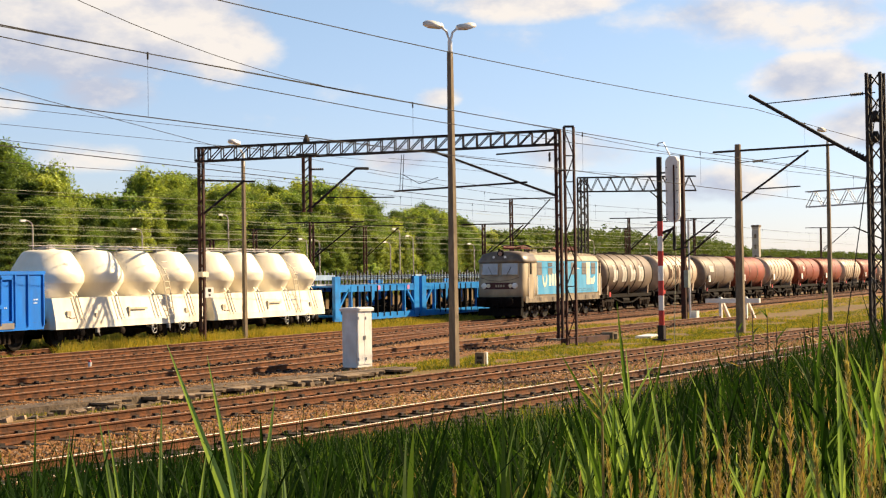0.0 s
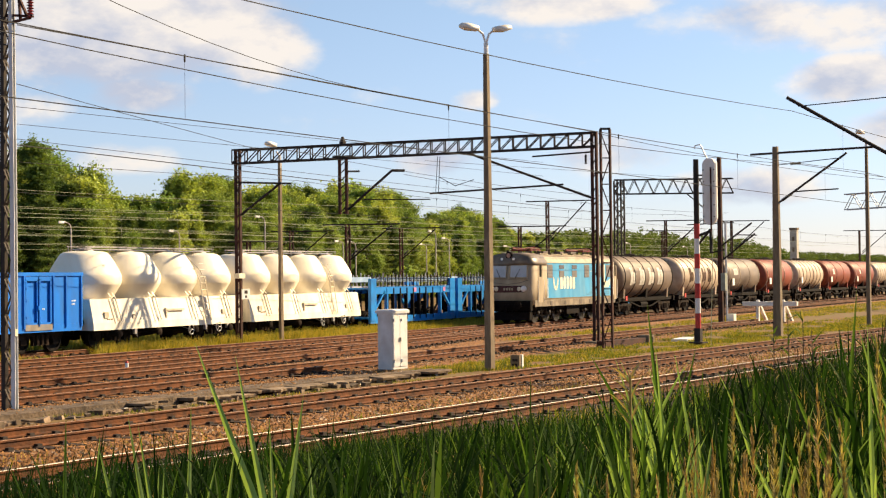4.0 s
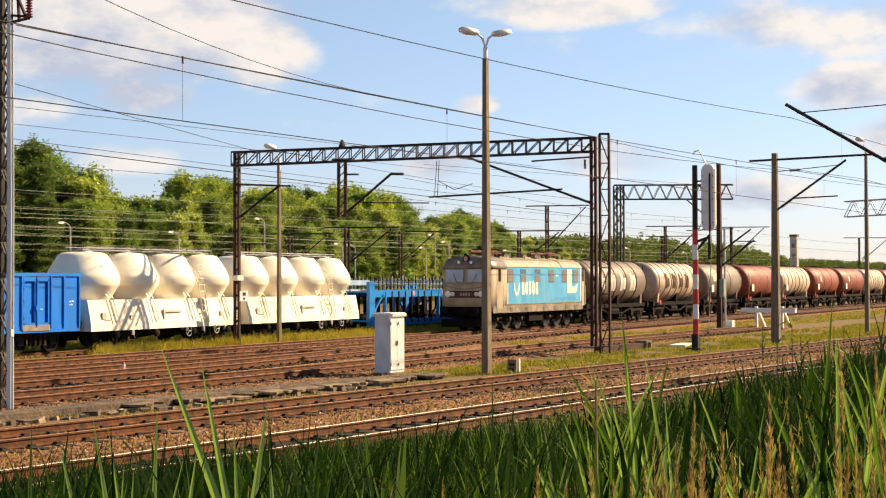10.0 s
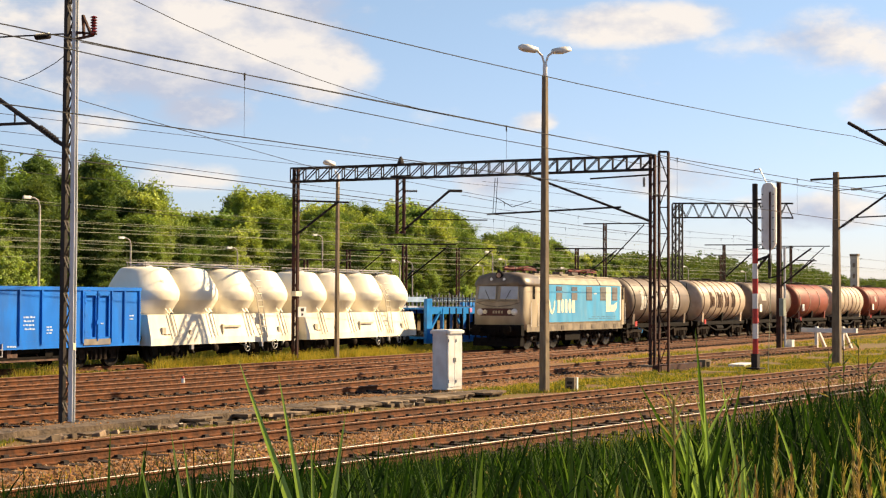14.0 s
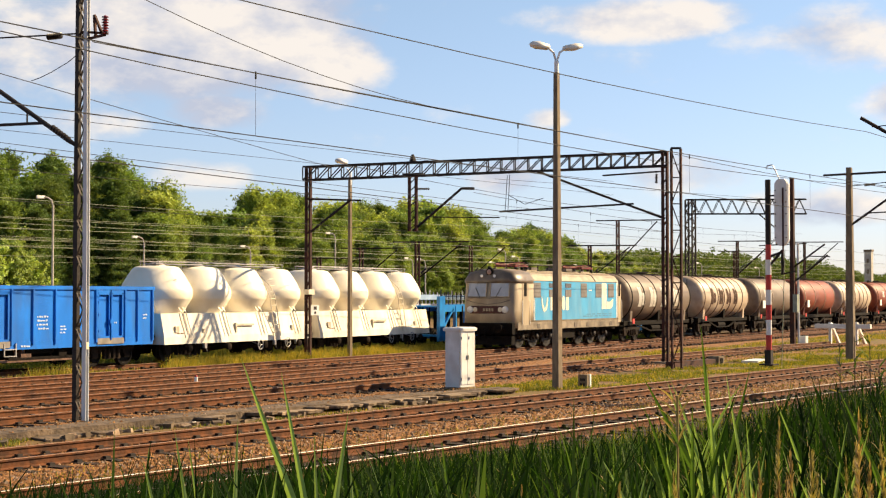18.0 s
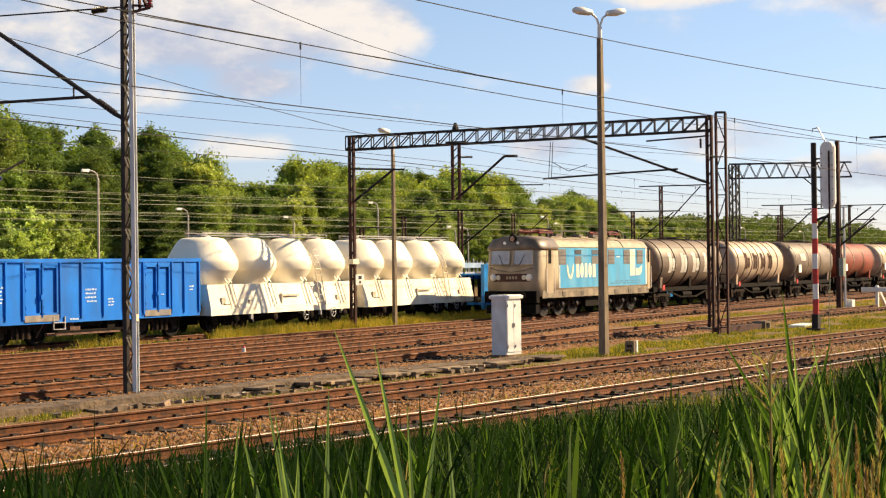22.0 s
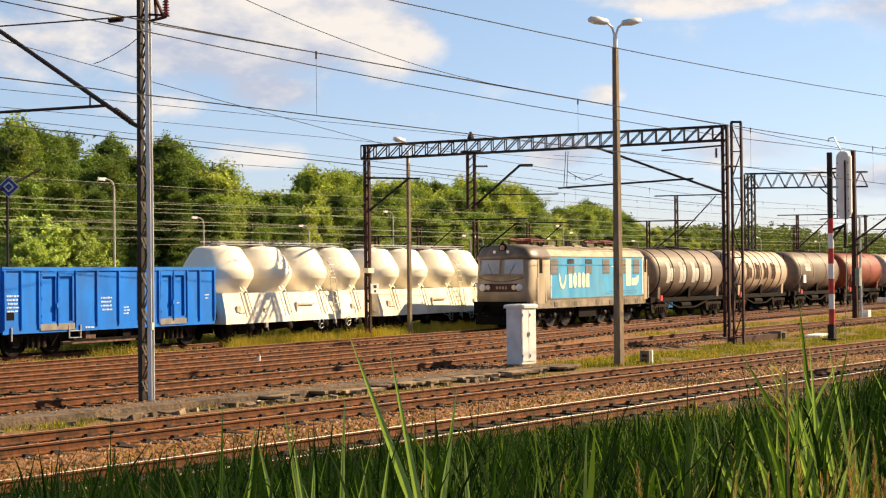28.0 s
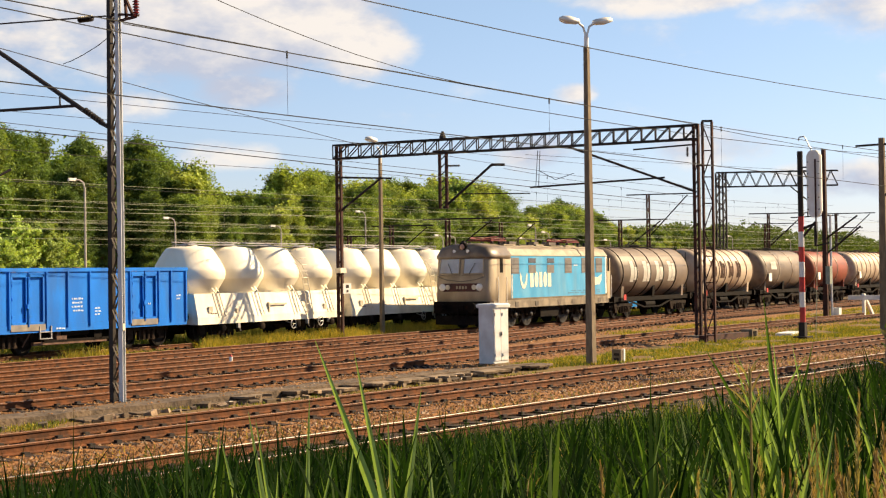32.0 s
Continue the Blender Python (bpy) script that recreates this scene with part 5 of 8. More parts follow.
def build_wires():
    # the two near tracks
    wire((-14, 15.6, 8.05), (45, 15.7, 7.55), 0.7, 0.0105, M["wire"])
    wire((-14, 15.6, 7.86), (45, 15.7, 5.93), 1.03, 0.009, M["wire"])
    catenary((45, 15.7, 7.55), (104, 15.6, 7.9), 1.6, 0.3, 0.011)
    wire((12, 20.25, 10.17), (30, 20.25, 6.955), 0.8, 0.008, M["wire"])
    catenary((8, 20.25, 7.3), (66.95, 20.3, 7.1), 1.48, 0.3, 0.013)
    catenary((66.95, 20.3, 7.1), (126, 20.3, 7.2), 1.3, 0.35, 0.012)
    # siding and yard tracks beyond
    wire((44, 35, 7.46), (74, 35, 6.75), 0.27, 0.01, M["wire"])
    wire((10, 30, 6.61), (57.3, 31, 6.89), 0.0, 0.008, M["wire"])
    wire((43.4, 28, 6.57), (66, 28, 7.1), 0.0, 0.008, M["wire"])
    wire((-5, 22.0, 9.85), (22.65, 30.9, 8.47), 0.3, 0.011, M["wire"])
    wire((22.65, 30.9, 8.47), (49.4, 40, 7.98), 0.03, 0.012, M["wire"])
    wire((16, 25, 5.68), (72, 36, 5.98), 0.0, 0.015, M["wire"])
    wire((10, 30, 6.98), (57.3, 31, 7.47), 0.0, 0.009, M["wire"])
    wire((10, 27, 6.25), (55, 33.8, 6.3), 0.05, 0.009, M["wire"])
    wire((57.4, 28.6, 8.6), (126.5, 25, 9.7), 0.9, 0.014, M["wire"])
    wire((22.65, 24.9, 8.09), (57.35, 28.6, 8.63), 0.0, 0.013, M["wire"])
    catenary((52.6, 40.6, 6.9), (104.9, 45.2, 7.1), 1.35, 0.4, 0.011)
    catenary((-4, 35.2, 7.1), (52.6, 40.6, 6.9), 1.35, 0.4, 0.011)
    catenary((55, 36.6, 7.1), (105, 41.6, 7.1), 1.3, 0.4, 0.011)
    catenary((104.9, 45.4, 7.1), (190, 53.8, 7.1), 1.35, 0.5, 0.012, droppers=8)
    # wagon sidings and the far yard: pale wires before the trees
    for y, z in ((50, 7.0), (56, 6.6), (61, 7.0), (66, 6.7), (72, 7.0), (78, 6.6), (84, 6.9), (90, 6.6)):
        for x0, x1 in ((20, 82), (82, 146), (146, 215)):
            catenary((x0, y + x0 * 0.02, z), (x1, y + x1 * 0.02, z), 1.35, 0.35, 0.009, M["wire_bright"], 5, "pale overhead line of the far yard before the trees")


build_left_mast()
build_gantry()
build_lattice_tower()
build_concrete_lamp(40.6, 23.9, 9.5, 2, "tall concrete lamp post with two pale lamp heads", 0.155, 0.09)
build_concrete_lamp(82.2, 24.6, 9.4, 1, "tall concrete lamp post with one pale lamp head", 0.15, 0.09, (-0.9, 0.3, 0))
build_concrete_lamp(54.9, 43.35, 7.95, 1, "thin concrete lamp post between the tracks, one lamp head", 0.11, 0.08, (-0.9, 0.2, 0))
build_cantilever_mast()
build_near_mast()
build_signal()
build_far_signal_mast()
build_far_gantry()
build_right_gantry()
for mx, my, mh in ((112.0, 75, 7.1), (96.3, 75, 6.5), (106.7, 60, 6.7), (111.4, 60, 8.9), (135.2, 60, 7.9), (152.1, 60, 8.3), (91.0, 75, 5.6), (83.2, 60, 6.3), (168, 75, 8.0), (190, 58, 8.0)):
    build_yard_mast(mx, my, mh)
for lx, ly, lh in ((51.84, 60, 7.6), (72.6, 75, 6.6), (83.2, 75, 6.25), (93.0, 75, 7.55), (105.1, 75, 5.75), (116.1, 75, 5.7), (117.7, 75, 6.9), (120.0, 75, 6.3), (131.4, 75, 5.7), (103.3, 75, 5.8), (159.1, 75, 6.4), (175.4, 75, 6.15)):
    build_yard_lamp(lx, ly, lh)
build_cabinet()
build_small_things()
build_wires()

# ---- rolling stock ----
L_TURN = math.degrees(math.atan(0.10))
W_TURN = math.degrees(math.atan(0.13))


def on_l(x):
    return pose(x, 35.2 + 0.10 * x, 0, 0, 0, L_TURN)


def on_w(x):
    return pose(x, 42.6 + 0.13 * (x - 31.3), 0, 0, 0, W_TURN)


def wheel_mesh(r=0.46, name="wheel"):
    bm = bmesh.new()
    m = pose(0, 0, 0, 90, 0, 0)
    add_turned(bm, [(r + 0.03, -0.02), (r + 0.03, 0.01), (r, 0.012), (r, 0.12), (r - 0.07, 0.13), (r - 0.1, 0.07), (0.16, 0.05), (0.13, 0.16), (0.02, 0.17)], 20, m)
    return mesh_of(bm, name, M["wheel"], False)


WHEEL = wheel_mesh()
WHEEL_BIG = wheel_mesh(0.6, "drive_wheel")


def add_bogie(parent, x, r=0.46, base=1.8, mesh=None, axles=2, mat="bogie_dust_shade"):
    """A bogie: side frames with axle boxes and springs, a bolster, and wheels as parts of it."""
    bm = bmesh.new()
    for s in (-1, 1):
        y = s * 1.0
        xs = [base * (i - (axles - 1) / 2) for i in range(axles)]
        add_box(bm, xs[0] - 0.35, y - 0.06, r + 0.16, xs[-1] + 0.35, y + 0.06, r + 0.34)
        add_box(bm, -0.45, y - 0.07, r - 0.18, 0.45, y + 0.07, r + 0.2)
        for k in range(3):
            add_rod(bm, (-0.26 + 0.26 * k, y + s * 0.1, r - 0.14), (-0.26 + 0.26 * k, y + s * 0.1, r + 0.2), 0.07, n=8)
        for xx in xs:
            add_box(bm, xx - 0.16, y - 0.02, r - 0.14, xx + 0.16, y + s * 0.0 + 0.14, r + 0.16)
            add_box(bm, xx - 0.28, y - 0.05, r + 0.02, xx - 0.16, y + 0.07, r + 0.2)
            add_box(bm, xx + 0.16, y - 0.05, r + 0.02, xx + 0.28, y + 0.07, r + 0.2)
    add_box(bm, -0.25, -1.0, r + 0.05, 0.25, 1.0, r + 0.4)
    add_box(bm, -0.7, -0.9, r + 0.4, 0.7, 0.9, r + 0.5)
    b = part("bogie", bm, M[mat], parent, m=pose(x, 0, 0))
    if axles == 3:
        for i in range(3):
            xx = base * (i - 1)
            for s in (-1, 1):
                bm = bmesh.new()
                add_turned(bm, [(r - 0.07, 0.0), (r - 0.075, 0.012), (r - 0.01, 0.012), (r - 0.01, 0.0)], 24, pose(xx, s * 0.92, r, 90 * (1 if s < 0 else -1), 0, 0))
                part("tyre_rim", bm, M["tyre_edge"], b, "worn pale tyre edge")
                bm = bmesh.new()
                add_turned(bm, [(0.13, 0), (0.13, 0.05), (0.08, 0.08), (0.02, 0.09)], 12, pose(xx, s * 1.15, r, 90 * (1 if s < 0 else -1), 0, 0))
                part("axle_cap", bm, M["tyre_edge"], b, "dusty axle box cap")
                for o in (-0.42, 0.42):
                    bm = bmesh.new()
                    for k in range(5):
                        add_turned(bm, [(0.05, 0), (0.1, 0.02), (0.1, 0.035), (0.05, 0.055)], 10, pose(xx + o, s * 1.1, r - 0.05 + 0.055 * k))
                    part("spring", bm, M["bogie_dust_shade"], b)
                    bm = bmesh.new()
                    add_rod(bm, (xx + o * 1.25, s * 1.06, r + 0.2), (xx + o * 1.5, s * 0.86, 0.14), 0.022)
                    part("sand_pipe", bm, M["tyre_edge"], b)
    for i in range(axles):
        for s in (-1, 1):
            same_part("wheel", mesh or WHEEL, b, pose(base * (i - (axles - 1) / 2), s * 0.76, r, 0, 0, 0 if s < 0 else 180))
    return b


def add_buffers(parent, x, d):
    for s in (-1, 1):
        bm = bmesh.new()
        m = pose(x, s * 0.87, 1.04, 0, 90 * d, 0)
        add_turned(bm, [(0.11, 0), (0.11, 0.28), (0.07, 0.29), (0.07, 0.5), (0.23, 0.52), (0.23, 0.56), (0.02, 0.59)], 14, m)
        part("buffer", bm, M["under"], parent)


def bars(parent, name, x0, x1, y, z0, z1, mat, rows=1, n=3, face=-1, gap=0.3):
    """Unreadable lettering: short flat bars in rows on a side wall."""
    h = (z1 - z0) / rows
    rnd = random.Random(int(x0 * 37 + z0 * 91))
    for r in range(rows):
        a = x0 + rnd.uniform(0, 0.15) * (x1 - x0)
        while a < x1:
            w = rnd.uniform(0.35, 1.1) * (x1 - x0) / n
            bm = bmesh.new()
            add_box(bm, a, y, z0 + r * h, min(a + w, x1 + 0.05), y + face * 0.008, z0 + (r + rnd.uniform(0.35, 0.5)) * h)
            part(name, bm, mat, parent)
            a += w + rnd.uniform(0.12, 0.35) * (x1 - x0) / n


def build_gondola(m, length=10.98, label="blue open-top steel gondola wagon with ribbed sides and white lettering"):
    """Open wagon: ribbed side walls with two door pairs, top rail, end walls, floor, sole bars, bogies and buffers."""
    w = thing("gondola_wagon", m, label, "wagon", "standing wagons")
    L, y, z0, z1 = length, 1.42, 1.05, 2.86
    d1, d2 = (1.66, 3.28), (7.74, 9.23)
    for s in (-1, 1):
        for a, b in ((0, d1[0]), (d2[1], L), (d1[1], d2[0])):
            bm = bmesh.new()
            add_box(bm, a, s * y - 0.02, z0, b, s * y + 0.02, z1)
            side = part("side_wall", bm, M["blue_wagon"], w, "ribbed blue side wall")
        for x in (0.06, 0.81, d1[0] - 0.06, d1[1] + 0.07, 4.4, 5.52, 6.61, d2[0] - 0.06, d2[1] + 0.07, 10.03, L - 0.06):
            bm = bmesh.new()
            add_loft(bm, [[Vector((x - q, s * (y + 0.02), z)), Vector((x - q * 0.6, s * (y + p), z)), Vector((x + q * 0.6, s * (y + p), z)), Vector((x + q, s * (y + 0.02), z))]
                          for z, p, q in ((z0 - 0.12, 0.085, 0.055), (z0 + 0.5, 0.09, 0.055), (z1, 0.08, 0.055))])
            part("rib", bm, M["blue_wagon"], side)
        for a, b in (d1, d2):
            mid = (a + b) / 2
            for p, q in ((a + 0.03, mid - 0.03), (mid + 0.03, b - 0.03)):
                bm = bmesh.new()
                add_box(bm, p, s * (y - 0.06) - 0.03, z0, q, s * (y - 0.06) + 0.03, z1 - 0.03)
                for g in ((p, p + 0.07, z0, z1 - 0.12), (q - 0.07, q, z0, z1 - 0.12), (p, q, z0, z0 + 0.09), (p, q, z1 - 0.2, z1 - 0.03)):
                    add_box(bm, g[0], s * (y + 0.02) - 0.03, g[2], g[1], s * (y + 0.02) + 0.03, g[3])
                for zz in (z0 + 0.25, z0 + 0.85, z1 - 0.5):
                    add_box(bm, p + 0.02, s * (y + 0.05) - 0.02, zz, p + 0.16, s * (y + 0.05) + 0.02, zz + 0.07)
                door = part("door", bm, M["blue_wagon"], side, "blue drop door")
            bm = bmesh.new()
            add_rod(bm, (mid, s * (y + 0.07), z0 - 0.05), (mid, s * (y + 0.07), z1 - 0.2), 0.03)
            add_box(bm, mid - 0.09, s * (y + 0.08) - 0.03, z0 + 0.55, mid + 0.09, s * (y + 0.08) + 0.03, z0 + 0.7)
            part("door_lock", bm, M["blue_wagon"], side, "door locking bar")
        bm = bmesh.new()
        add_box(bm, -0.05, s * y - 0.07, z1 - 0.02, L + 0.05, s * y + 0.11, z1 + 0.11)
        part("top_rail", bm, M["blue_wagon"], w)
        bm = bmesh.new()
        add_box(bm, 0, s * y - 0.03, z0 - 0.27, L, s * y + 0.03, z0 - 0.002)
        part("sole_bar", bm, M["blue_wagon"], w)
        for a, b in (d1, d2):
            bm = bmesh.new()
            add_box(bm, a, s * (y + 0.05) - 0.012, z0 - 0.2, b, s * (y + 0.05) + 0.012, z0 + 0.02)
            part("grime_plate", bm, M["blue_grimy"], w, "grey worn sill plate below the doors")
    for x in (0, L):
        bm = bmesh.new()
        add_box(bm, x - 0.03, -y, z0 - 0.2, x + 0.03, y, z1 + 0.05)
        end = part("end_wall", bm, M["blue_wagon"], w)
        for yy in (-1.1, -0.4, 0.4, 1.1):
            bm = bmesh.new()
            add_box(bm, x - 0.1 if x == 0 else x, yy - 0.06, z0 - 0.1, x if x == 0 else x + 0.1, yy + 0.06, z1)
            part("rib", bm, M["blue_wagon"], end)
        for zz in (z0 + 0.5, z0 + 1.2):
            bm = bmesh.new()
            add_box(bm, x - 0.08 if x == 0 else x, -y, zz, x if x == 0 else x + 0.08, y, zz + 0.1)
            part("rail", bm, M["blue_wagon"], end)
        add_buffers(w, x, -1 if x == 0 else 1)
    bm = bmesh.new()
    add_box(bm, 0, -y, z0 - 0.1, L, y, z0)
    part("floor", bm, M["under_rust"], w)
    bm = bmesh.new()
    for i in range(46):
        x, yy = 0.3 + random.random() * (L - 0.6), random.uniform(-1.1, 1.1)
        add_turned(bm, [(random.uniform(0.3, 0.5), 0), (0.1, random.uniform(0.35, 0.5))], 7, pose(x, yy * 0.75, z1 - 0.36))
    add_box(bm, 0.05, -y + 0.05, z0, L - 0.05, y - 0.05, z1 - 0.3)
    part("load", bm, M["under_rust"], w, "reddish bulk load level with the rim")
    bm = bmesh.new()
    add_box(bm, 0.33, -y - 0.08, 0.55, 0.37, -y - 0.04, 1.0)
    part("handrail", bm, M["steel_grey"], w, "pale steel handrail")
    bm = bmesh.new()
    for x in (3.0, 3.55):
        add_box(bm, x - 0.02, -y - 0.08, 0.55, x + 0.02, -y - 0.04, 1.0)
    for zz in (0.55, 0.78):
        add_box(bm, 2.98, -y - 0.1, zz, 3.57, -y - 0.02, zz + 0.03)
    part("step", bm, M["steel_grey"], w, "pale steel step")
    # the wide dark box is added to block light under the floor
    bm = bmesh.new()
    add_box(bm, 3.1, -0.95, 0.5, 7.9, 0.95, 0.95)
    add_rod(bm, (4.2, -1.2, 0.75), (5.6, -1.2, 0.75), 0.16, n=10)
    add_box(bm, 3.4, -1.3, 0.42, 6.9, -1.2, 0.5)
    part("brake_gear", bm, M["under"], w)
    # dark box along the middle, added to block light like the one above
    bm = bmesh.new()
    add_box(bm, 0.1, -0.4, 0.62, L - 0.1, 0.4, 1.0)
    part("centre_sill", bm, M["under"], w)
    for x, w2, h in ((4.0, 0.5, 0.3), (5.9, 0.4, 0.34), (7.1, 0.3, 0.24)):
        bm = bmesh.new()
        add_box(bm, x, -1.3, 0.78 - h, x + w2, -0.9, 0.8)
        part("brake_unit", bm, M["under_rust" if w2 > 0.45 else "under"], w, "rusty brake unit under the frame")
    for i in range(6):
        bm = bmesh.new()
        x = 2.95 + i * 0.85
        add_rod(bm, (x, -1.1, 0.8), (x + (0.5 if i % 2 else -0.3), -1.0, 0.3), 0.03, n=6)
        part("brake_rod", bm, M["under_rust"], w)
    # low dark box added where there is only shade
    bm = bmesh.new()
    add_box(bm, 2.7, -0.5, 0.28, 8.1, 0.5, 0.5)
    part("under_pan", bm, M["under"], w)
    bm = bmesh.new()
    add_box(bm, 2.9, -1.28, 0.34, 6.6, -1.16, 0.44)
    part("brake_beam", bm, M["under_rust"], w, "rusty brake beam low under the frame")
    bm = bmesh.new()
    add_box(bm, 4.6, -1.34, 0.72, 4.95, -1.28, 1.0)
    add_box(bm, 5.02, -1.34, 0.82, 5.3, -1.28, 0.94)
    part("brake_plate", bm, M["letter_white"], w, "small white brake setting plate")
    bars(w, "lettering", 0.16, 0.68, -y - 0.022, 1.5, 2.12, M["letter_faded"], 5, 4)
    bars(w, "lettering", 4.6, 5.15, -y - 0.022, 1.45, 2.0, M["letter_faded"], 4, 4)
    bars(w, "lettering", 5.75, 6.05, -y - 0.022, 1.3, 1.62, M["letter_faded"], 3, 2)
    bars(w, "lettering", 8.75, 8.85, -y + 0.02, 1.6, 1.75, M["letter_faded"], 1, 1)
    bars(w, "lettering", L - 0.62, L - 0.4, -y - 0.022, 1.75, 2.0, M["letter_faded"], 2, 2)
    bars(w, "lettering", 3.8, 4.2, -y - 0.035, 0.86, 0.98, M["letter_faded"], 1, 2)
    bm = bmesh.new()
    add_box(bm, 0.15, -y - 0.03, 1.24, 0.5, -y - 0.02, 1.5)
    part("notice_plate", bm, M["under"], w, "black notice plate")
    add_bogie(w, 1.9)
    add_bogie(w, L - 1.9)
    return w


def build_silo_wagon(m, length=10.6):
    """Cement wagon: four white bulging silos over a flared skirt with discharge pipes."""
    w = thing("cement_silo_wagon", m, "off-white cement wagon with four bulging silos over a flared skirt", "wagon", "standing wagons")
    L = length
    ch = 1.38
    for i in range(4):
        cx = 1.33 + i * 2.645
        bm = bmesh.new()
        prof = [(1.06, 1.8), (1.06, 1.96), (1.09, 1.985), (1.105, 2.0), (1.365, 2.44), (1.38, 2.46), (1.40, 2.49), (1.415, 2.53), (1.435, 2.64), (1.44, 2.74), (1.432, 2.84), (1.415, 2.9), (1.385, 2.97), (1.31, 3.13), (1.13, 3.43), (0.99, 3.64), (0.92, 3.72), (0.84, 3.77), (0.72, 3.80), (0.5, 3.82), (0.36, 3.83), (0.34, 3.87), (0.05, 3.89)]
        add_turned(bm, prof, 28, pose(cx, 0, 0))
        silo = part("silo", bm, M["silo"], w, "bulging off-white silo", True)
        bm = bmesh.new()
        add_turned(bm, [(0.3, 3.8), (0.3, 3.9), (0.22, 3.95)], 14, pose(cx, 0, 0))
        add_box(bm, cx - 0.34, -0.05, 3.88, cx + 0.34, 0.05, 3.93)
        part("hatch", bm, M["steel_grey"], silo, "grey filling hatch")
        bm = bmesh.new()
        pts = [(cx - 0.08, -1.15, 2.2), (cx - 0.06, -1.3, 2.02), (cx + 0.04, -1.4, 1.5), (cx + 0.14, -1.49, 1.05)]
        for o in (0, 0.26):
            bm = bmesh.new()
            add_loft(bm, [[Vector((a[0] + o + u * 0.035, a[1] + v * 0.03, a[2] + w * 0.035)) for u, v, w in ((1, 0, 0), (0, 1, 1), (-1, 0, 0), (0, -1, -1))] for a in pts])
            part("discharge_pipe", bm, M["silo_base"], silo, "curved air pipe")
        bm = bmesh.new()
        add_turned(bm, [(0.5, 0.55), (0.3, 0.5), (0.16, 0.38), (0.14, 0.3)], 12, pose(cx, -0.5, 0))
        add_rod(bm, (cx, -0.5, 0.4), (cx + 0.2, -1.45, 0.55), 0.08, n=10)
        add_turned(bm, [(0.14, 0), (0.14, 0.12), (0.05, 0.16)], 12, pose(cx + 0.2, -1.45, 0.55, 90, 0, 0))
        part("outlet", bm, M["bogie_dust_shade"], silo, "dusty outlet coupling")
    bm = bmesh.new()
    for s in (-1, 1):
        pts = [(s * 1.24, 1.93), (s * 1.42, 1.0), (s * 1.44, 0.72), (s * 1.38, 0.72), (s * 1.36, 0.98), (s * 1.18, 1.89)]
        add_loft(bm, [[Vector((x, a, z)) for a, z in pts] for x in (0.08 + i * (L - 0.16) / 8 for i in range(9))])
    part("skirt", bm, M["silo_base"], w, "off-white flared skirt with dirt streaks")
    for x in (0.06, L - 0.06):
        bm = bmesh.new()
        pts = [(-1.44, 0.72), (1.44, 0.72), (1.43, 1.0), (1.24, 1.93), (-1.24, 1.93), (-1.43, 1.0)]
        add_loft(bm, [[Vector((xx, a, z)) for a, z in pts] for xx in (x - 0.03, x + 0.03)])
        part("end_plate", bm, M["silo_base"], w)
    # dark boxes added to hide the bright ground seen below the skirt
    bm = bmesh.new()
    add_box(bm, 2.9, -0.6, 0.42, L - 2.9, 0.6, 0.8)
    add_box(bm, 0.3, -0.25, 0.5, L - 0.3, 0.25, 0.8)
    part("centre_sill", bm, M["under"], w)
    bm = bmesh.new()
    add_box(bm, 0.1, -1.1, 0.8, L - 0.1, 1.1, 1.0)
    add_box(bm, 0.12, -1.17, 1.0, L - 0.12, 1.17, 1.88)
    part("underframe", bm, M["silo_base"], w)
    bm = bmesh.new()
    add_box(bm, 0.9, -0.32, 3.87, L - 0.9, 0.32, 3.91)
    for s in (-1, 1):
        add_rod(bm, (0.8, s * 0.45, 4.0), (L - 0.8, s * 0.45, 4.0), 0.014)
        for i in range(7):
            x = 0.9 + i * (L - 1.8) / 6
            add_rod(bm, (x, s * 0.45, 3.7), (x, s * 0.45, 4.0), 0.013)
    part("walkway", bm, M["steel_grey"], w, "roof walkway with thin rails")
    bm = bmesh.new()
    for o in (-0.2, 0.2):
        pts = [(7.2 + o, -0.5, 3.8), (7.3 + o, -1.3, 3.05), (7.42 + o, -1.47, 2.6), (7.62 + o, -1.46, 1.9), (7.86 + o, -1.48, 0.9)]
        for a, b in zip(pts, pts[1:]):
            add_rod(bm, a, b, 0.022)
    for i in range(9):
        z = 1.1 + i * 0.28
        xr = 7.84 - 0.068 * i
        add_rod(bm, (xr - 0.2, -1.47, z), (xr + 0.2, -1.47, z), 0.016)
    part("ladder", bm, M["silo_base"], w, "side ladder up to the roof")
    # flat covers and a long plate on the skirt
    for xa, xb, za, zb in ((0.75, 0.98, 1.18, 1.42), (4.85, 6.1, 1.38, 1.46), (4.8, 4.88, 1.1, 1.5), (2.55, 2.7, 1.15, 1.3), (9.0, 9.2, 1.15, 1.35)):
        bm = bmesh.new()
        add_box(bm, xa, -1.43, za, xb, -1.34, zb)
        part("skirt_cover", bm, M["silo_grime"], w, "grey cover plate on the skirt")
    for x, z in ((6.5, 0.55), (8.6, 0.6)):
        bm = bmesh.new()
        ring = [Vector((x + 0.2 * math.cos(a), -1.5, z + 0.2 * math.sin(a))) for a in (k * math.pi / 7 for k in range(14))]
        for a, b in zip(ring, ring[1:] + ring[:1]):
            add_rod(bm, a, b, 0.02, n=6)
        for k in (0, 5, 9):
            add_rod(bm, (x, -1.5, z), ring[k], 0.014, n=5)
        add_rod(bm, (x, -1.51, z), (x, -1.1, z + 0.1), 0.025, n=6)
        part("brake_wheel", bm, M["steel_grey"], w, "grey brake hand wheel")
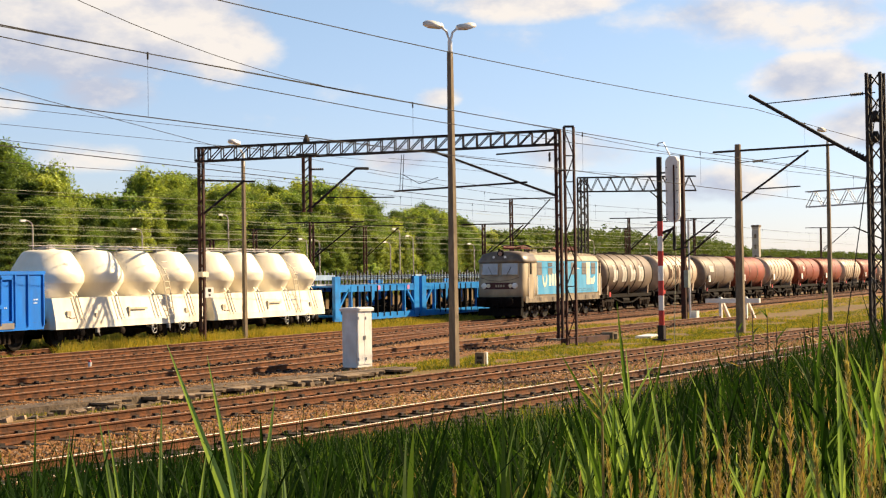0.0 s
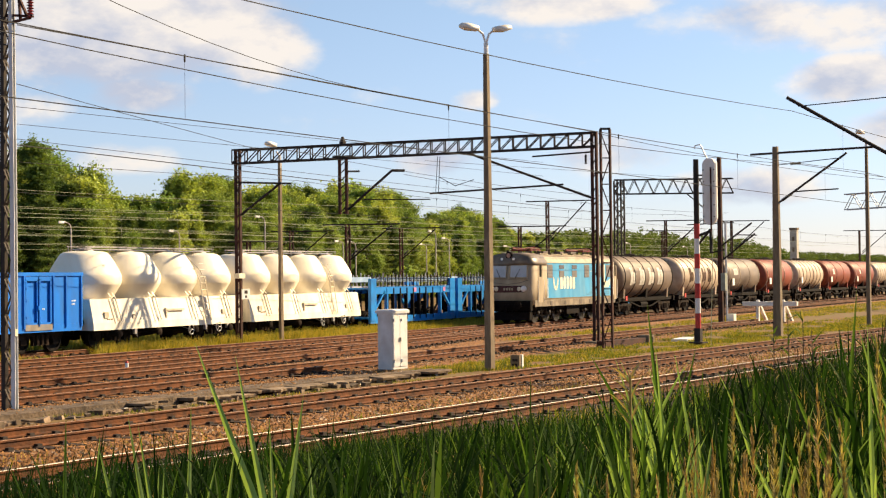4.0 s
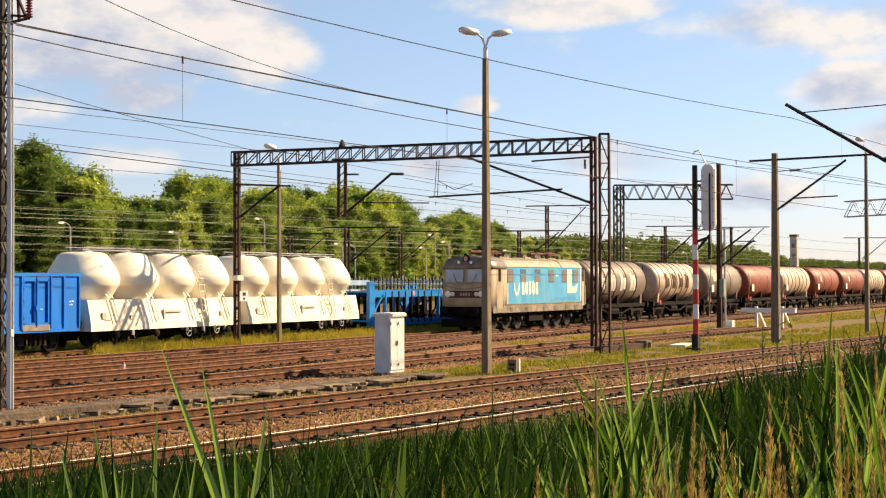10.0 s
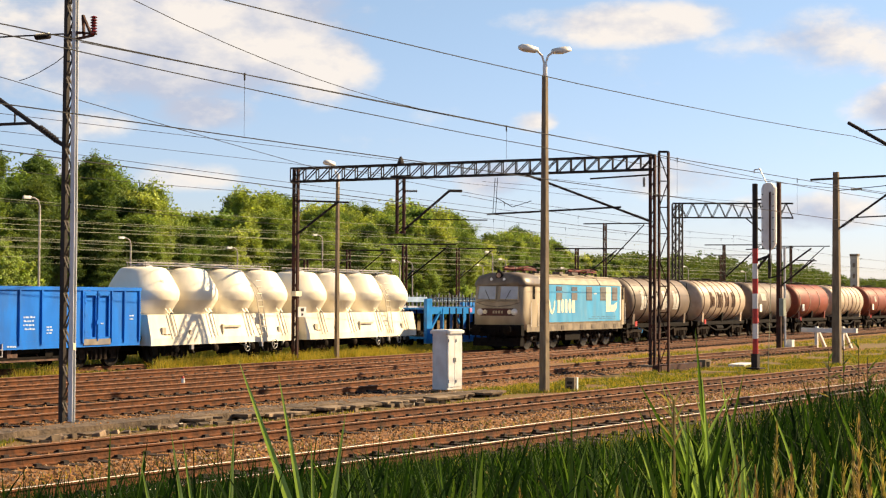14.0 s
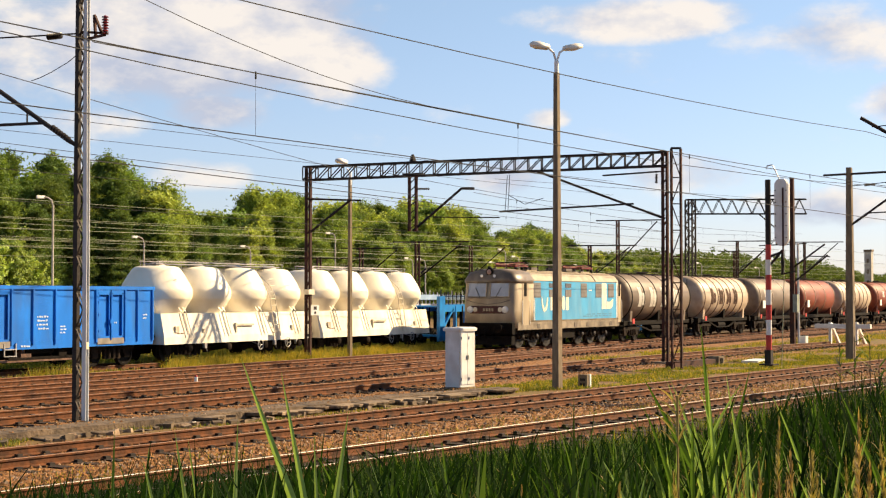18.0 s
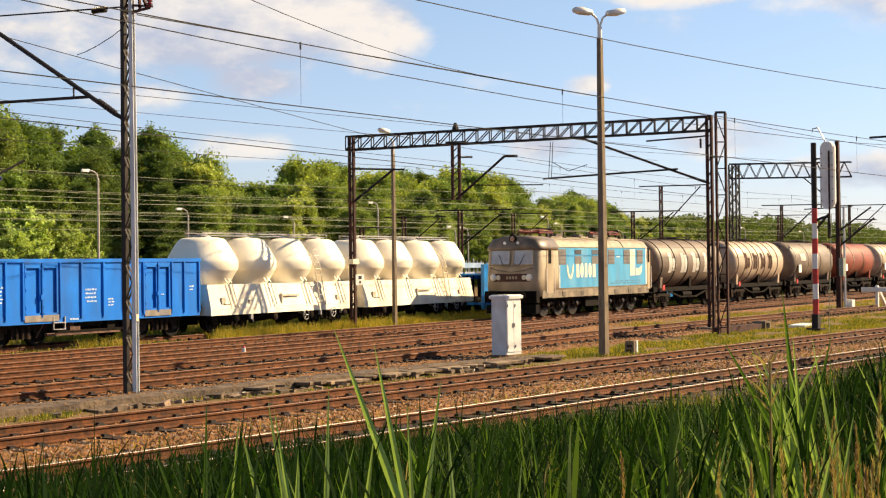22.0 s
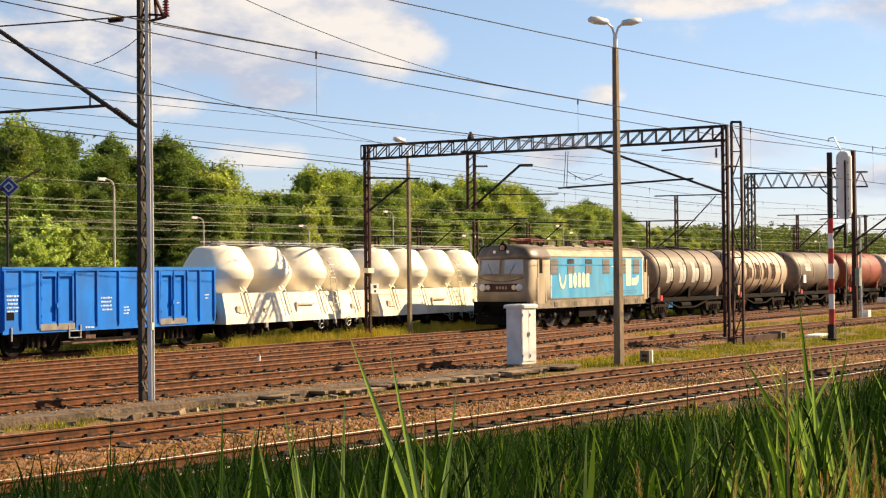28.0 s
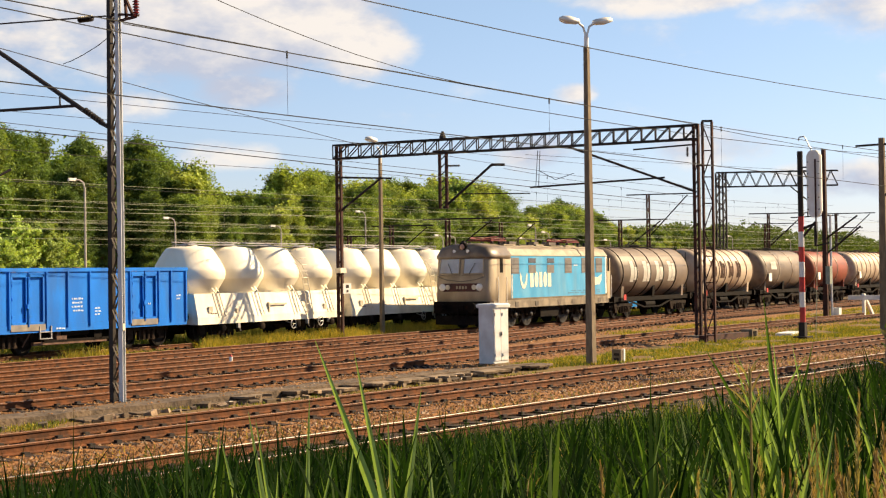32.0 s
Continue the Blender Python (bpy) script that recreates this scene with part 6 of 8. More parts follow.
    for x in (2.6, 7.6, 9.3):
        bm = bmesh.new()
        add_box(bm, x, -1.46, 0.52, x + 0.16, -1.36, 0.72)
        add_rod(bm, (x + 0.08, -1.4, 0.72), (x + 0.3, -1.36, 0.4), 0.025, n=6)
        part("valve", bm, M["steel_grey"], w)
    bars(w, "lettering", 0.9, 1.3, -1.4, 1.02, 1.22, M["under_rust"], 2, 2)
    bars(w, "lettering", 4.2, 4.9, -1.4, 1.0, 1.14, M["under_rust"], 1, 4)
    for x, d in ((0.12, -1), (L - 0.12, 1)):
        add_buffers(w, x, d)
    add_bogie(w, 1.75)
    add_bogie(w, L - 1.75)
    return w


def build_car_carrier(m, length=10.6):
    """Two-level car carrier: blue side girders with posts and braces, two decks, railings."""
    w = thing("car_carrier_wagon", m, "bright blue two-level car carrier wagon, empty", "wagon", "car carrier wagons")
    L = length
    bm = bmesh.new()
    add_box(bm, 0, -1.35, 0.5, L, 1.35, 0.6)
    part("lower_deck", bm, M["blue_car"], w)
    bm = bmesh.new()
    add_box(bm, 0.4, -1.3, 2.04, L - 0.4, 1.3, 2.12)
    part("upper_deck", bm, M["blue_car"], w)
    for s in (-1, 1):
        bm = bmesh.new()
        add_box(bm, 0, s * 1.42 - 0.06, 0.26, L, s * 1.42 + 0.06, 0.6)
        add_box(bm, 0.3, s * 1.42 - 0.06, 1.79, L - 0.3, s * 1.42 + 0.06, 2.17)
        part("side_girder", bm, M["blue_car"], w)
        for x, q in ((0.35, 0.3), (1.95, 0.06), (2.7, 0.04), (3.5, 0.05), (4.3, 0.04), (5.1, 0.05), (5.9, 0.04), (6.7, 0.05), (7.6, 0.04), (8.65, 0.06), (L - 0.35, 0.34)):
            bm = bmesh.new()
            add_box(bm, x - q, s * 1.42 - 0.09, 0.4, x + q, s * 1.42 + 0.09, 2.1 if q < 0.15 else 2.6)
            part("post", bm, M["blue_car"] if q > 0.055 else M["under"], w)
        for x, x2 in ((0.5, 1.7), (L - 0.5, L - 1.7)):
            bm = bmesh.new()
            add_bar(bm, (x2, s * 1.42, 1.95), (x, s * 1.42, 0.9), 0.12)
            part("brace", bm, M["blue_car"], w)
        bm = bmesh.new()
        n = 22
        for i in range(n + 1):
            x = 0.4 + i * (L - 0.8) / n
            add_box(bm, x - 0.025, s * 1.4 - 0.02, 2.1, x + 0.025, s * 1.4 + 0.02, 2.82 + 0.12 * (i % 3 == 0))
        for z in (2.45, 2.66):
            add_box(bm, 0.3, s * 1.4 - 0.02, z, L - 0.3, s * 1.4 + 0.02, z + 0.035)
        part("railing", bm, M["steel_grey" if s > 0 else "under"], w, "thin upper railing")
        for i in range(4):
            bm = bmesh.new()
            add_box(bm, 0.5 + i * (L - 1.0) / 4, s * 1.3 - 0.015, 2.42, 0.42 + (i + 1) * (L - 1.0) / 4, s * 1.3 + 0.015, 2.7)
            part("guard_sheet", bm, M["guard_pale"], w, "pale grey guard sheet along the upper deck")
        for i in range(7):
            x = 0.7 + i * 1.35
            bm = bmesh.new()
            add_box(bm, x, s * 0.9 - 0.22, 2.12, x + 1.1, s * 0.9 + 0.22, 2.2)
            part("wheel_track", bm, M["steel_grey"], w, "pale wheel track plate")
        for k, x in enumerate((2.2, 4.4, 6.4, 8.6)):
            bm = bmesh.new()
            add_box(bm, x, s * 1.1 - 0.2, 0.6, x + 0.7, s * 1.1 + 0.2, 0.78)
            add_rod(bm, (x + 0.1, s * 1.1, 0.76), (x + 0.5, s * 1.1, 1.1), 0.04)
            part("wheel_chock", bm, M["under_rust" if k % 2 else "under"], w, "folded rusty wheel chock")
    for x in (5.05, 9.0):
        bm = bmesh.new()
        add_box(bm, x, -1.49, 1.86, x + (0.42 if x < 6 else 0.3), -1.481, 2.1)
        part("sign_plate", bm, M["sign_pink"], w, "faded pink sign plate")
    bm = bmesh.new()
    add_box(bm, 3.4, -1.3, 0.12, 3.9, -1.1, 0.5)
    add_box(bm, 6.4, -1.3, 0.12, 7.3, -1.1, 0.5)
    part("brake_gear", bm, M["under"], w)
    add_buffers(w, 0, -1)
    add_buffers(w, L, 1)
    add_bogie(w, 1.6, 0.4, 1.5)
    add_bogie(w, L - 1.6, 0.4, 1.5)
    return w


def add_tank_letters(parent, shapes, r, zc, mat, name="marking"):
    """Plain painted shapes laid on the barrel's near side: (x0, x1, angle0, angle1) in metres and degrees from the side's level."""
    for x0, x1, a0, a1 in shapes:
        bm = bmesh.new()
        q = []
        n = 6
        for i in range(n + 1):
            a = radians(a0 + (a1 - a0) * i / n)
            q.append([Vector((x, -(r + 0.006) * math.cos(a), zc + (r + 0.006) * math.sin(a))) for x in (x0, x1)])
        rows = [[bm.verts.new(p) for p in r_] for r_ in q]
        for a, b in zip(rows, rows[1:]):
            bm.faces.new((a[0], a[1], b[1], b[0]))
        bmesh.ops.solidify(bm, geom=bm.faces[:], thickness=0.004)
        part(name, bm, mat, parent)


def build_tank_wagon(m, length, mat, band, label, letters=None, plate=False, ribs=6):
    """Tank wagon: domed barrel with hoops, walkway and dome, saddles, underframe, bogies and buffers."""
    w = thing("tank_wagon", m, label, "wagon", "tank wagons of the moving train")
    L, r, zc = length, 1.42, 2.52
    bm = bmesh.new()
    turn = pose(0, 0, zc, 0, 90, 0)
    prof = [(0.05, 0.28), (0.6, 0.32), (1.05, 0.42), (1.3, 0.58), (r, 0.85), (r, L * 0.35), (r, L * 0.65), (r, L - 0.85), (1.3, L - 0.58), (1.05, L - 0.42), (0.6, L - 0.32), (0.05, L - 0.28)]
    add_turned(bm, prof, 32, turn)
    barrel = part("barrel", bm, mat, w, "", True)
    for i in range(ribs):
        x = 0.95 + i * (L - 1.9) / (ribs - 1)
        bm = bmesh.new()
        add_turned(bm, [(r, x - 0.035), (r + 0.03, x - 0.035), (r + 0.03, x + 0.035), (r, x + 0.035)], 32, turn, False)
        part("hoop", bm, band, barrel)
    bm = bmesh.new()
    add_turned(bm, [(0.32, 0), (0.32, 0.12), (0.2, 0.16)], 14, pose(L / 2, 0, zc + r - 0.02))
    add_box(bm, L / 2 - 2.2, -0.3, zc + r + 0.02, L / 2 + 2.2, 0.3, zc + r + 0.06)
    for s in (-1, 1):
        add_rod(bm, (L / 2 - 2.2, s * 0.4, zc + r + 0.14), (L / 2 + 2.2, s * 0.4, zc + r + 0.14), 0.018)
        add_rod(bm, (0.9, s * 0.5, zc + r - 0.02), (L - 0.9, s * 0.5, zc + r - 0.02), 0.03)
    part("walkway", bm, M["under"], w, "dark walkway and filling dome")
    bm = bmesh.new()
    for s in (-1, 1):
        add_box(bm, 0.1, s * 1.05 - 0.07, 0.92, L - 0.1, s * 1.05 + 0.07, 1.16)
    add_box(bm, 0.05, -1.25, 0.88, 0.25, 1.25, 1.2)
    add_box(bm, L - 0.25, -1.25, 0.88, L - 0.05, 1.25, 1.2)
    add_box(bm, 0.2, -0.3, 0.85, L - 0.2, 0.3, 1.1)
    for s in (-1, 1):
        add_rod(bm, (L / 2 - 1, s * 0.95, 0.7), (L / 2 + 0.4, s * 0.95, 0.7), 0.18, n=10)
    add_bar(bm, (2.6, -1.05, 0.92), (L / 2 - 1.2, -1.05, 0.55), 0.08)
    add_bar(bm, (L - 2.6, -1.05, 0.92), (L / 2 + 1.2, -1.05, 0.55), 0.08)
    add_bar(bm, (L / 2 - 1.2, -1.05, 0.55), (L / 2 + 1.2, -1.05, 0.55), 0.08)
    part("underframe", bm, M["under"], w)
    for x in (1.35, L / 2, L - 1.35):
        bm = bmesh.new()
        pts = [(-1.15, 1.1), (1.15, 1.1), (1.2, 1.75), (0.8, 1.35), (0, 1.18), (-0.8, 1.35), (-1.2, 1.75)]
        add_loft(bm, [[Vector((xx, a, z)) for a, z in pts] for xx in (x - 0.16, x + 0.16)])
        part("saddle", bm, mat if x != L / 2 else M["under"], w)
    bm = bmesh.new()
    for o in (-0.2, 0.2):
        add_rod(bm, (0.42 + 0.0, o - 0.2, 1.1), (0.3, o - 0.2, zc + 1.2), 0.02)
    for i in range(8):
        add_rod(bm, (0.3, -0.4, 1.3 + i * 0.3), (0.3, 0.0, 1.3 + i * 0.3), 0.015)
    part("ladder", bm, M["under"], w)
    if letters:
        add_tank_letters(w, letters, r, zc, M["under_rust"] if mat == M["tank_pale"] else M["letter_white"])
    if plate:
        bm = bmesh.new()
        add_box(bm, 1.3, -1.5, 1.75, 1.85, -1.44, 2.3)
        part("notice_plate", bm, M["letter_white"], w, "white data plate")
    bm = bmesh.new()
    add_box(bm, 1.2, -1.34, 1.0, 1.5, -1.3, 1.3)
    part("hazard_plate", bm, M["red_paint"], w, "red hazard plate")
    add_buffers(w, 0.08, -1)
    add_buffers(w, L - 0.08, 1)
    add_bogie(w, 1.75)
    add_bogie(w, L - 1.75)
    return w


def build_loco(m):
    """Six-axle electric locomotive with rounded cabs, grey body and light blue side panel; its front looks towards -x."""
    w = thing("electric_locomotive", m, "weathered grey electric locomotive with a light blue side panel", "locomotive")
    L, hy, zs, zg, zr = 14.2, 1.46, 1.02, 3.42, 3.86

    nose = pose(0.42, 0, 0)

    def outline(x, inset, top, roof_in):
        """One cross-section of the body, narrowed by inset, with its eaves at top."""
        y = hy - inset
        return [Vector((x, a, z)) for a, z in ((-y, zs), (-y, 1.9), (-y, zg - 0.12), (-y + 0.06, zg), (-y + 0.3 + roof_in, zg + (top - zg) * 0.7), (-0.55, top),
                                               (0.55, top), (y - 0.3 - roof_in, zg + (top - zg) * 0.7), (y - 0.06, zg), (y, zg - 0.12), (y, 1.9), (y, zs))]

    secs = []
    for x, inset, top in ((0.42, 0.24, 3.5), (0.48, 0.14, 3.62), (0.6, 0.05, 3.74), (0.8, 0.01, 3.82), (1.0, 0, 3.86), (L - 0.9, 0, 3.86), (L - 0.5, 0.03, 3.82), (L - 0.2, 0.14, 3.74), (L - 0.02, 0.4, 3.5)):
        s = outline(x, inset, top, 0)
        for v in s:
            if x < 1.1 and v.z > 2.35:
                v.x += (v.z - 2.35) * 0.16 * (1 if x < 0.7 else 0.4)
        secs.append(s)
    bm = bmesh.new()
    add_loft(bm, secs)
    body = part("body", bm, M["loco_grey"], w, "dusty grey steel body", True)
    bm = bmesh.new()
    secs = []
    for x, inset, top in ((0.36, 0.26, 3.66), (0.44, 0.12, 3.84), (0.66, 0.0, 3.95), (1.2, -0.03, 3.98), (2.5, -0.03, 3.98)):
        y = hy - inset
        secs.append([Vector((x + 0.16 * (z - 2.35) * (1 if x < 0.6 else 0.4), a, z)) for a, z in
                     ((-y, zg - 0.16), (-y - 0.02, zg - 0.02), (-y + 0.26, zg + (top - zg) * 0.72), (-0.55, top), (0.55, top), (y - 0.26, zg + (top - zg) * 0.72), (y + 0.02, zg - 0.02), (y, zg - 0.16))])
    add_loft(bm, secs)
    part("cab_roof", bm, M["loco_cab"], w, "sooty dark rounded cab roof", True)
    bm = bmesh.new()
    pts = [(-hy - 0.02, zg - 0.02), (-hy + 0.24, zg + 0.32), (-0.6, zr + 0.05), (0.6, zr + 0.05), (hy - 0.24, zg + 0.32), (hy + 0.02, zg - 0.02)]
    add_loft(bm, [[Vector((x, a, z)) for a, z in pts] for x in (2.55, 6, 10.4, L - 0.5)])
    part("roof", bm, M["loco_roof"], w, "pale dusty roof")
    for x in (2.58, 10.43):
        bm = bmesh.new()
        add_loft(bm, [[Vector((x + d, a * 1.01, z + 0.02)) for a, z in pts] for d in (-0.06, 0.06)])
        part("roof_seam", bm, M["loco_dark"], w)
    for k in range(5):
        bm = bmesh.new()
        x = 3.3 + k * 1.7
        add_box(bm, x, -0.75, zr + 0.04, x + (1.2, 1.5, 0.9, 1.3, 1.1)[k], 0.75, zr + (0.1, 0.07, 0.12, 0.08, 0.1)[k])
        part("roof_hatch", bm, M["loco_roof"], w)
    # side panel, sill and cab doors
    for s in (-1, 1):
        bm = bmesh.new()
        add_box(bm, 2.64, s * hy - 0.004, 1.38, 13.4, s * hy + 0.008, 3.37)
        part("blue_panel", bm, M["loco_blue"], w, "light blue side panel")
        bm = bmesh.new()
        add_box(bm, 0.85, s * hy - 0.01, 0.92, L - 0.4, s * hy + 0.02, 1.3)
        part("sill", bm, M["loco_sill"], w, "grimy grey sill")
        bm = bmesh.new()
        add_box(bm, 2.66, s * hy + s * 0.006 - 0.003, 1.38, 2.79, s * hy + s * 0.012 + 0.003, 2.5)
        part("white_edge", bm, M["letter_white"], w)
        bm = bmesh.new()
        add_box(bm, 13.42, s * hy - 0.003, 1.42, 13.55, s * hy + 0.01, 3.36)
        part("white_edge", bm, M["letter_white"], w)
        for x in (2.66, 8.47, 10.45, 12.2):
            bm = bmesh.new()
            add_box(bm, x, s * hy, 2.54, x + 0.78, s * (hy + 0.02), 3.3)
            win = part("side_window", bm, M["window_sheet"], w, "grey-brown covered side window with slats")
            bm = bmesh.new()
            for i in range(4):
                add_box(bm, x, s * (hy + 0.02), 2.6 + i * 0.18, x + 0.78, s * (hy + 0.028), 2.615 + i * 0.18)
            part("grille", bm, M["loco_dark"], win)
        for x in (4.45, 6.46):
            for z0, z1 in ((2.56, 2.95), (3.05, 3.28)):
                bm = bmesh.new()
                add_box(bm, x, s * hy, z0, x + 0.75, s * (hy + 0.02), z1)
                part("side_window", bm, M["window_sheet" if z0 < 3 else "glass_dark"], w, "two-part side window")
        for x in (1.33, 13.62):
            bm = bmesh.new()
            add_box(bm, x, s * hy, 1.15, x + (0.72 if x < 2 else 0.42), s * (hy + 0.015), 3.3)
            door = part("cab_door", bm, M["loco_grey"], w, "grey cab door with window")
            # near-black panel takes the place of a recessed, shaded pane
            bm = bmesh.new()
            add_box(bm, x + (0.17 if x < 2 else 0.06), s * (hy + 0.014), 2.6, x + (0.47 if x < 2 else 0.3), s * (hy + 0.024), 3.32)
            part("door_window", bm, M["under"], door, "near-black door window")
            for dx in ((-0.06, 0.78) if x < 2 else (0.46,)):
                bm = bmesh.new()
                add_rod(bm, (x + dx, s * (hy + 0.05), 1.2), (x + dx, s * (hy + 0.05), 2.4), 0.018)
                part("grab_rail", bm, M["letter_white"], door)
            bm = bmesh.new()
            for z in (0.42, 0.66, 0.9):
                add_box(bm, x + 0.1, s * (hy - 0.1), z, x + 0.6, s * (hy + 0.06), z + 0.03)
            part("step", bm, M["under"], w)
    # painted emblem: a round flame mark and five blocks instead of a name
    for k in (-1, 1):
        bm = bmesh.new()
        pts = [(3.92, 1.8), (3.92 + k * 0.16, 1.87), (3.92 + k * 0.3, 2.05), (3.92 + k * 0.38, 2.31), (3.92 + k * 0.36, 2.59), (3.92 + k * 0.24, 2.41), (3.92 + k * 0.2, 2.17), (3.92 + k * 0.06, 2.01)]
        add_loft(bm, [[Vector((x, y, z)) for x, z in pts] for y in (-hy - 0.016, -hy - 0.006)])
        part("emblem", bm, M["letter_cream"], w, "half of a cream flame emblem")
    for i in range(5):
        bm = bmesh.new()
        cx, hw = 4.78 + i * 0.48, (0.17, 0.2, 0.15, 0.2, 0.18)[i]
        if i in (1, 3):
            ring = [(cx + hw * math.cos(q), 2.24 + 0.38 * math.sin(q)) for q in (k * math.pi / 8 for k in range(16))]
        else:
            ring = [(cx - hw, 1.88), (cx + hw, 1.88), (cx + hw * 0.9, 2.6), (cx - hw * 0.9, 2.6)]
        add_loft(bm, [[Vector((x, y, z)) for x, z in ring] for y in (-hy - 0.014, -hy - 0.006)])
        part("emblem_block", bm, M["letter_cream"], w)
    # fouled lower edge of the panel and ventilation slots in the sill
    bars(w, "scuff", 8.6, 12.6, -hy - 0.006, 1.5, 1.72, M["loco_grime"], 2, 5)
    for x in (3.0, 5.1, 7.6, 9.2, 11.0, 12.4):
        bm = bmesh.new()
        add_box(bm, x, -hy - 0.03, 0.98, x + 0.34, -hy - 0.018, 1.2)
        part("sill_cover", bm, M["loco_dark"], w, "small dark cover plate in the sill")
    bm = bmesh.new()
    add_box(bm, 11.3, -hy - 0.014, 1.9, 11.95, -hy - 0.006, 3.32)
    add_loft(bm, [[Vector((x, y, z)) for x, z in ((12.05, 1.9), (12.6, 1.92), (12.85, 2.1), (12.92, 2.45), (12.75, 2.4), (12.45, 2.28), (12.05, 2.3))] for y in (-hy - 0.014, -hy - 0.006)])
    part("emblem", bm, M["letter_cream"], w, "large cream block emblem")
    bars(w, "lettering", 9.5, 9.95, -hy - 0.006, 2.9, 3.02, M["letter_white"], 1, 3)
    # front: windows, lamp band, lamps, buffer beam, plough
    for s in (-1, 1):
        bm = bmesh.new()
        q = [Vector((0.16 * (z - 2.35) - 0.016, a, z)) for a, z in ((s * 0.11, 2.57), (s * 1.17, 2.57), (s * 1.13, 3.28), (s * 0.11, 3.32))]
        q2 = [v + Vector((0.05, 0, 0)) for v in q]
        add_loft(bm, [q, q2])
        win = part("windscreen", bm, M["windscreen"], w, "windscreen pane, its pale grey painted for the sky's reflection", m=nose)
        bm = bmesh.new()
        for a, b in zip(q, q[1:] + q[:1]):
            add_rod(bm, a, b, 0.032)
        part("window_frame", bm, M["loco_grey"], win)
        bm = bmesh.new()
        add_rod(bm, (-0.02, s * 0.45, 2.55), (0.05, s * 0.72, 3.05), 0.014)
        part("wiper", bm, M["loco_dark"], win)
        bm = bmesh.new()
        add_turned(bm, [(0.16, 0), (0.17, 0.12), (0.13, 0.15), (0.03, 0.16)], 16, pose(0.06, s * 0.98, 1.94, 0, -90, 0))
        part("headlamp", bm, M["letter_white"], w, "round pale headlamp", True, nose)
        bm = bmesh.new()
        add_turned(bm, [(0.12, 0), (0.12, 0.08), (0.03, 0.1)], 14, pose(0.03, s * 0.70, 1.94, 0, -90, 0))
        part("tail_lamp", bm, M["letter_cream"], w, "unlit pale lamp beside the headlamp", m=nose)
        bm = bmesh.new()
        add_rod(bm, (-0.01, s * 0.02, 2.2), (0.0, s * 0.75, 2.28), 0.018)
        add_rod(bm, (0.0, s * 0.75, 2.28), (0.05, s * 1.22, 2.42), 0.018)
        part("trim_strip", bm, M["loco_cab"], w, m=nose)
        bm = bmesh.new()
        add_rod(bm, (-0.03, s * 0.05, 2.48), (-0.01, s * 1.22, 2.48), 0.02)
        part("trim_strip", bm, M["loco_grey"], w, m=nose)
        bm = bmesh.new()
        add_turned(bm, [(0.05, 0), (0.03, 0.1), (0.035, 0.28), (0.08, 0.34)], 10, pose(0.36, s * 0.36, 3.62, 0, -90, 0))
        part("horn", bm, M["letter_white"], w, "pale horn", m=nose)
        add_rodset = bmesh.new()
        add_rod(add_rodset, (-0.02, s * 0.35, 1.15), (-0.02, s * 1.1, 1.15), 0.02)
        part("grab_rail", add_rodset, M["loco_dark"], w, m=nose)
    bm = bmesh.new()
    add_turned(bm, [(0.2, 0), (0.22, 0.2), (0.19, 0.26), (0.03, 0.28)], 18, pose(0.42, 0.0, 3.82, 0, -90, 0))
    lamp = part("headlamp", bm, M["under"], w, "central roof headlamp in a dark housing", True, nose)
    bm = bmesh.new()
    add_turned(bm, [(0.13, 0), (0.13, 0.01), (0.02, 0.03)], 14, pose(0.14, 0.0, 3.82, 0, -90, 0))
    part("lens", bm, M["lens_brown"], lamp, "pale dusty lens")
    bm = bmesh.new()
    add_loft(bm, [[Vector((x, a, z)) for a, z in ((-1.02, 1.78), (-0.95, 1.74), (0.95, 1.74), (1.02, 1.78), (1.02, 2.08), (0.95, 2.12), (-0.95, 2.12), (-1.02, 2.08))] for x in (-0.02, 0.14)])
    part("lamp_band", bm, M["band_maroon"], w, "dark red band between the headlamps", m=nose)
    for i in range(4):
        bm = bmesh.new()
        add_box(bm, -0.032, -0.32 + i * 0.16, 1.86, -0.018, -0.22 + i * 0.16, 2.0)
        part("number_bar", bm, M["loco_grey"], w, m=nose)
    bm = bmesh.new()
    add_box(bm, -0.12, -1.42, 0.72, 0.2, 1.42, 1.28)
    add_box(bm, -0.2, -0.2, 0.85, -0.1, 0.2, 1.1)
    part("buffer_beam", bm, M["under"], w, m=nose)
    bm = bmesh.new()
    add_loft(bm, [[Vector(p) for p in ((-0.1, -1.35, 0.2), (-0.05, -1.35, 0.62), (0.3, -1.35, 0.62), (0.3, -1.35, 0.2))],
                  [Vector(p) for p in ((-0.35, 0, 0.2), (-0.15, 0, 0.62), (0.3, 0, 0.62), (0.3, 0, 0.2))],
                  [Vector(p) for p in ((-0.1, 1.35, 0.2), (-0.05, 1.35, 0.62), (0.3, 1.35, 0.62), (0.3, 1.35, 0.2))]])
    part("snow_plough", bm, M["under"], w, m=nose)
    bm = bmesh.new()
    add_rod(bm, (-0.3, 0, 0.95), (-0.3, 0, 0.5), 0.05)
    add_rod(bm, (-0.1, 0.4, 0.9), (-0.25, 0.35, 0.45), 0.03)
    add_rod(bm, (-0.1, -0.4, 0.9), (-0.25, -0.35, 0.45), 0.03)
    part("coupling", bm, M["under"], w, m=nose)
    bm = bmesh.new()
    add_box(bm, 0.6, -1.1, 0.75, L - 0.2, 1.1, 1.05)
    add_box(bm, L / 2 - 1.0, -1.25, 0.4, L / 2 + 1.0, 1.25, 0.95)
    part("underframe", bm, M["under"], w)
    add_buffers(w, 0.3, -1)
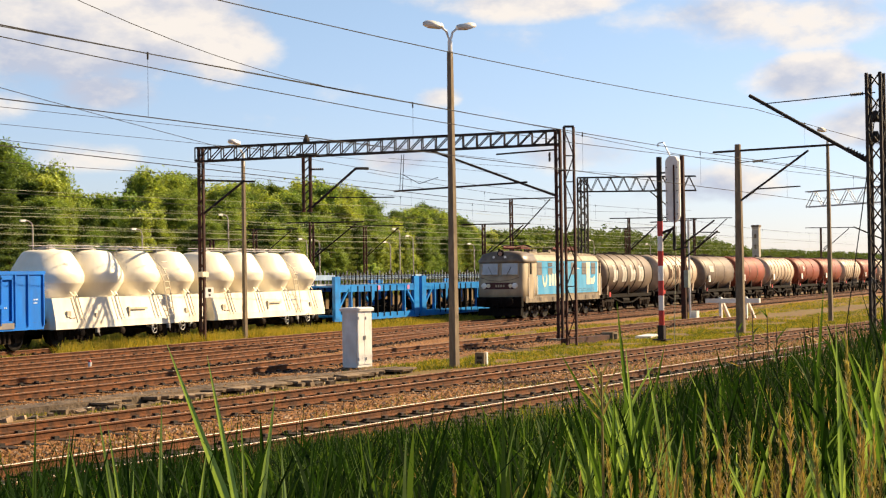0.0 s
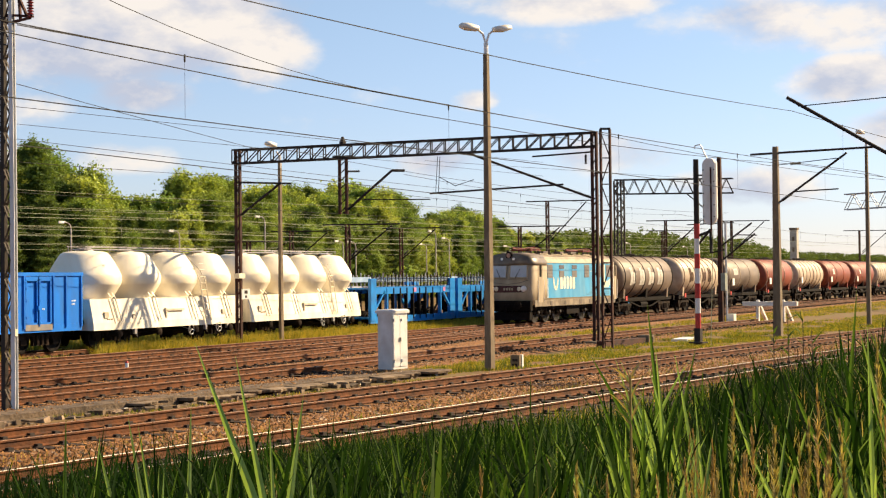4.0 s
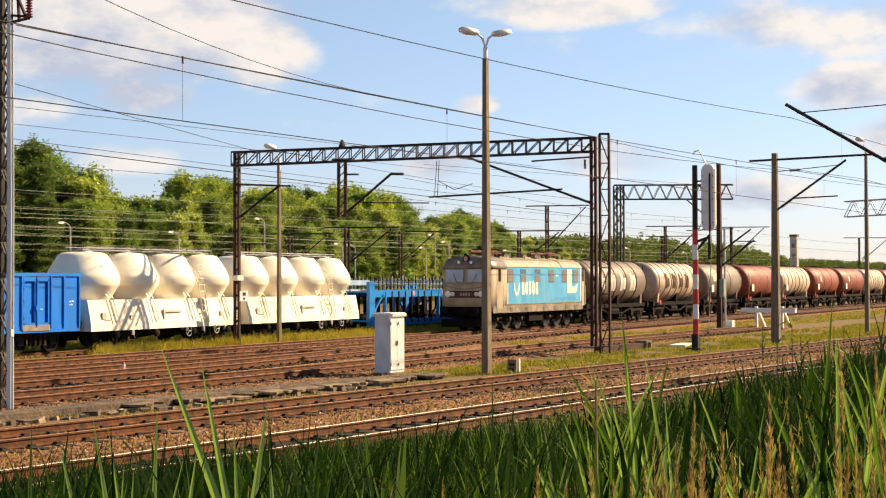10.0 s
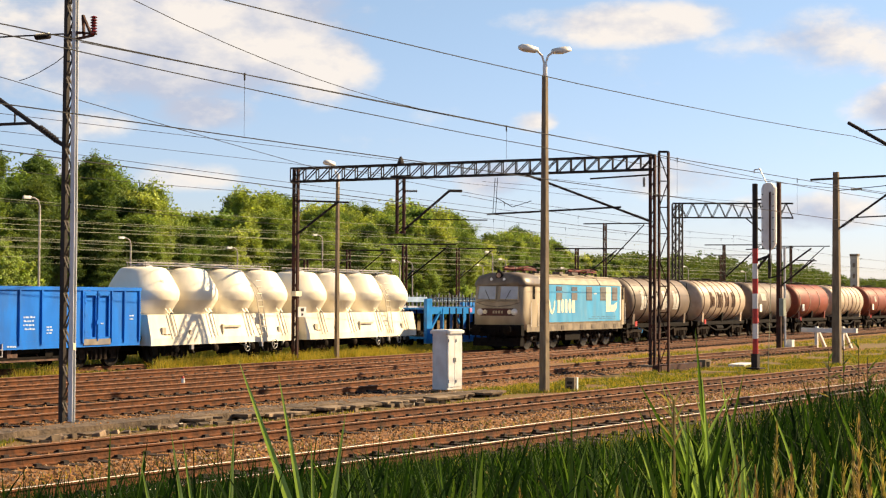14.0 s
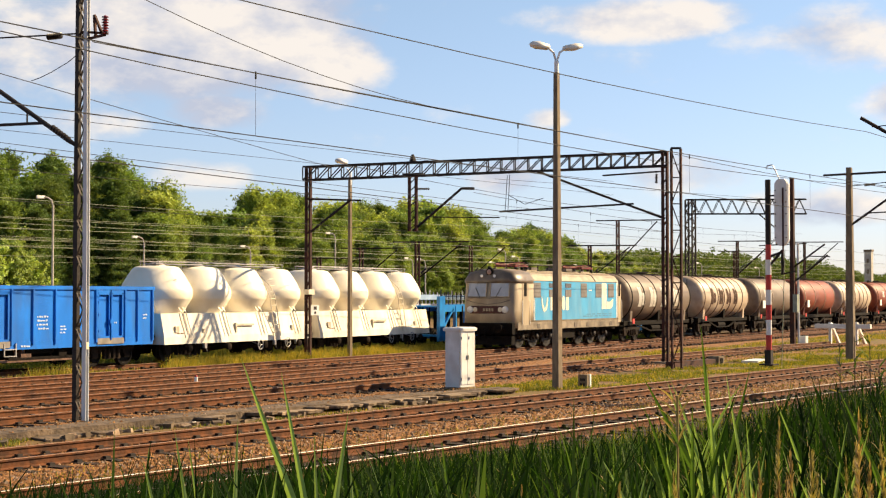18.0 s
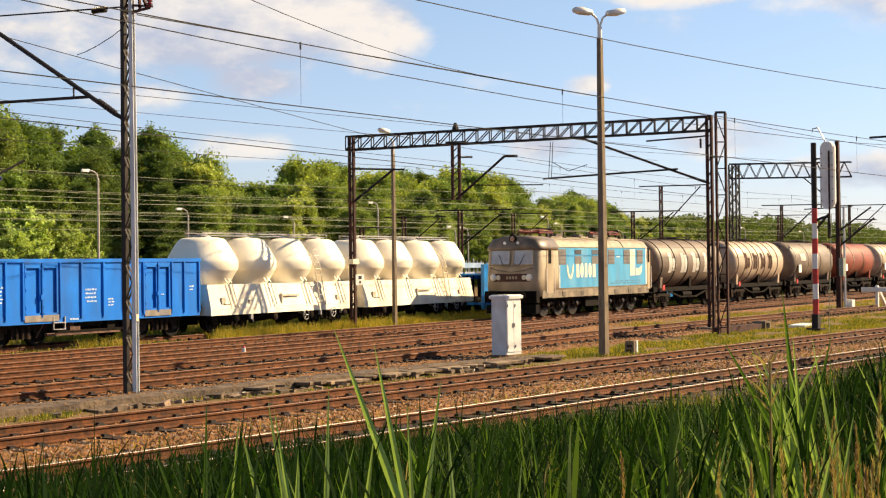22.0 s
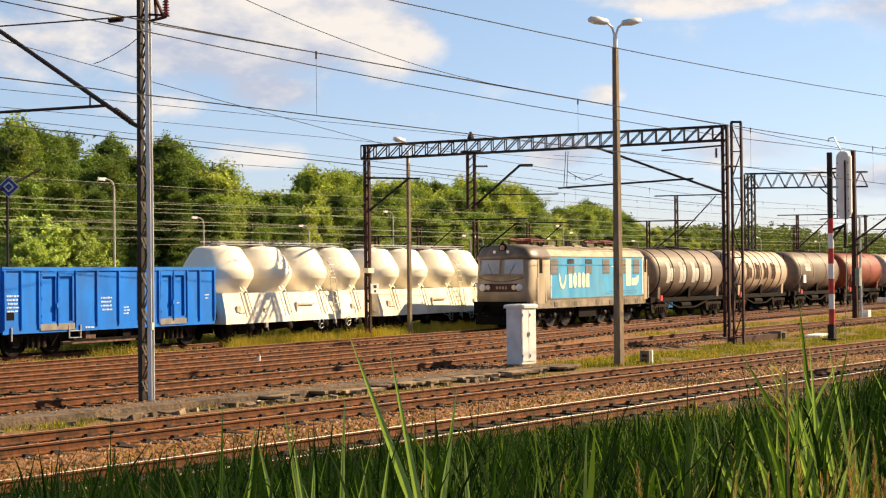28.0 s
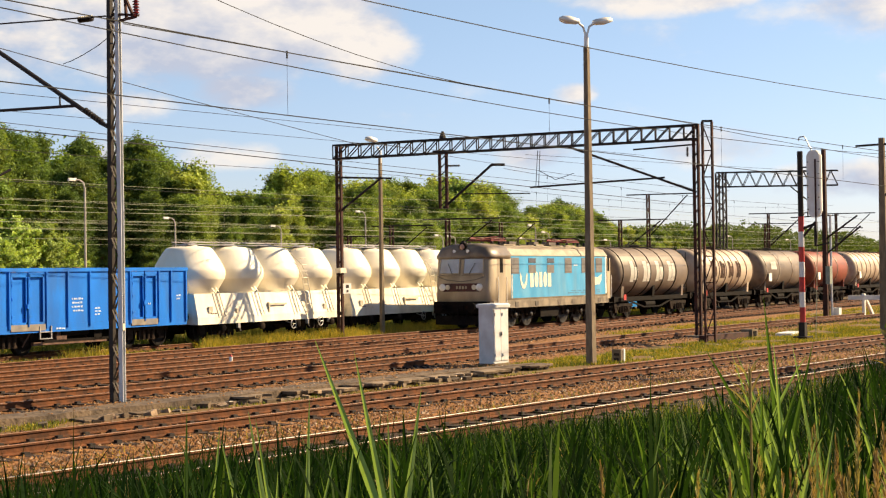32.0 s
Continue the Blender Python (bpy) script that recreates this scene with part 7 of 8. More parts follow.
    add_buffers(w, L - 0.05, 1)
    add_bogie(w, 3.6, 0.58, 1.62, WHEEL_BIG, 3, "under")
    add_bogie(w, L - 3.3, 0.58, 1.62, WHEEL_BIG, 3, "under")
    # pantographs folded on the roof, with insulators
    for cx in (3.0, 11.2):
        bm = bmesh.new()
        z = zr + 0.18
        add_bar(bm, (cx - 0.75, -0.6, z + 0.1), (cx + 0.75, -0.6, z + 0.1), 0.06)
        add_bar(bm, (cx - 0.75, 0.6, z + 0.1), (cx + 0.75, 0.6, z + 0.1), 0.06)
        for x in (-0.7, 0.0, 0.7):
            add_bar(bm, (cx + x, -0.62, z + 0.1), (cx + x, 0.62, z + 0.1), 0.06)
        pan = part("pantograph", bm, M["panto_red"], w, "folded red pantograph")
        for s in (-1, 1):
            for k in (-1, 1):
                bm = bmesh.new()
                add_rod(bm, (cx + k * 0.6, s * 0.55, z + 0.15), (cx - k * 1.0, s * 0.4, z + 0.2), 0.035)
                part("lower_arm", bm, M["panto_red"], pan)
                bm = bmesh.new()
                add_rod(bm, (cx + k * 1.0, s * 0.4, z + 0.2), (cx, s * 0.7, z + 0.27), 0.03)
                part("upper_arm", bm, M["panto_red"], pan)
        bm = bmesh.new()
        for o in (-0.16, 0.16):
            pts = [(cx + o, -0.95, z + 0.2), (cx + o, -0.7, z + 0.3), (cx + o, 0.7, z + 0.3), (cx + o, 0.95, z + 0.2)]
            for a, b in zip(pts, pts[1:]):
                add_rod(bm, a, b, 0.025)
        part("contact_strip", bm, M["steel_dark"], pan)
        for x in (-0.65, 0.65):
            for s in (-1, 1):
                bm = bmesh.new()
                add_turned(bm, [(0.05, 0), (0.11, 0.03), (0.05, 0.06), (0.11, 0.09), (0.05, 0.12), (0.1, 0.15), (0.05, 0.2)], 10, pose(cx + x, s * 0.6, zr + 0.02))
                part("insulator", bm, M["insulator"], pan)
    bm = bmesh.new()
    add_rod(bm, (3.6, 0.2, zr + 0.4), (9.6, 0.2, zr + 0.4), 0.02)
    for i in range(5):
        add_rod(bm, (3.8 + i * 1.4, 0.2, zr + 0.1), (3.8 + i * 1.4, 0.2, zr + 0.4), 0.04)
    part("roof_cable", bm, M["steel_dark"], w)
    for i, x in enumerate((3.55, 4.3, 5.3, 6.1, 7.0, 7.9, 8.8, 9.5, 11.9, 12.6)):
        bm = bmesh.new()
        add_turned(bm, [(0.04, 0), (0.09, 0.03), (0.04, 0.06), (0.09, 0.09), (0.04, 0.12), (0.08, 0.15), (0.03, 0.19)], 8, pose(x, -0.62 if i % 2 else -0.35, zr + 0.06))
        part("roof_insulator", bm, M["insulator"], w)
    for x, ln in ((4.0, 0.7), (6.6, 0.5), (8.3, 0.8)):
        bm = bmesh.new()
        add_box(bm, x, -0.68, zr + 0.1, x + ln, -0.25, zr + 0.24)
        part("roof_box", bm, M["loco_cab"], w, "sooty box on the roof")
    for side in (-1, 1):
        bm = bmesh.new()
        add_rod(bm, (2.4, side * 1.12, zr - 0.02), (L - 1.1, side * 1.12, zr - 0.02), 0.025)
        part("roof_rail", bm, M["loco_roof"], w)
    bm = bmesh.new()
    add_rod(bm, (1.5, -0.5, 3.9), (1.5, -0.5, 4.25), 0.02)
    add_rod(bm, (1.8, 0.4, 3.92), (1.35, 0.4, 4.06), 0.05, 0.09, 10)
    part("horn", bm, M["steel_dark"], w)
    return w


LOCO_L, TRAIN = 14.2, []
loco = build_loco(on_l(60.25))
TRAIN.append((loco, 0.0))
GAP = 1.25
run = LOCO_L + 0.75


def letter_shapes(x, n, step, w, a0, a1):
    out = []
    for i in range(n):
        out.append((x + i * step, x + i * step + w, a0, a1))
        out.append((x + i * step + w + 0.05, x + i * step + w * 1.9 + 0.05, a0 + (0 if i % 2 else 4), a1 - (6 if i % 2 else 14)))
    return out


def build_train():
    global run
    specs = [
        (11.6, "tank_grey", "under", "dark grey tank wagon with large white painted shapes", letter_shapes(2.0, 4, 1.85, 0.5, -22, 26), False, 6),
        (10.9, "tank_pale", "under_rust", "dirty pale tank wagon with brown stains between its hoops", letter_shapes(2.3, 4, 1.5, 0.4, -18, 26), False, 8),
        (10.6, "tank_grey", "tank_pale", "dark grey tank wagon with one pale hoop and a white plate", [(2.0, 3.2, 2, 24)], True, 4),
        (10.6, "tank_brown", "tank_pale", "red-brown tank wagon with a pale hoop", None, True, 4),
        (11.6, "tank_pale", "under_rust", "dirty pale tank wagon with brown stains between its hoops", None, True, 8),
        (11.8, "tank_brown", "tank_brown", "red-brown tank wagon with white plates", [(2.6, 3.3, 0, 22)], True, 4),
        (11.8, "tank_brown", "tank_pale", "red-brown tank wagon with a pale hoop", [(3, 3.6, 0, 20)], True, 4),
        (11.2, "tank_pale", "under_rust", "dirty pale tank wagon with brown stains between its hoops", None, False, 8),
        (11.2, "tank_brown", "tank_pale", "red-brown tank wagon with a pale hoop", None, True, 4),
        (11.2, "tank_pale", "tank_grey", "dirty pale tank wagon with brown stains between its hoops", None, False, 6),
        (11.2, "tank_brown", "tank_brown", "red-brown tank wagon with white plates", None, True, 4),
        (11.2, "tank_grey", "tank_pale", "dark grey tank wagon with one pale hoop and a white plate", None, True, 4),
    ]
    for length, mat, band, label, letters, plate, ribs in specs:
        t = build_tank_wagon(on_l(60.25 + run), length, M[mat], M[band], label, letters, plate, ribs)
        TRAIN.append((t, run))
        run += length + GAP - 0.3


build_train()
CW = math.cos(radians(W_TURN))
build_gondola(on_w(30.62))
build_gondola(on_w(30.62 - 12.2 * CW))
build_silo_wagon(on_w(42.2))
build_silo_wagon(on_w(53.4))
car = build_car_carrier(on_w(64.85))
for k in range(1, 10):
    copy_thing(car, on_w(64.85 + 10.95 * k * CW))

# ---- woods ----


def leaf_clump(verts, faces, c, r, n, rnd, flat=0.75, big=1.0, tall=1.0):
    """A clump of small leaf sprays on a rough ball round c, facing mostly outwards."""
    for _ in range(n):
        d = Vector((rnd.gauss(0, 1), rnd.gauss(0, 1), rnd.gauss(0, flat))).normalized()
        p = c + d * (r * rnd.uniform(0.55, 1.08))
        w = (d + Vector((rnd.gauss(0, 0.75), rnd.gauss(0, 0.75), rnd.gauss(0, 0.75) + 0.25))).normalized()
        u = w.cross(Vector((rnd.gauss(0, 1), rnd.gauss(0, 1), rnd.gauss(0, 1)))).normalized()
        v = w.cross(u)
        s = rnd.uniform(0.075, 0.17) * big
        p.z = c.z + (p.z - c.z) * tall
        k = len(verts)
        verts.extend((p - u * s, p + v * s * 0.6, p + u * s, p - v * s * 0.6 + Vector((0, 0, s * 0.3))))
        faces.append((k, k + 1, k + 2, k + 3))


def build_tree(kind, h, seed):
    """A tree: tapered trunk with limbs, and a crown of leaf clumps along them."""
    rnd = random.Random(seed)
    label = {"pine": "tall dark green pine with an uneven crown", "birch": "light green birch with a loose crown", "oak": "broad green deciduous tree at the forest edge", "bush": "low bright green willow bush"}[kind]
    t = thing("tree", pose(0, 0, 0), label, "tree", "forest edge trees")
    bm = bmesh.new()
    lean = Vector((rnd.uniform(-0.04, 0.04), rnd.uniform(-0.04, 0.04), 1)) * h
    base = 0.018 * h
    n = 6
    pts = [Vector((0, 0, -0.4))] + [lean * (i / n) * 0.97 + Vector((rnd.uniform(-0.12, 0.12), rnd.uniform(-0.12, 0.12), 0)) for i in range(1, n + 1)]
    for i in range(n):
        add_rod(bm, pts[i], pts[i + 1], base * (1 - i / n) + 0.02, base * (1 - (i + 1) / n) + 0.02, 7)
    bottom, wide = {"pine": (0.2, 0.17), "birch": (0.1, 0.19), "oak": (0.06, 0.25), "bush": (0.03, 0.5)}[kind]
    limbs = 74 if kind != "bush" else 52
    bias, loose = {"pine": (Vector((0, 0, 0.12)), (0.55, 0.55, 0.16)), "birch": (Vector((0, 0, -0.75)), (0.5, 0.5, 0.3)), "oak": (Vector((0, 0, 0.3)), (0.6, 0.6, 0.5)), "bush": (Vector((0, 0, 0.55)), (0.5, 0.5, 0.4))}[kind]
    k = h / 12
    twigs = []
    for i in range(limbs):
        f = bottom + (1 - bottom) * (i + rnd.random()) / limbs
        g = (f - bottom) / (1 - bottom)
        a = i * 2.4 + rnd.uniform(-0.5, 0.5)
        lobe = 1.0 + 0.75 * noise.noise((math.cos(a) * 0.9 + seed * 3.1, math.sin(a) * 0.9, f * 3.2))
        if kind == "pine":
            span = wide * h * (1.0 - 0.86 * g ** 1.5) * rnd.uniform(0.5, 1.2) * lobe
        else:
            span = wide * h * math.sin(math.pi * (0.2 + 0.72 * g)) ** 0.8 * rnd.uniform(0.55, 1.15) * lobe
        start = lean * (f * 0.96)
        end = start + Vector((math.cos(a) * span, math.sin(a) * span, span * rnd.uniform(0.05, 0.45)))
        add_rod(bm, start, end, 0.05, 0.012, 4, False)
        way = (end - start).normalized()
        for _ in range(13):
            u = rnd.uniform(0.22, 1.0) ** 0.8
            d = (way * 0.6 + bias + Vector([rnd.gauss(0, q) for q in loose])).normalized()
            twigs.append((start + (end - start) * u, d, k * rnd.uniform(0.45, 1.25) * (0.75 if kind == "pine" else 1.0), 1.0))
        twigs.append((start + (end - start) * 0.35, way, k * 0.9, 2.2))
    for i in range(14):
        twigs.append((lean * rnd.uniform(0.86, 0.985), Vector((rnd.gauss(0, 0.4), rnd.gauss(0, 0.4), 1)).normalized(), k * rnd.uniform(0.4, 0.9), 0.9))
    each = 46
    rng = np.random.default_rng(seed)
    foot, way, length, big = (np.repeat(np.array([q[j] for q in twigs], dtype=float), each, axis=0) for j in range(4))
    n = len(foot)
    pos = foot + way * (length * rng.random(n))[:, None] + rng.normal(0, 1, (n, 3)) * np.array((0.17, 0.17, 0.07 if kind == "pine" else 0.15)) * (k * big)[:, None]
    out = pos - np.array((0, 0, h * 0.45))
    out /= np.linalg.norm(out, axis=1)[:, None] + 1e-6
    up = out * 0.55 + np.array((0, 0, 0.35)) + rng.normal(0, 0.55, (n, 3))
    up /= np.linalg.norm(up, axis=1)[:, None]
    u = np.cross(up, way + rng.normal(0, 0.6, (n, 3)))
    u /= np.linalg.norm(u, axis=1)[:, None] + 1e-6
    v = np.cross(up, u)
    size = (rng.uniform(0.045, 0.105, n) * big * (0.9 + 0.1 * k))[:, None]
    thin = 0.42 if kind == "pine" else 0.62
    verts = np.stack((pos - u * size, pos + v * size * thin, pos + u * size, pos - v * size * thin + np.array((0, 0, 0.3)) * size), axis=1).reshape(-1, 3)
    faces = np.arange(4 * n).reshape(-1, 4)
    part("trunk", bm, M["bark"], t)
    me = bpy.data.meshes.new("crown")
    me.from_pydata(verts.tolist(), [], faces.tolist())
    me.materials.append(M[{"pine": "leaf_pine", "birch": "leaf_birch", "oak": "leaf_oak", "bush": "leaf_willow"}[kind]])
    crown = new("crown", me)
    crown.parent = t
    return t


def build_woods():
    rnd = random.Random(11)
    protos = [build_tree("pine", 13.5, 1), build_tree("pine", 12.0, 2), build_tree("birch", 12.0, 3), build_tree("oak", 12.5, 4), build_tree("oak", 10.5, 5), build_tree("birch", 10.0, 6), build_tree("pine", 14.5, 7)]
    TALL = (13.5, 12.0, 12.0, 12.5, 10.5, 10.0, 14.5)
    bush = build_tree("bush", 6.0, 8)

    def put(proto, x, y, s):
        c = copy_thing(proto, pose(x, y, -0.3, 0, 0, rnd.uniform(0, 360)))
        c.scale = (s * rnd.uniform(0.92, 1.1), s * rnd.uniform(0.92, 1.1), s)
        return c

    # outline of the wood against the sky as seen from the bank: bearing and height in degrees
    skyline = [(14.9, 0.60), (19.5, 0.85), (21.5, 1.47), (23.2, 1.46), (24.6, 1.80), (26.3, 1.64), (27.2, 1.80), (29.3, 1.64), (29.8, 1.82), (30.1, 2.14), (30.7, 2.30), (31.2, 2.65), (32.2, 2.62), (33.1, 2.29), (33.9, 3.04), (34.8, 3.37), (35.6, 3.51), (36.2, 3.43), (37.1, 3.48), (39.0, 3.34), (40.8, 3.92), (41.5, 4.00), (42.3, 3.84), (42.8, 3.15), (43.1, 3.01), (44.5, 3.30), (44.9, 3.57), (45.2, 4.12), (46.2, 4.61), (46.7, 4.99), (47.2, 5.13), (47.6, 4.53), (48.2, 4.38), (48.6, 4.69), (49.0, 5.16), (49.7, 4.89), (50.3, 4.97), (50.9, 5.30), (51.5, 5.25), (51.8, 4.88), (52.0, 5.79), (52.5, 6.09), (52.9, 5.88), (53.6, 5.16)]
    edge_line = [(40, 95), (75, 99), (150, 108), (190, 122), (272, 155), (400, 181), (523, 200), (1057, 303), (1500, 380)]
    x = 42.0
    while x < 330:
        edge = on_line(edge_line, x)
        for row in range(4):
            k = rnd.choice((0, 1, 6, 6, 0, 2, 3) if 82 < x < 102 or 216 < x < 262 else (0, 1, 2, 3, 4, 5, 6, 2, 3))
            xx = x + rnd.uniform(-1.6, 1.6)
            yy = edge + row * 5.0 + rnd.uniform(-1.8, 1.8)
            top = np.interp(math.degrees(math.atan2(yy, xx)), [q[0] for q in skyline], [q[1] for q in skyline])
            want = (H + 0.3 + math.hypot(xx, yy) * math.tan(radians(top))) * (0.72, 0.88, 0.99, 1.0)[row] * rnd.uniform(0.92, 1.03)
            put(protos[k], xx, yy, want / TALL[k])
        x += 3.3 if x < 200 else 5.0
    for bx, by, s in ((56, 90, 1.2), (60.5, 86, 1.15), (64.5, 83, 1.12), (68.5, 84, 1.08), (71.5, 86, 0.9), (62, 80, 0.85), (92, 92, 0.75), (96, 94, 0.7), (126, 97, 0.6), (150, 100, 0.7), (58, 86, 0.8)):
        put(bush, bx, by, s)
    for proto, x, y in zip(protos, (48, 54, 75, 88, 101, 130, 79), (101, 108, 104, 107, 103, 112, 104)):
        proto.matrix_basis = pose(x, y, -0.3, 0, 0, 30)
    bush.matrix_basis = pose(52, 90, -0.3)
    # the far wood: one mass of clumps down to the horizon
    rng = np.random.default_rng(5)
    heads = []
    for i in range(1700):
        x = 325 + 1100 * rnd.random() ** 1.5
        y = on_line(edge_line, x) + rnd.uniform(0, 22)
        top = np.interp(math.degrees(math.atan2(y, x)), [q[0] for q in skyline], [q[1] for q in skyline])
        h = (H + 0.3 + math.hypot(x, y) * math.tan(radians(top))) * rnd.uniform(0.74, 1.03)
        for k in range(8):
            g = 0.1 + 0.11 * k
            heads.append((x + rnd.gauss(0, 1.6) * (1.15 - g), y + rnd.gauss(0, 1.6) * (1.15 - g), h * (g + rnd.uniform(0, 0.08)), 0.5 + 0.9 * (1 - g)))
    heads = np.repeat(np.array(heads), 22, axis=0)
    n = len(heads)
    pos = heads[:, :3] + rng.normal(0, 1, (n, 3)) * heads[:, 3:] * np.array((0.9, 0.9, 0.6))
    u = rng.normal(0, 1, (n, 3)) * np.array((1, 1, 0.7))
    u /= np.linalg.norm(u, axis=1)[:, None]
    v = np.cross(u, rng.normal(0, 1, (n, 3)))
    v /= np.linalg.norm(v, axis=1)[:, None] + 1e-6
    size = rng.uniform(0.22, 0.5, n)[:, None]
    verts = np.stack((pos - u * size, pos + v * size * 0.65, pos + u * size, pos - v * size * 0.65), axis=1).reshape(-1, 3).tolist()
    faces = np.arange(4 * n).reshape(-1, 4).tolist()
    me = bpy.data.meshes.new("far_woods")
    me.from_pydata(verts, [], faces)
    me.materials.append(M["leaf_far"])
    tagged(new("far_woods", me), "dark green woods reaching to the horizon", "woods", kind="stuff")
    # ground-hugging undergrowth that closes the forest edge
    verts, faces = [], []
    for i in range(900):
        x = rnd.uniform(35, 330)
        y = on_line(edge_line, x) + rnd.uniform(1, 10)
        leaf_clump(verts, faces, Vector((x, y, rnd.uniform(0.4, 3.6))), rnd.uniform(0.9, 1.6), 60, rnd)
    me = bpy.data.meshes.new("undergrowth")
    me.from_pydata(verts, [], faces)
    me.materials.append(M["leaf_oak"])
    tagged(new("undergrowth", me), "dense green undergrowth along the forest edge", "undergrowth", kind="stuff")


build_woods()

# ---- grass and reeds ----


def blade(verts, faces, p, d, length, width, bend, rnd, n=5, across=None):
    """A long leaf from p that starts along d and bends down with its length."""
    d = Vector(d).normalized()
    side = d.cross(Vector((0, 0, 1)))
    side = side.normalized() if side.length > 0.05 else Vector((1, 0, 0))
    tw = rnd.uniform(-0.7, 0.7)
    side = (side * math.cos(tw) + d.cross(side) * math.sin(tw)).normalized()
    if across is not None:
        side = (across - d * across.dot(d)).normalized()
    k = len(verts)
    q = Vector(p)
    step = length / n
    for i in range(n + 1):
        f = i / n
        w = width * (0.55 + 0.9 * f if f < 0.35 else (1 - f) / 0.65 * 0.87 + 0.03) * 0.5
        verts.extend((q - side * w, q + side * w))
        if i:
            a = k + 2 * i
            faces.append((a - 2, a - 1, a + 1, a))
        q = q + d * step
        d = (d + Vector((0, 0, -bend / n))).normalized()


def stuff(name, verts, faces, mat, label, category):
    me = bpy.data.meshes.new(name)
    me.from_pydata(verts, [], faces)
    me.materials.append(mat)
    return tagged(new(name, me), label, category, kind="stuff")


def reed_plane(x, y):
    """The level below which most reed tips stay; it falls away from the bank."""
    return 2.57 - 0.036 * x - 0.128 * y


def build_reeds():
    rnd = random.Random(21)
    sets = {"reed": ([], []), "reed_light": ([], []), "reed_dry": ([], [])}
    count = 0
    while count < 11000:
        x, y = rnd.uniform(0.5, 19), rnd.uniform(1.2, 12.2)
        a = math.degrees(math.atan2(y, x))
        r = math.hypot(x, y)
        if not (10 < a < 66) or r < 2.6 or (a < 24 and r < 3.5):
            continue
        if rnd.random() > (0.25 + 0.75 * min(1, r / 6)):
            continue
        count += 1
        g = ground_height(x, y)
        extra = max(0.0, (26 - a) / 16) * 0.16 * r * 0.3
        tip = reed_plane(x, y) + extra - abs(rnd.gauss(0, 0.22)) + 0.10 * noise.noise((x * 0.8, y * 0.8, 2)) - 0.04
        h = min(2.2, tip - g)
        if h < 0.35:
            h = rnd.uniform(0.3, 0.45)
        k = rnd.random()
        # fewer light reeds at the left: its shade is put into the colours
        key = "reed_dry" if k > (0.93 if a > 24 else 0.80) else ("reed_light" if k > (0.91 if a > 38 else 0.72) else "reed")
        verts, faces = sets[key]
        lean = Vector((rnd.gauss(0, 0.08), rnd.gauss(0, 0.08), 1))
        p = Vector((x, y, g))
        if key == "reed_dry":
            blade(verts, faces, p, lean, h, 0.006, 0.03, rnd)
            top = p + lean * h * 0.9
            for _ in range(9):
                blade(verts, faces, top - lean * rnd.uniform(0, 0.22), (rnd.gauss(0, 0.5), rnd.gauss(0, 0.5), 1), rnd.uniform(0.04, 0.1), 0.006, 0.6, rnd, 2)
            continue
        blade(verts, faces, p, lean, h * 0.93, 0.012, 0.02, rnd, 3)
        for i in range(7):
            f = 0.25 + 0.68 * (i + rnd.random()) / 7
            q = p + lean * (h * f)
            az = rnd.uniform(0, 6.28)
            el = rnd.uniform(2.4, 7.0)
            ln = min(rnd.uniform(0.3, 0.6), (h * (1 - f)) * 1.25 + 0.1)
            blade(verts, faces, q, (math.cos(az), math.sin(az), el), ln, rnd.uniform(0.008, 0.017), rnd.uniform(0.4, 2.2), rnd, 5)
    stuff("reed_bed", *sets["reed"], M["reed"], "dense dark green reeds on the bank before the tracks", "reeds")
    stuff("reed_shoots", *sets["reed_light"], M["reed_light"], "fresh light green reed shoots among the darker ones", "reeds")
    stuff("dry_stalks", *sets["reed_dry"], M["reed_dry"], "dry straw-coloured stalks with seed heads", "dry grass")


def folded_leaf(verts, faces, p, d, length, width, bend, across, n=9):
    """A reed leaf from p along d: narrow at its foot, widest at a third, folded along its rib, its tip bending down."""
    d = Vector(d).normalized()
    k, q, step = len(verts), Vector(p), length / n
    for i in range(n + 1):
        f = i / n
        w = width * (0.3 + 0.7 * min(1, f / 0.3) if f < 0.3 else max(0.02, ((1 - f) / 0.7) ** 0.8)) * 0.5
        side = (across - d * across.dot(d)).normalized()
        rib = side.cross(d).normalized() * (w * 0.45)
        verts.extend((q - side * w, q + rib, q + side * w))
        if i:
            a = k + 3 * i
            faces.extend(((a - 3, a - 2, a + 1, a), (a - 2, a - 1, a + 2, a + 1)))
        q = q + d * step
        d = (d + Vector((0, 0, -bend / n * (0.3 + 1.4 * f)))).normalized()


def build_reed_plant(x, y, leaves, label, mat="reed_light", z0=None, stem=0.5):
    """A single reed: stem and long leaves, each a part. leaves: (start height, toward x, toward y, up, length, width, bend)."""
    rnd = random.Random(int(x * 100 + y * 10))
    g = ground_height(x, y) if z0 is None else z0
    t = thing("reed", pose(x, y, g), label, "reed", "tall reeds")
    bm = bmesh.new()
    add_rod(bm, (0, 0, -0.1), (0, 0, stem), 0.005, 0.0028, 6)
    part("stem", bm, M[mat], t)
    for z, dx, dy, up, ln, w, bend in leaves:
        verts, faces = [], []
        folded_leaf(verts, faces, (0, 0, z), (dx, dy, up), ln, w, bend, Vector((y + rnd.uniform(-0.8, 0.8), -x + rnd.uniform(-0.8, 0.8), rnd.uniform(-0.4, 0.4))).normalized())
        me = bpy.data.meshes.new("leaf")
        me.from_pydata(verts, [], faces)
        me.materials.append(M[mat])
        ob = new("leaf", me)
        ob.parent = t
    return t


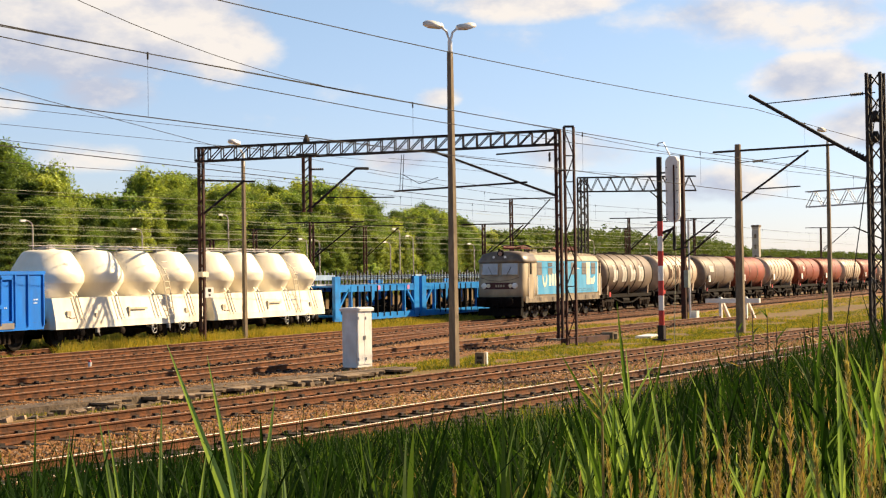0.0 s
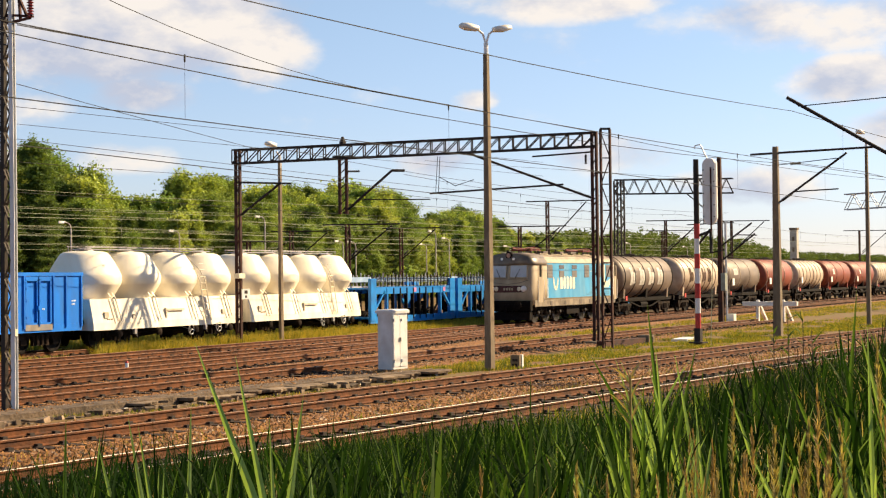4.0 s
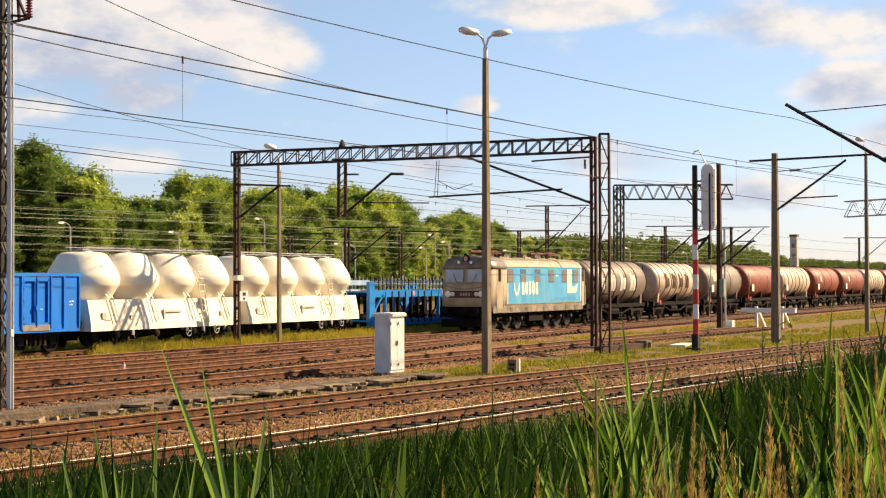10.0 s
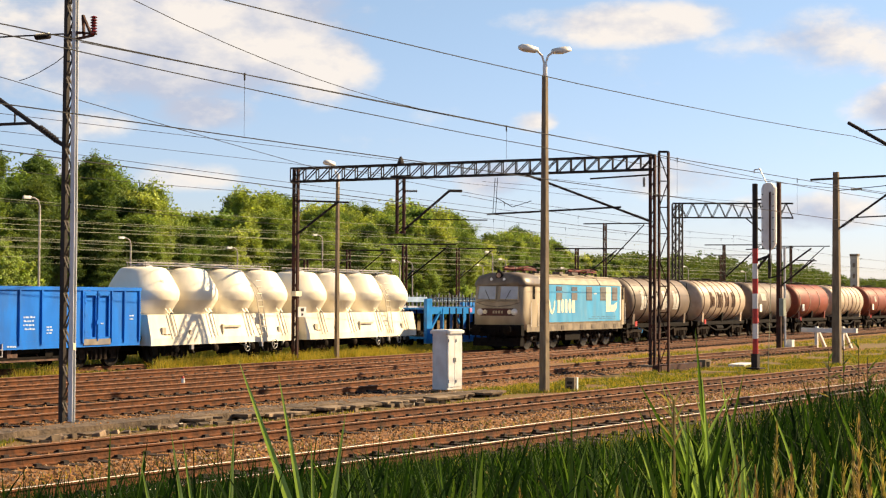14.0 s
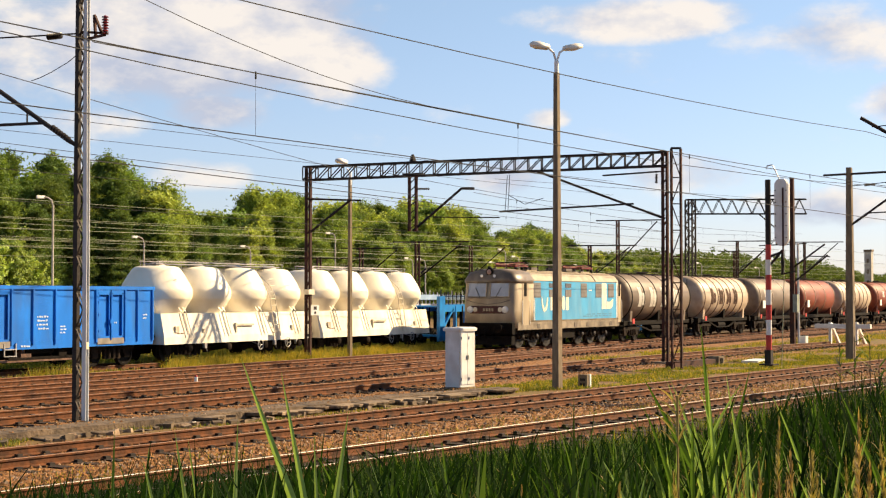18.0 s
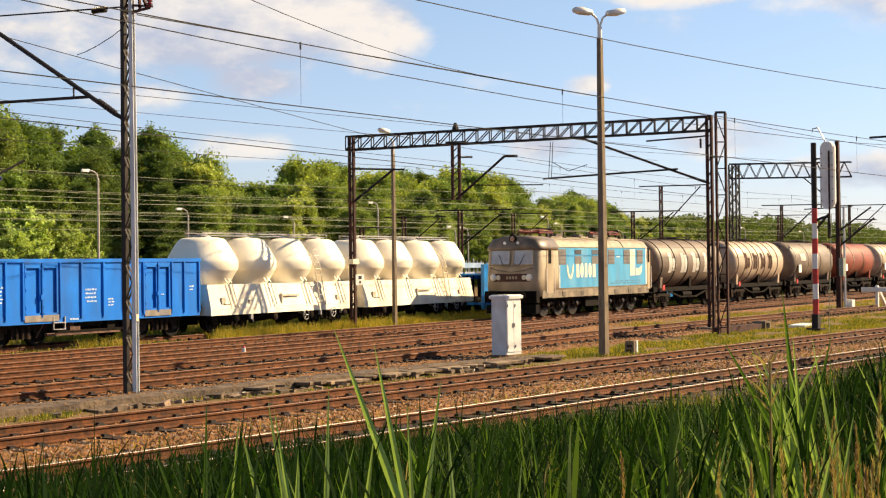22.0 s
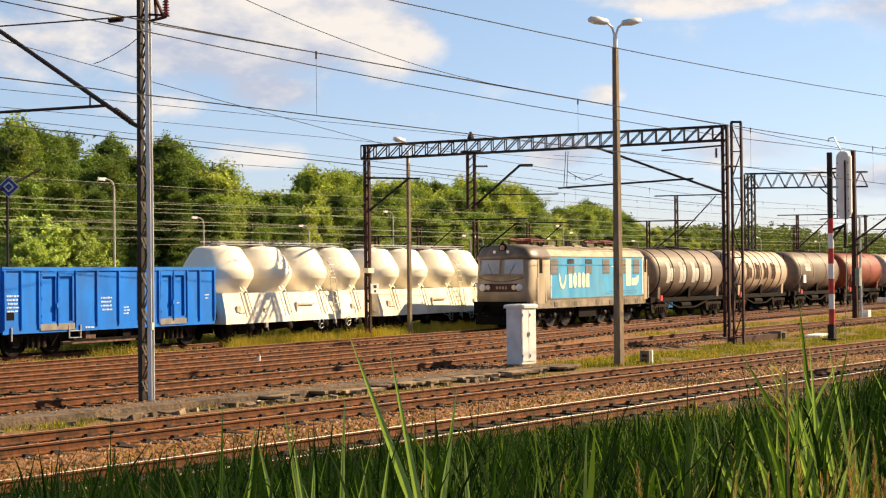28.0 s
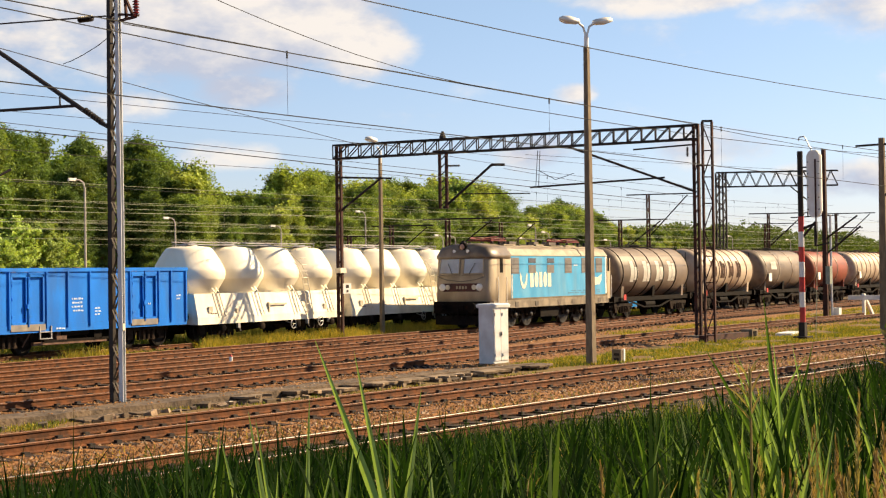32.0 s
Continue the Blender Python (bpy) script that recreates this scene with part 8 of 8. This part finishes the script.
def build_grass():
    rnd = random.Random(31)
    sets = {"grass": ([], []), "grass_dry": ([], [])}
    zones = [
        (37.5, 92, lambda x: on_line(LINE_A, x) + 2.2, lambda x: min(on_line(LINE_C, x) - 2.2, 27.2), 20000, 0.11, 0.6),
        (16, 23.5, lambda x: on_line(LINE_A, x) + 2.6, lambda x: on_line(LINE_C, x) - 2.2, 1500, 0.09, 0.7),
        (36, 95, lambda x: on_line(LINE_W, x) + 1.6, lambda x: on_line(LINE_W, x) + 7, 7500, 0.45, 0.6),
        (18, 36, lambda x: on_line(LINE_W, x) + 2.2, lambda x: on_line(LINE_W, x) + 7, 1500, 0.3, 0.75),
        (41.5, 92, lambda x: on_line(LINE_L, x) + 1.6, lambda x: on_line(LINE_W, x) + 0.4, 18000, 0.34, 0.22),
        (20, 42, lambda x: on_line(LINE_L, x) + 1.8, lambda x: on_line(LINE_W, x) - 1.6, 1500, 0.2, 0.4),
        (41, 80, lambda x: on_line(LINE_W, x) - 2.5, lambda x: on_line(LINE_W, x) - 1.5, 4200, 0.42, 0.25),
        (34.5, 37.5, lambda x: on_line(LINE_W, x) - 2.4, lambda x: on_line(LINE_W, x) - 1.6, 160, 0.4, 0.4),
        (60, 160, lambda x: on_line(LINE_C, x) + 1.5, lambda x: on_line(LINE_E, x) - 2.2, 10000, 0.14, 0.5),
        (60, 130, lambda x: on_line(LINE_A, x) + 2.3, lambda x: 30.0, 14000, 0.13, 0.65),
        (6, 60, lambda x: 12.6, lambda x: 14.0, 1800, 0.3, 0.8),
        (10, 60, lambda x: 17.3, lambda x: 18.6, 500, 0.16, 0.7),
        (15, 38, lambda x: 23.1, lambda x: 23.5, 420, 0.08, 0.7),
    ]
    for x0, x1, f0, f1, n, h, green in zones:
        for _ in range(n):
            x = rnd.uniform(x0, x1)
            a, b = f0(x), f1(x)
            if b <= a:
                continue
            y = rnd.uniform(a, b)
            if noise.noise((x * 0.35, y * 0.5, 9)) < (-0.12 if h < 0.4 else -0.45):
                continue
            verts, faces = sets["grass" if rnd.random() < green else "grass_dry"]
            for _ in range(4):
                blade(verts, faces, (x + rnd.gauss(0, 0.08), y + rnd.gauss(0, 0.08), -0.3), (rnd.gauss(0, 0.35), rnd.gauss(0, 0.35), 1), h * rnd.uniform(0.6, 1.7), 0.025, 0.5, rnd, 2)
    stuff("grass_tufts", *sets["grass"], M["grass"], "short green grass tufts between the tracks", "grass")
    stuff("dry_grass", *sets["grass_dry"], M["grass_dry"], "yellowish dry grass along the sidings", "grass")
    # loose stones over the beds nearest to the camera
    sets = {"gravel": ([], []), "gravel_pale": ([], [])}
    for _ in range(500):
        x, y = rnd.uniform(15, 37), rnd.uniform(0, 1.2)
        verts, faces = sets["gravel_pale" if rnd.random() < 0.2 else "gravel"]
        s = rnd.uniform(0.015, 0.045)
        k = len(verts)
        y += 24.2 + 0.014 * (x - 24)
        verts.extend(Vector((x + s * u, y + s * v, -0.1 + s * w)) for u, v, w in ((-1, -0.4, 0), (0.3, -1, 0), (1, 0.3, 0), (-0.3, 1, 0), (0.1, 0, 0.9)))
        faces.extend(((k, k + 1, k + 4), (k + 1, k + 2, k + 4), (k + 2, k + 3, k + 4), (k + 3, k, k + 4)))
    for line, n, half in ((LINE_B, 11000, 2.3), (LINE_A, 15000, 2.3), (LINE_C, 9000, 2.2), (LINE_D, 2500, 1.9), (LINE_E, 5000, 2.6), (LINE_L, 3000, 1.9)):
        for _ in range(n):
            x = 9 + 60 * rnd.random() ** 1.4
            off = rnd.uniform(-half, half)
            if line is LINE_B and off < 0.85 and rnd.random() < 0.85 or line is not LINE_B and abs(off) < 1.0 and rnd.random() < 0.45:
                continue
            y = on_line(line, x) + off
            verts, faces = sets["gravel_pale" if rnd.random() < 0.22 else "gravel"]
            s = rnd.uniform(0.02, 0.055)
            k = len(verts)
            z = -0.185
            verts.extend(Vector((x + s * rnd.uniform(0.6, 1.2) * u, y + s * rnd.uniform(0.6, 1.2) * v, z + s * w)) for u, v, w in ((-1, -0.4, 0), (0.3, -1, 0), (1, 0.3, 0), (-0.3, 1, 0), (rnd.uniform(-0.4, 0.4), rnd.uniform(-0.4, 0.4), 0.9)))
            faces.extend(((k, k + 1, k + 4), (k + 1, k + 2, k + 4), (k + 2, k + 3, k + 4), (k + 3, k, k + 4)))
    stuff("loose_ballast", *sets["gravel"], M["gravel"], "loose rust-brown ballast stones", "stones")
    stuff("pale_ballast", *sets["gravel_pale"], M["gravel_pale"], "loose pale grey-beige ballast stones", "stones")


build_reeds()
build_grass()
# the tall reed with its leaves spread in a V, and its neighbours
build_reed_plant(2.768, 2.130, [(1.02, -0.114, 0.135, 0.493, 0.534, 0.021, 0.03), (0.99, -0.056, 0.068, 0.49, 0.508, 0.018, 0.03), (0.96, 0.037, -0.048, 0.429, 0.442, 0.021, 0.03), (0.93, -0.011, 0.011, 0.41, 0.419, 0.014, 0.03)], "tall light green reed with leaves spread in a V", "reed_fresh", stem=1.09)
build_reed_plant(2.62, 2.66, [(0.95, -0.07, 0.08, 0.30, 0.36, 0.013, 0.05), (1.0, 0.01, 0.0, 0.30, 0.40, 0.013, 0.0), (0.95, 0.05, -0.06, 0.30, 0.34, 0.014, 0.1), (0.9, 0.1, -0.1, 0.3, 0.3, 0.012, 0.2)], "slender light green reed", stem=1.05)
build_reed_plant(4.26, 1.84, [(1.0, -0.10, 0.12, 0.30, 0.48, 0.02, 0.1), (1.05, -0.02, 0.02, 0.30, 0.52, 0.02, 0.0), (1.0, 0.05, -0.05, 0.30, 0.45, 0.018, 0.05), (0.85, 0.16, -0.18, 0.30, 0.42, 0.018, 0.3), (0.8, -0.2, 0.22, 0.30, 0.55, 0.02, 0.35)], "bushy light green reed on the bank", stem=1.15)
build_reed_plant(4.9, 1.5, [(0.9, -0.08, 0.1, 0.30, 0.5, 0.02, 0.1), (1.0, 0.02, -0.02, 0.30, 0.6, 0.02, 0.0), (0.9, 0.12, -0.1, 0.30, 0.5, 0.018, 0.2)], "bushy light green reed on the bank", stem=1.1)
build_reed_plant(3.35, 2.15, [(0.95, -0.02, 0.03, 0.30, 0.34, 0.013, 0.02), (0.9, 0.05, -0.04, 0.30, 0.3, 0.013, 0.05)], "slender light green reed", stem=1.05)
# slender single reeds standing out of the bed: x, y, height of the visible stretch's foot, lean, length
for x, y, z, dx, dy, ln in ((2.62, 2.467, 2.04, -0.022, 0.023, 0.205), (2.366, 2.301, 2.09, -0.019, 0.019, 0.12), (2.749, 2.477, 2.02, 0.005, -0.006, 0.24), (2.497, 2.158, 2.08, 0.009, -0.011, 0.11), (2.546, 1.939, 2.09, -0.004, 0.005, 0.11),
                            (2.735, 2.78, 2.0, 0.01, -0.009, 0.175), (3.07, 2.865, 1.95, -0.022, 0.024, 0.22), (3.876, 1.617, 1.945, -0.026, 0.06, 0.41), (3.956, 1.684, 1.93, -0.039, 0.09, 0.39), (4.026, 1.775, 1.91, -0.055, 0.121, 0.43),
                            (3.101, 1.394, 2.06, 0.013, -0.029, 0.143), (3.055, 1.249, 2.08, 0.015, -0.039, 0.08), (3.304, 1.156, 2.05, -0.023, 0.063, 0.143)):
    x, y = x + 0.037, y + -0.059
    g = ground_height(x, y)
    up = z - g
    build_reed_plant(x, y, [(up - 0.12, dx, dy, ln, ln + 0.14, 0.014, 0.02), (up - 0.2, dx + 0.03, dy - 0.03, ln, ln + 0.1, 0.012, 0.25), (up - 0.25, dx - 0.05, dy + 0.05, ln, ln + 0.08, 0.012, 0.4)], "slender light green reed", "reed_fresh", stem=up - 0.05)
# bushy fresh reeds on the bank: bearing in degrees, distance, height of the tips
rnd = random.Random(404)
for az, r, top in ((22.2, 4.0, 2.24), (23.2, 4.3, 2.30), (24.1, 4.1, 2.27), (24.8, 4.5, 2.24), (25.6, 4.2, 2.16), (26.8, 4.6, 2.05), (21.0, 4.4, 2.12), (19.6, 4.7, 2.14), (18.4, 4.3, 2.1), (17.2, 4.6, 2.2), (15.8, 3.9, 2.28), (15.2, 4.3, 2.36), (14.4, 4.1, 2.4), (13.7, 4.4, 2.38),
                   (29.0, 4.8, 1.92), (31.5, 5.0, 1.87), (34.0, 4.6, 1.88), (36.5, 4.4, 1.86), (39.5, 4.1, 1.95), (41.0, 3.9, 1.9), (48.5, 3.6, 2.02), (51.0, 3.8, 1.95), (54.0, 3.5, 2.0), (57.0, 3.7, 1.96)):
    x, y = r * math.cos(radians(az)), r * math.sin(radians(az))
    stem = top - ground_height(x, y) - 0.3
    n = 9 if az < 28 else 6
    leaves = []
    for i in range(n):
        a = rnd.uniform(0, 6.28)
        f = (i + rnd.random()) / n
        leaves.append((stem * (0.55 + 0.42 * f), math.cos(a) * 0.25, math.sin(a) * 0.25, rnd.uniform(0.7, 1.3), rnd.uniform(0.32, 0.52), rnd.uniform(0.013, 0.02), rnd.uniform(0.2, 1.0)))
    build_reed_plant(x, y, leaves, "bushy fresh green reed on the bank" if az < 28 else "slender light green reed", "reed_fresh" if rnd.random() < 0.6 else "reed_light", stem=stem)
# pale dry stem with a plume
build_reed_plant(3.287, 1.49, [(1.3 + 0.012 * k, (-0.1, 0.08, -0.06, 0.1)[k % 4], (0.1, -0.05, 0.12, 0.06)[k % 4], 0.2, 0.06 + 0.01 * (k % 3), 0.006, 0.8 + 0.1 * k) for k in range(10)], "tall dry straw-coloured stem with a small plume", "reed_dry", stem=1.42)


def plume(verts, faces, p, lean, length, rnd, n=90):
    """A seed head: a spindle of many short awns round the top of a stalk."""
    for _ in range(n):
        f = rnd.random()
        wide = 0.010 * math.sin(math.pi * min(1, 0.12 + f * 0.86)) + 0.002
        a = rnd.uniform(0, 6.28)
        q = p + lean * (length * f)
        blade(verts, faces, q, (math.cos(a) * wide * 40, math.sin(a) * wide * 40, 1.1), rnd.uniform(0.014, 0.026), 0.0034, 0.3, rnd, 2)


def build_dry_clump():
    """Straw-coloured grass on the bank: thin leaves below, stalks with plumes above."""
    rnd = random.Random(77)
    sets = {"reed_dry": ([], []), "grass_dry": ([], []), "plume": ([], [])}
    for i in range(620):
        a = radians(22.5 - 14.0 * rnd.random() ** 1.3)
        r = rnd.uniform(2.3, 3.7)
        x, y = r * math.cos(a), r * math.sin(a)
        g = ground_height(x, y)
        tip = 2.57 - r * (0.115 + 0.006 * max(0, math.degrees(a) - 16)) - abs(rnd.gauss(0, 0.11))
        p = Vector((x, y, g))
        lean = Vector((rnd.gauss(0, 0.07), rnd.gauss(0, 0.07), 1))
        h = tip - g
        if i % 9 == 0:
            blade(*sets["reed_dry"], p, lean, h + 0.1, 0.004, 0.02, rnd, 4)
            plume(*sets["plume" if i % 2 else "reed_dry"], p + lean * (h - 0.04), lean, rnd.uniform(0.12, 0.2), rnd)
        else:
            verts, faces = sets["reed_dry" if i % 3 else "grass_dry"]
            for _ in range(3):
                blade(verts, faces, p + lean * h * rnd.uniform(0.45, 0.7), (rnd.gauss(0, 0.3), rnd.gauss(0, 0.3), 1), rnd.uniform(0.2, 0.36), 0.0055, rnd.uniform(0.4, 1.6), rnd, 4)
    # single plumes that stand out of the reeds
    for az, r, z in ((28.6, 3.1, 2.17), (26.4, 3.2, 2.18), (24.6, 3.0, 2.16), (21.3, 3.2, 2.31), (18.5, 3.3, 2.26), (14.6, 3.4, 2.42), (14.0, 3.2, 2.36), (16.9, 3.1, 2.2), (12.9, 3.3, 2.4)):
        x, y = r * math.cos(radians(az)), r * math.sin(radians(az))
        p = Vector((x, y, ground_height(x, y)))
        lean = Vector((rnd.gauss(0, 0.04), rnd.gauss(0, 0.04), 1))
        blade(*sets["reed_dry"], p, lean, z - p.z - 0.1, 0.005, 0.0, rnd, 4)
        plume(*sets["plume" if r < 3.15 else "reed_dry"], p + lean * (z - p.z - 0.19), lean, 0.19, rnd, 170)
    stuff("dry_grass_clump", *sets["reed_dry"], M["reed_dry"], "clump of dry straw-coloured grass with seed heads on the bank", "dry grass")
    stuff("yellow_grass_clump", *sets["grass_dry"], M["grass_dry"], "yellowish grass leaves among the reeds on the bank", "grass")
    stuff("reddish_plumes", *sets["plume"], M["plume_red"], "reddish-brown grass plumes above the bank", "dry grass")


build_dry_clump()


def build_weed(x, y, z, h, seed):
    """A tall weed: thin stem with short twigs and small leaves."""
    rnd = random.Random(seed)
    g = ground_height(x, y)
    t = thing("weed", pose(x, y, g), "tall thin dark weed with small leaves", "weed", "weeds by the track")
    top = z + h - g
    bm = bmesh.new()
    add_rod(bm, (0, 0, -0.1), (0.04, 0.02, top), 0.006, 0.003, 5)
    part("stem", bm, M["bark"], t)
    for i in range(12):
        f = top * rnd.uniform(0.45, 1.0)
        a = rnd.uniform(0, 6.28)
        verts, faces = [], []
        blade(verts, faces, (0.04 * f / top, 0.02 * f / top, f), (math.cos(a), math.sin(a), rnd.uniform(0.5, 1.4)), rnd.uniform(0.07, 0.16), 0.022, 0.4, rnd, 3)
        me = bpy.data.meshes.new("leaf")
        me.from_pydata(verts, [], faces)
        me.materials.append(M["reed_light" if i % 3 else "reed_dry"])
        new("leaf", me).parent = t


for i, (x, y, z, h) in enumerate(((10.85, 3.9, 1.95, 0.28), (10.88, 3.8, 1.91, 0.37), (10.92, 3.7, 1.95, 0.32), (10.94, 3.64, 1.91, 0.25), (11.04, 3.35, 1.95, 0.29), (11.0, 3.45, 1.95, 0.21))):
    build_weed(x, y, z, h, 300 + i)

# ---- tracks, last of the structure ----
build_track("track_b", LINE_B, -30, 140, (14, 62), M["rail_head"], "near track with polished rail heads on wooden sleepers")
build_track("track_a", LINE_A, -30, 140, (10, 66), M["rail_head_rusty"], "track with rusty rails and bright running surfaces")
build_track("track_c", LINE_C, -30, 85.5, (16, 70), M["rail_head_rusty"], "rusty siding track ending at a white buffer stop")
build_track("track_d", LINE_D, -30, 70, (20, 58), M["rail_head_rusty"], "rusty turnout track joining its neighbour")
build_track("track_e", LINE_E, -30, 230, (24, 70), M["rail_head_rusty"], "rusty track on brown stones in front of the train")
build_track("track_l", LINE_L, -30, 250, (26, 80), M["rail_head_rusty"], "rusty track on which the tank train moves")
build_track("track_w", LINE_W, -30, 250, (30, 40), M["rail_head_rusty"], "overgrown siding track under the standing wagons")

# ---- what moves: the locomotive and its tank wagons, slowing down ----
FRONT = [(0, 77.95), (1, 76.98), (2, 76.03), (3, 74.98), (4.5, 73.55), (6, 72.2), (7, 71.4), (8, 70.5), (9, 69.55), (10, 68.65), (11, 67.9), (12, 67.2), (14, 65.75), (16.5, 64.07), (18, 63.27),
         (20, 62.15), (22, 61.1), (24, 60.17), (25, 59.78), (27.5, 58.78), (30, 57.97), (32, 57.42)]


def motions():
    c = math.cos(radians(L_TURN))
    for ob, behind in TRAIN:
        walk(ob, [(t, on_l(x + behind * c)) for t, x in FRONT])


motions()
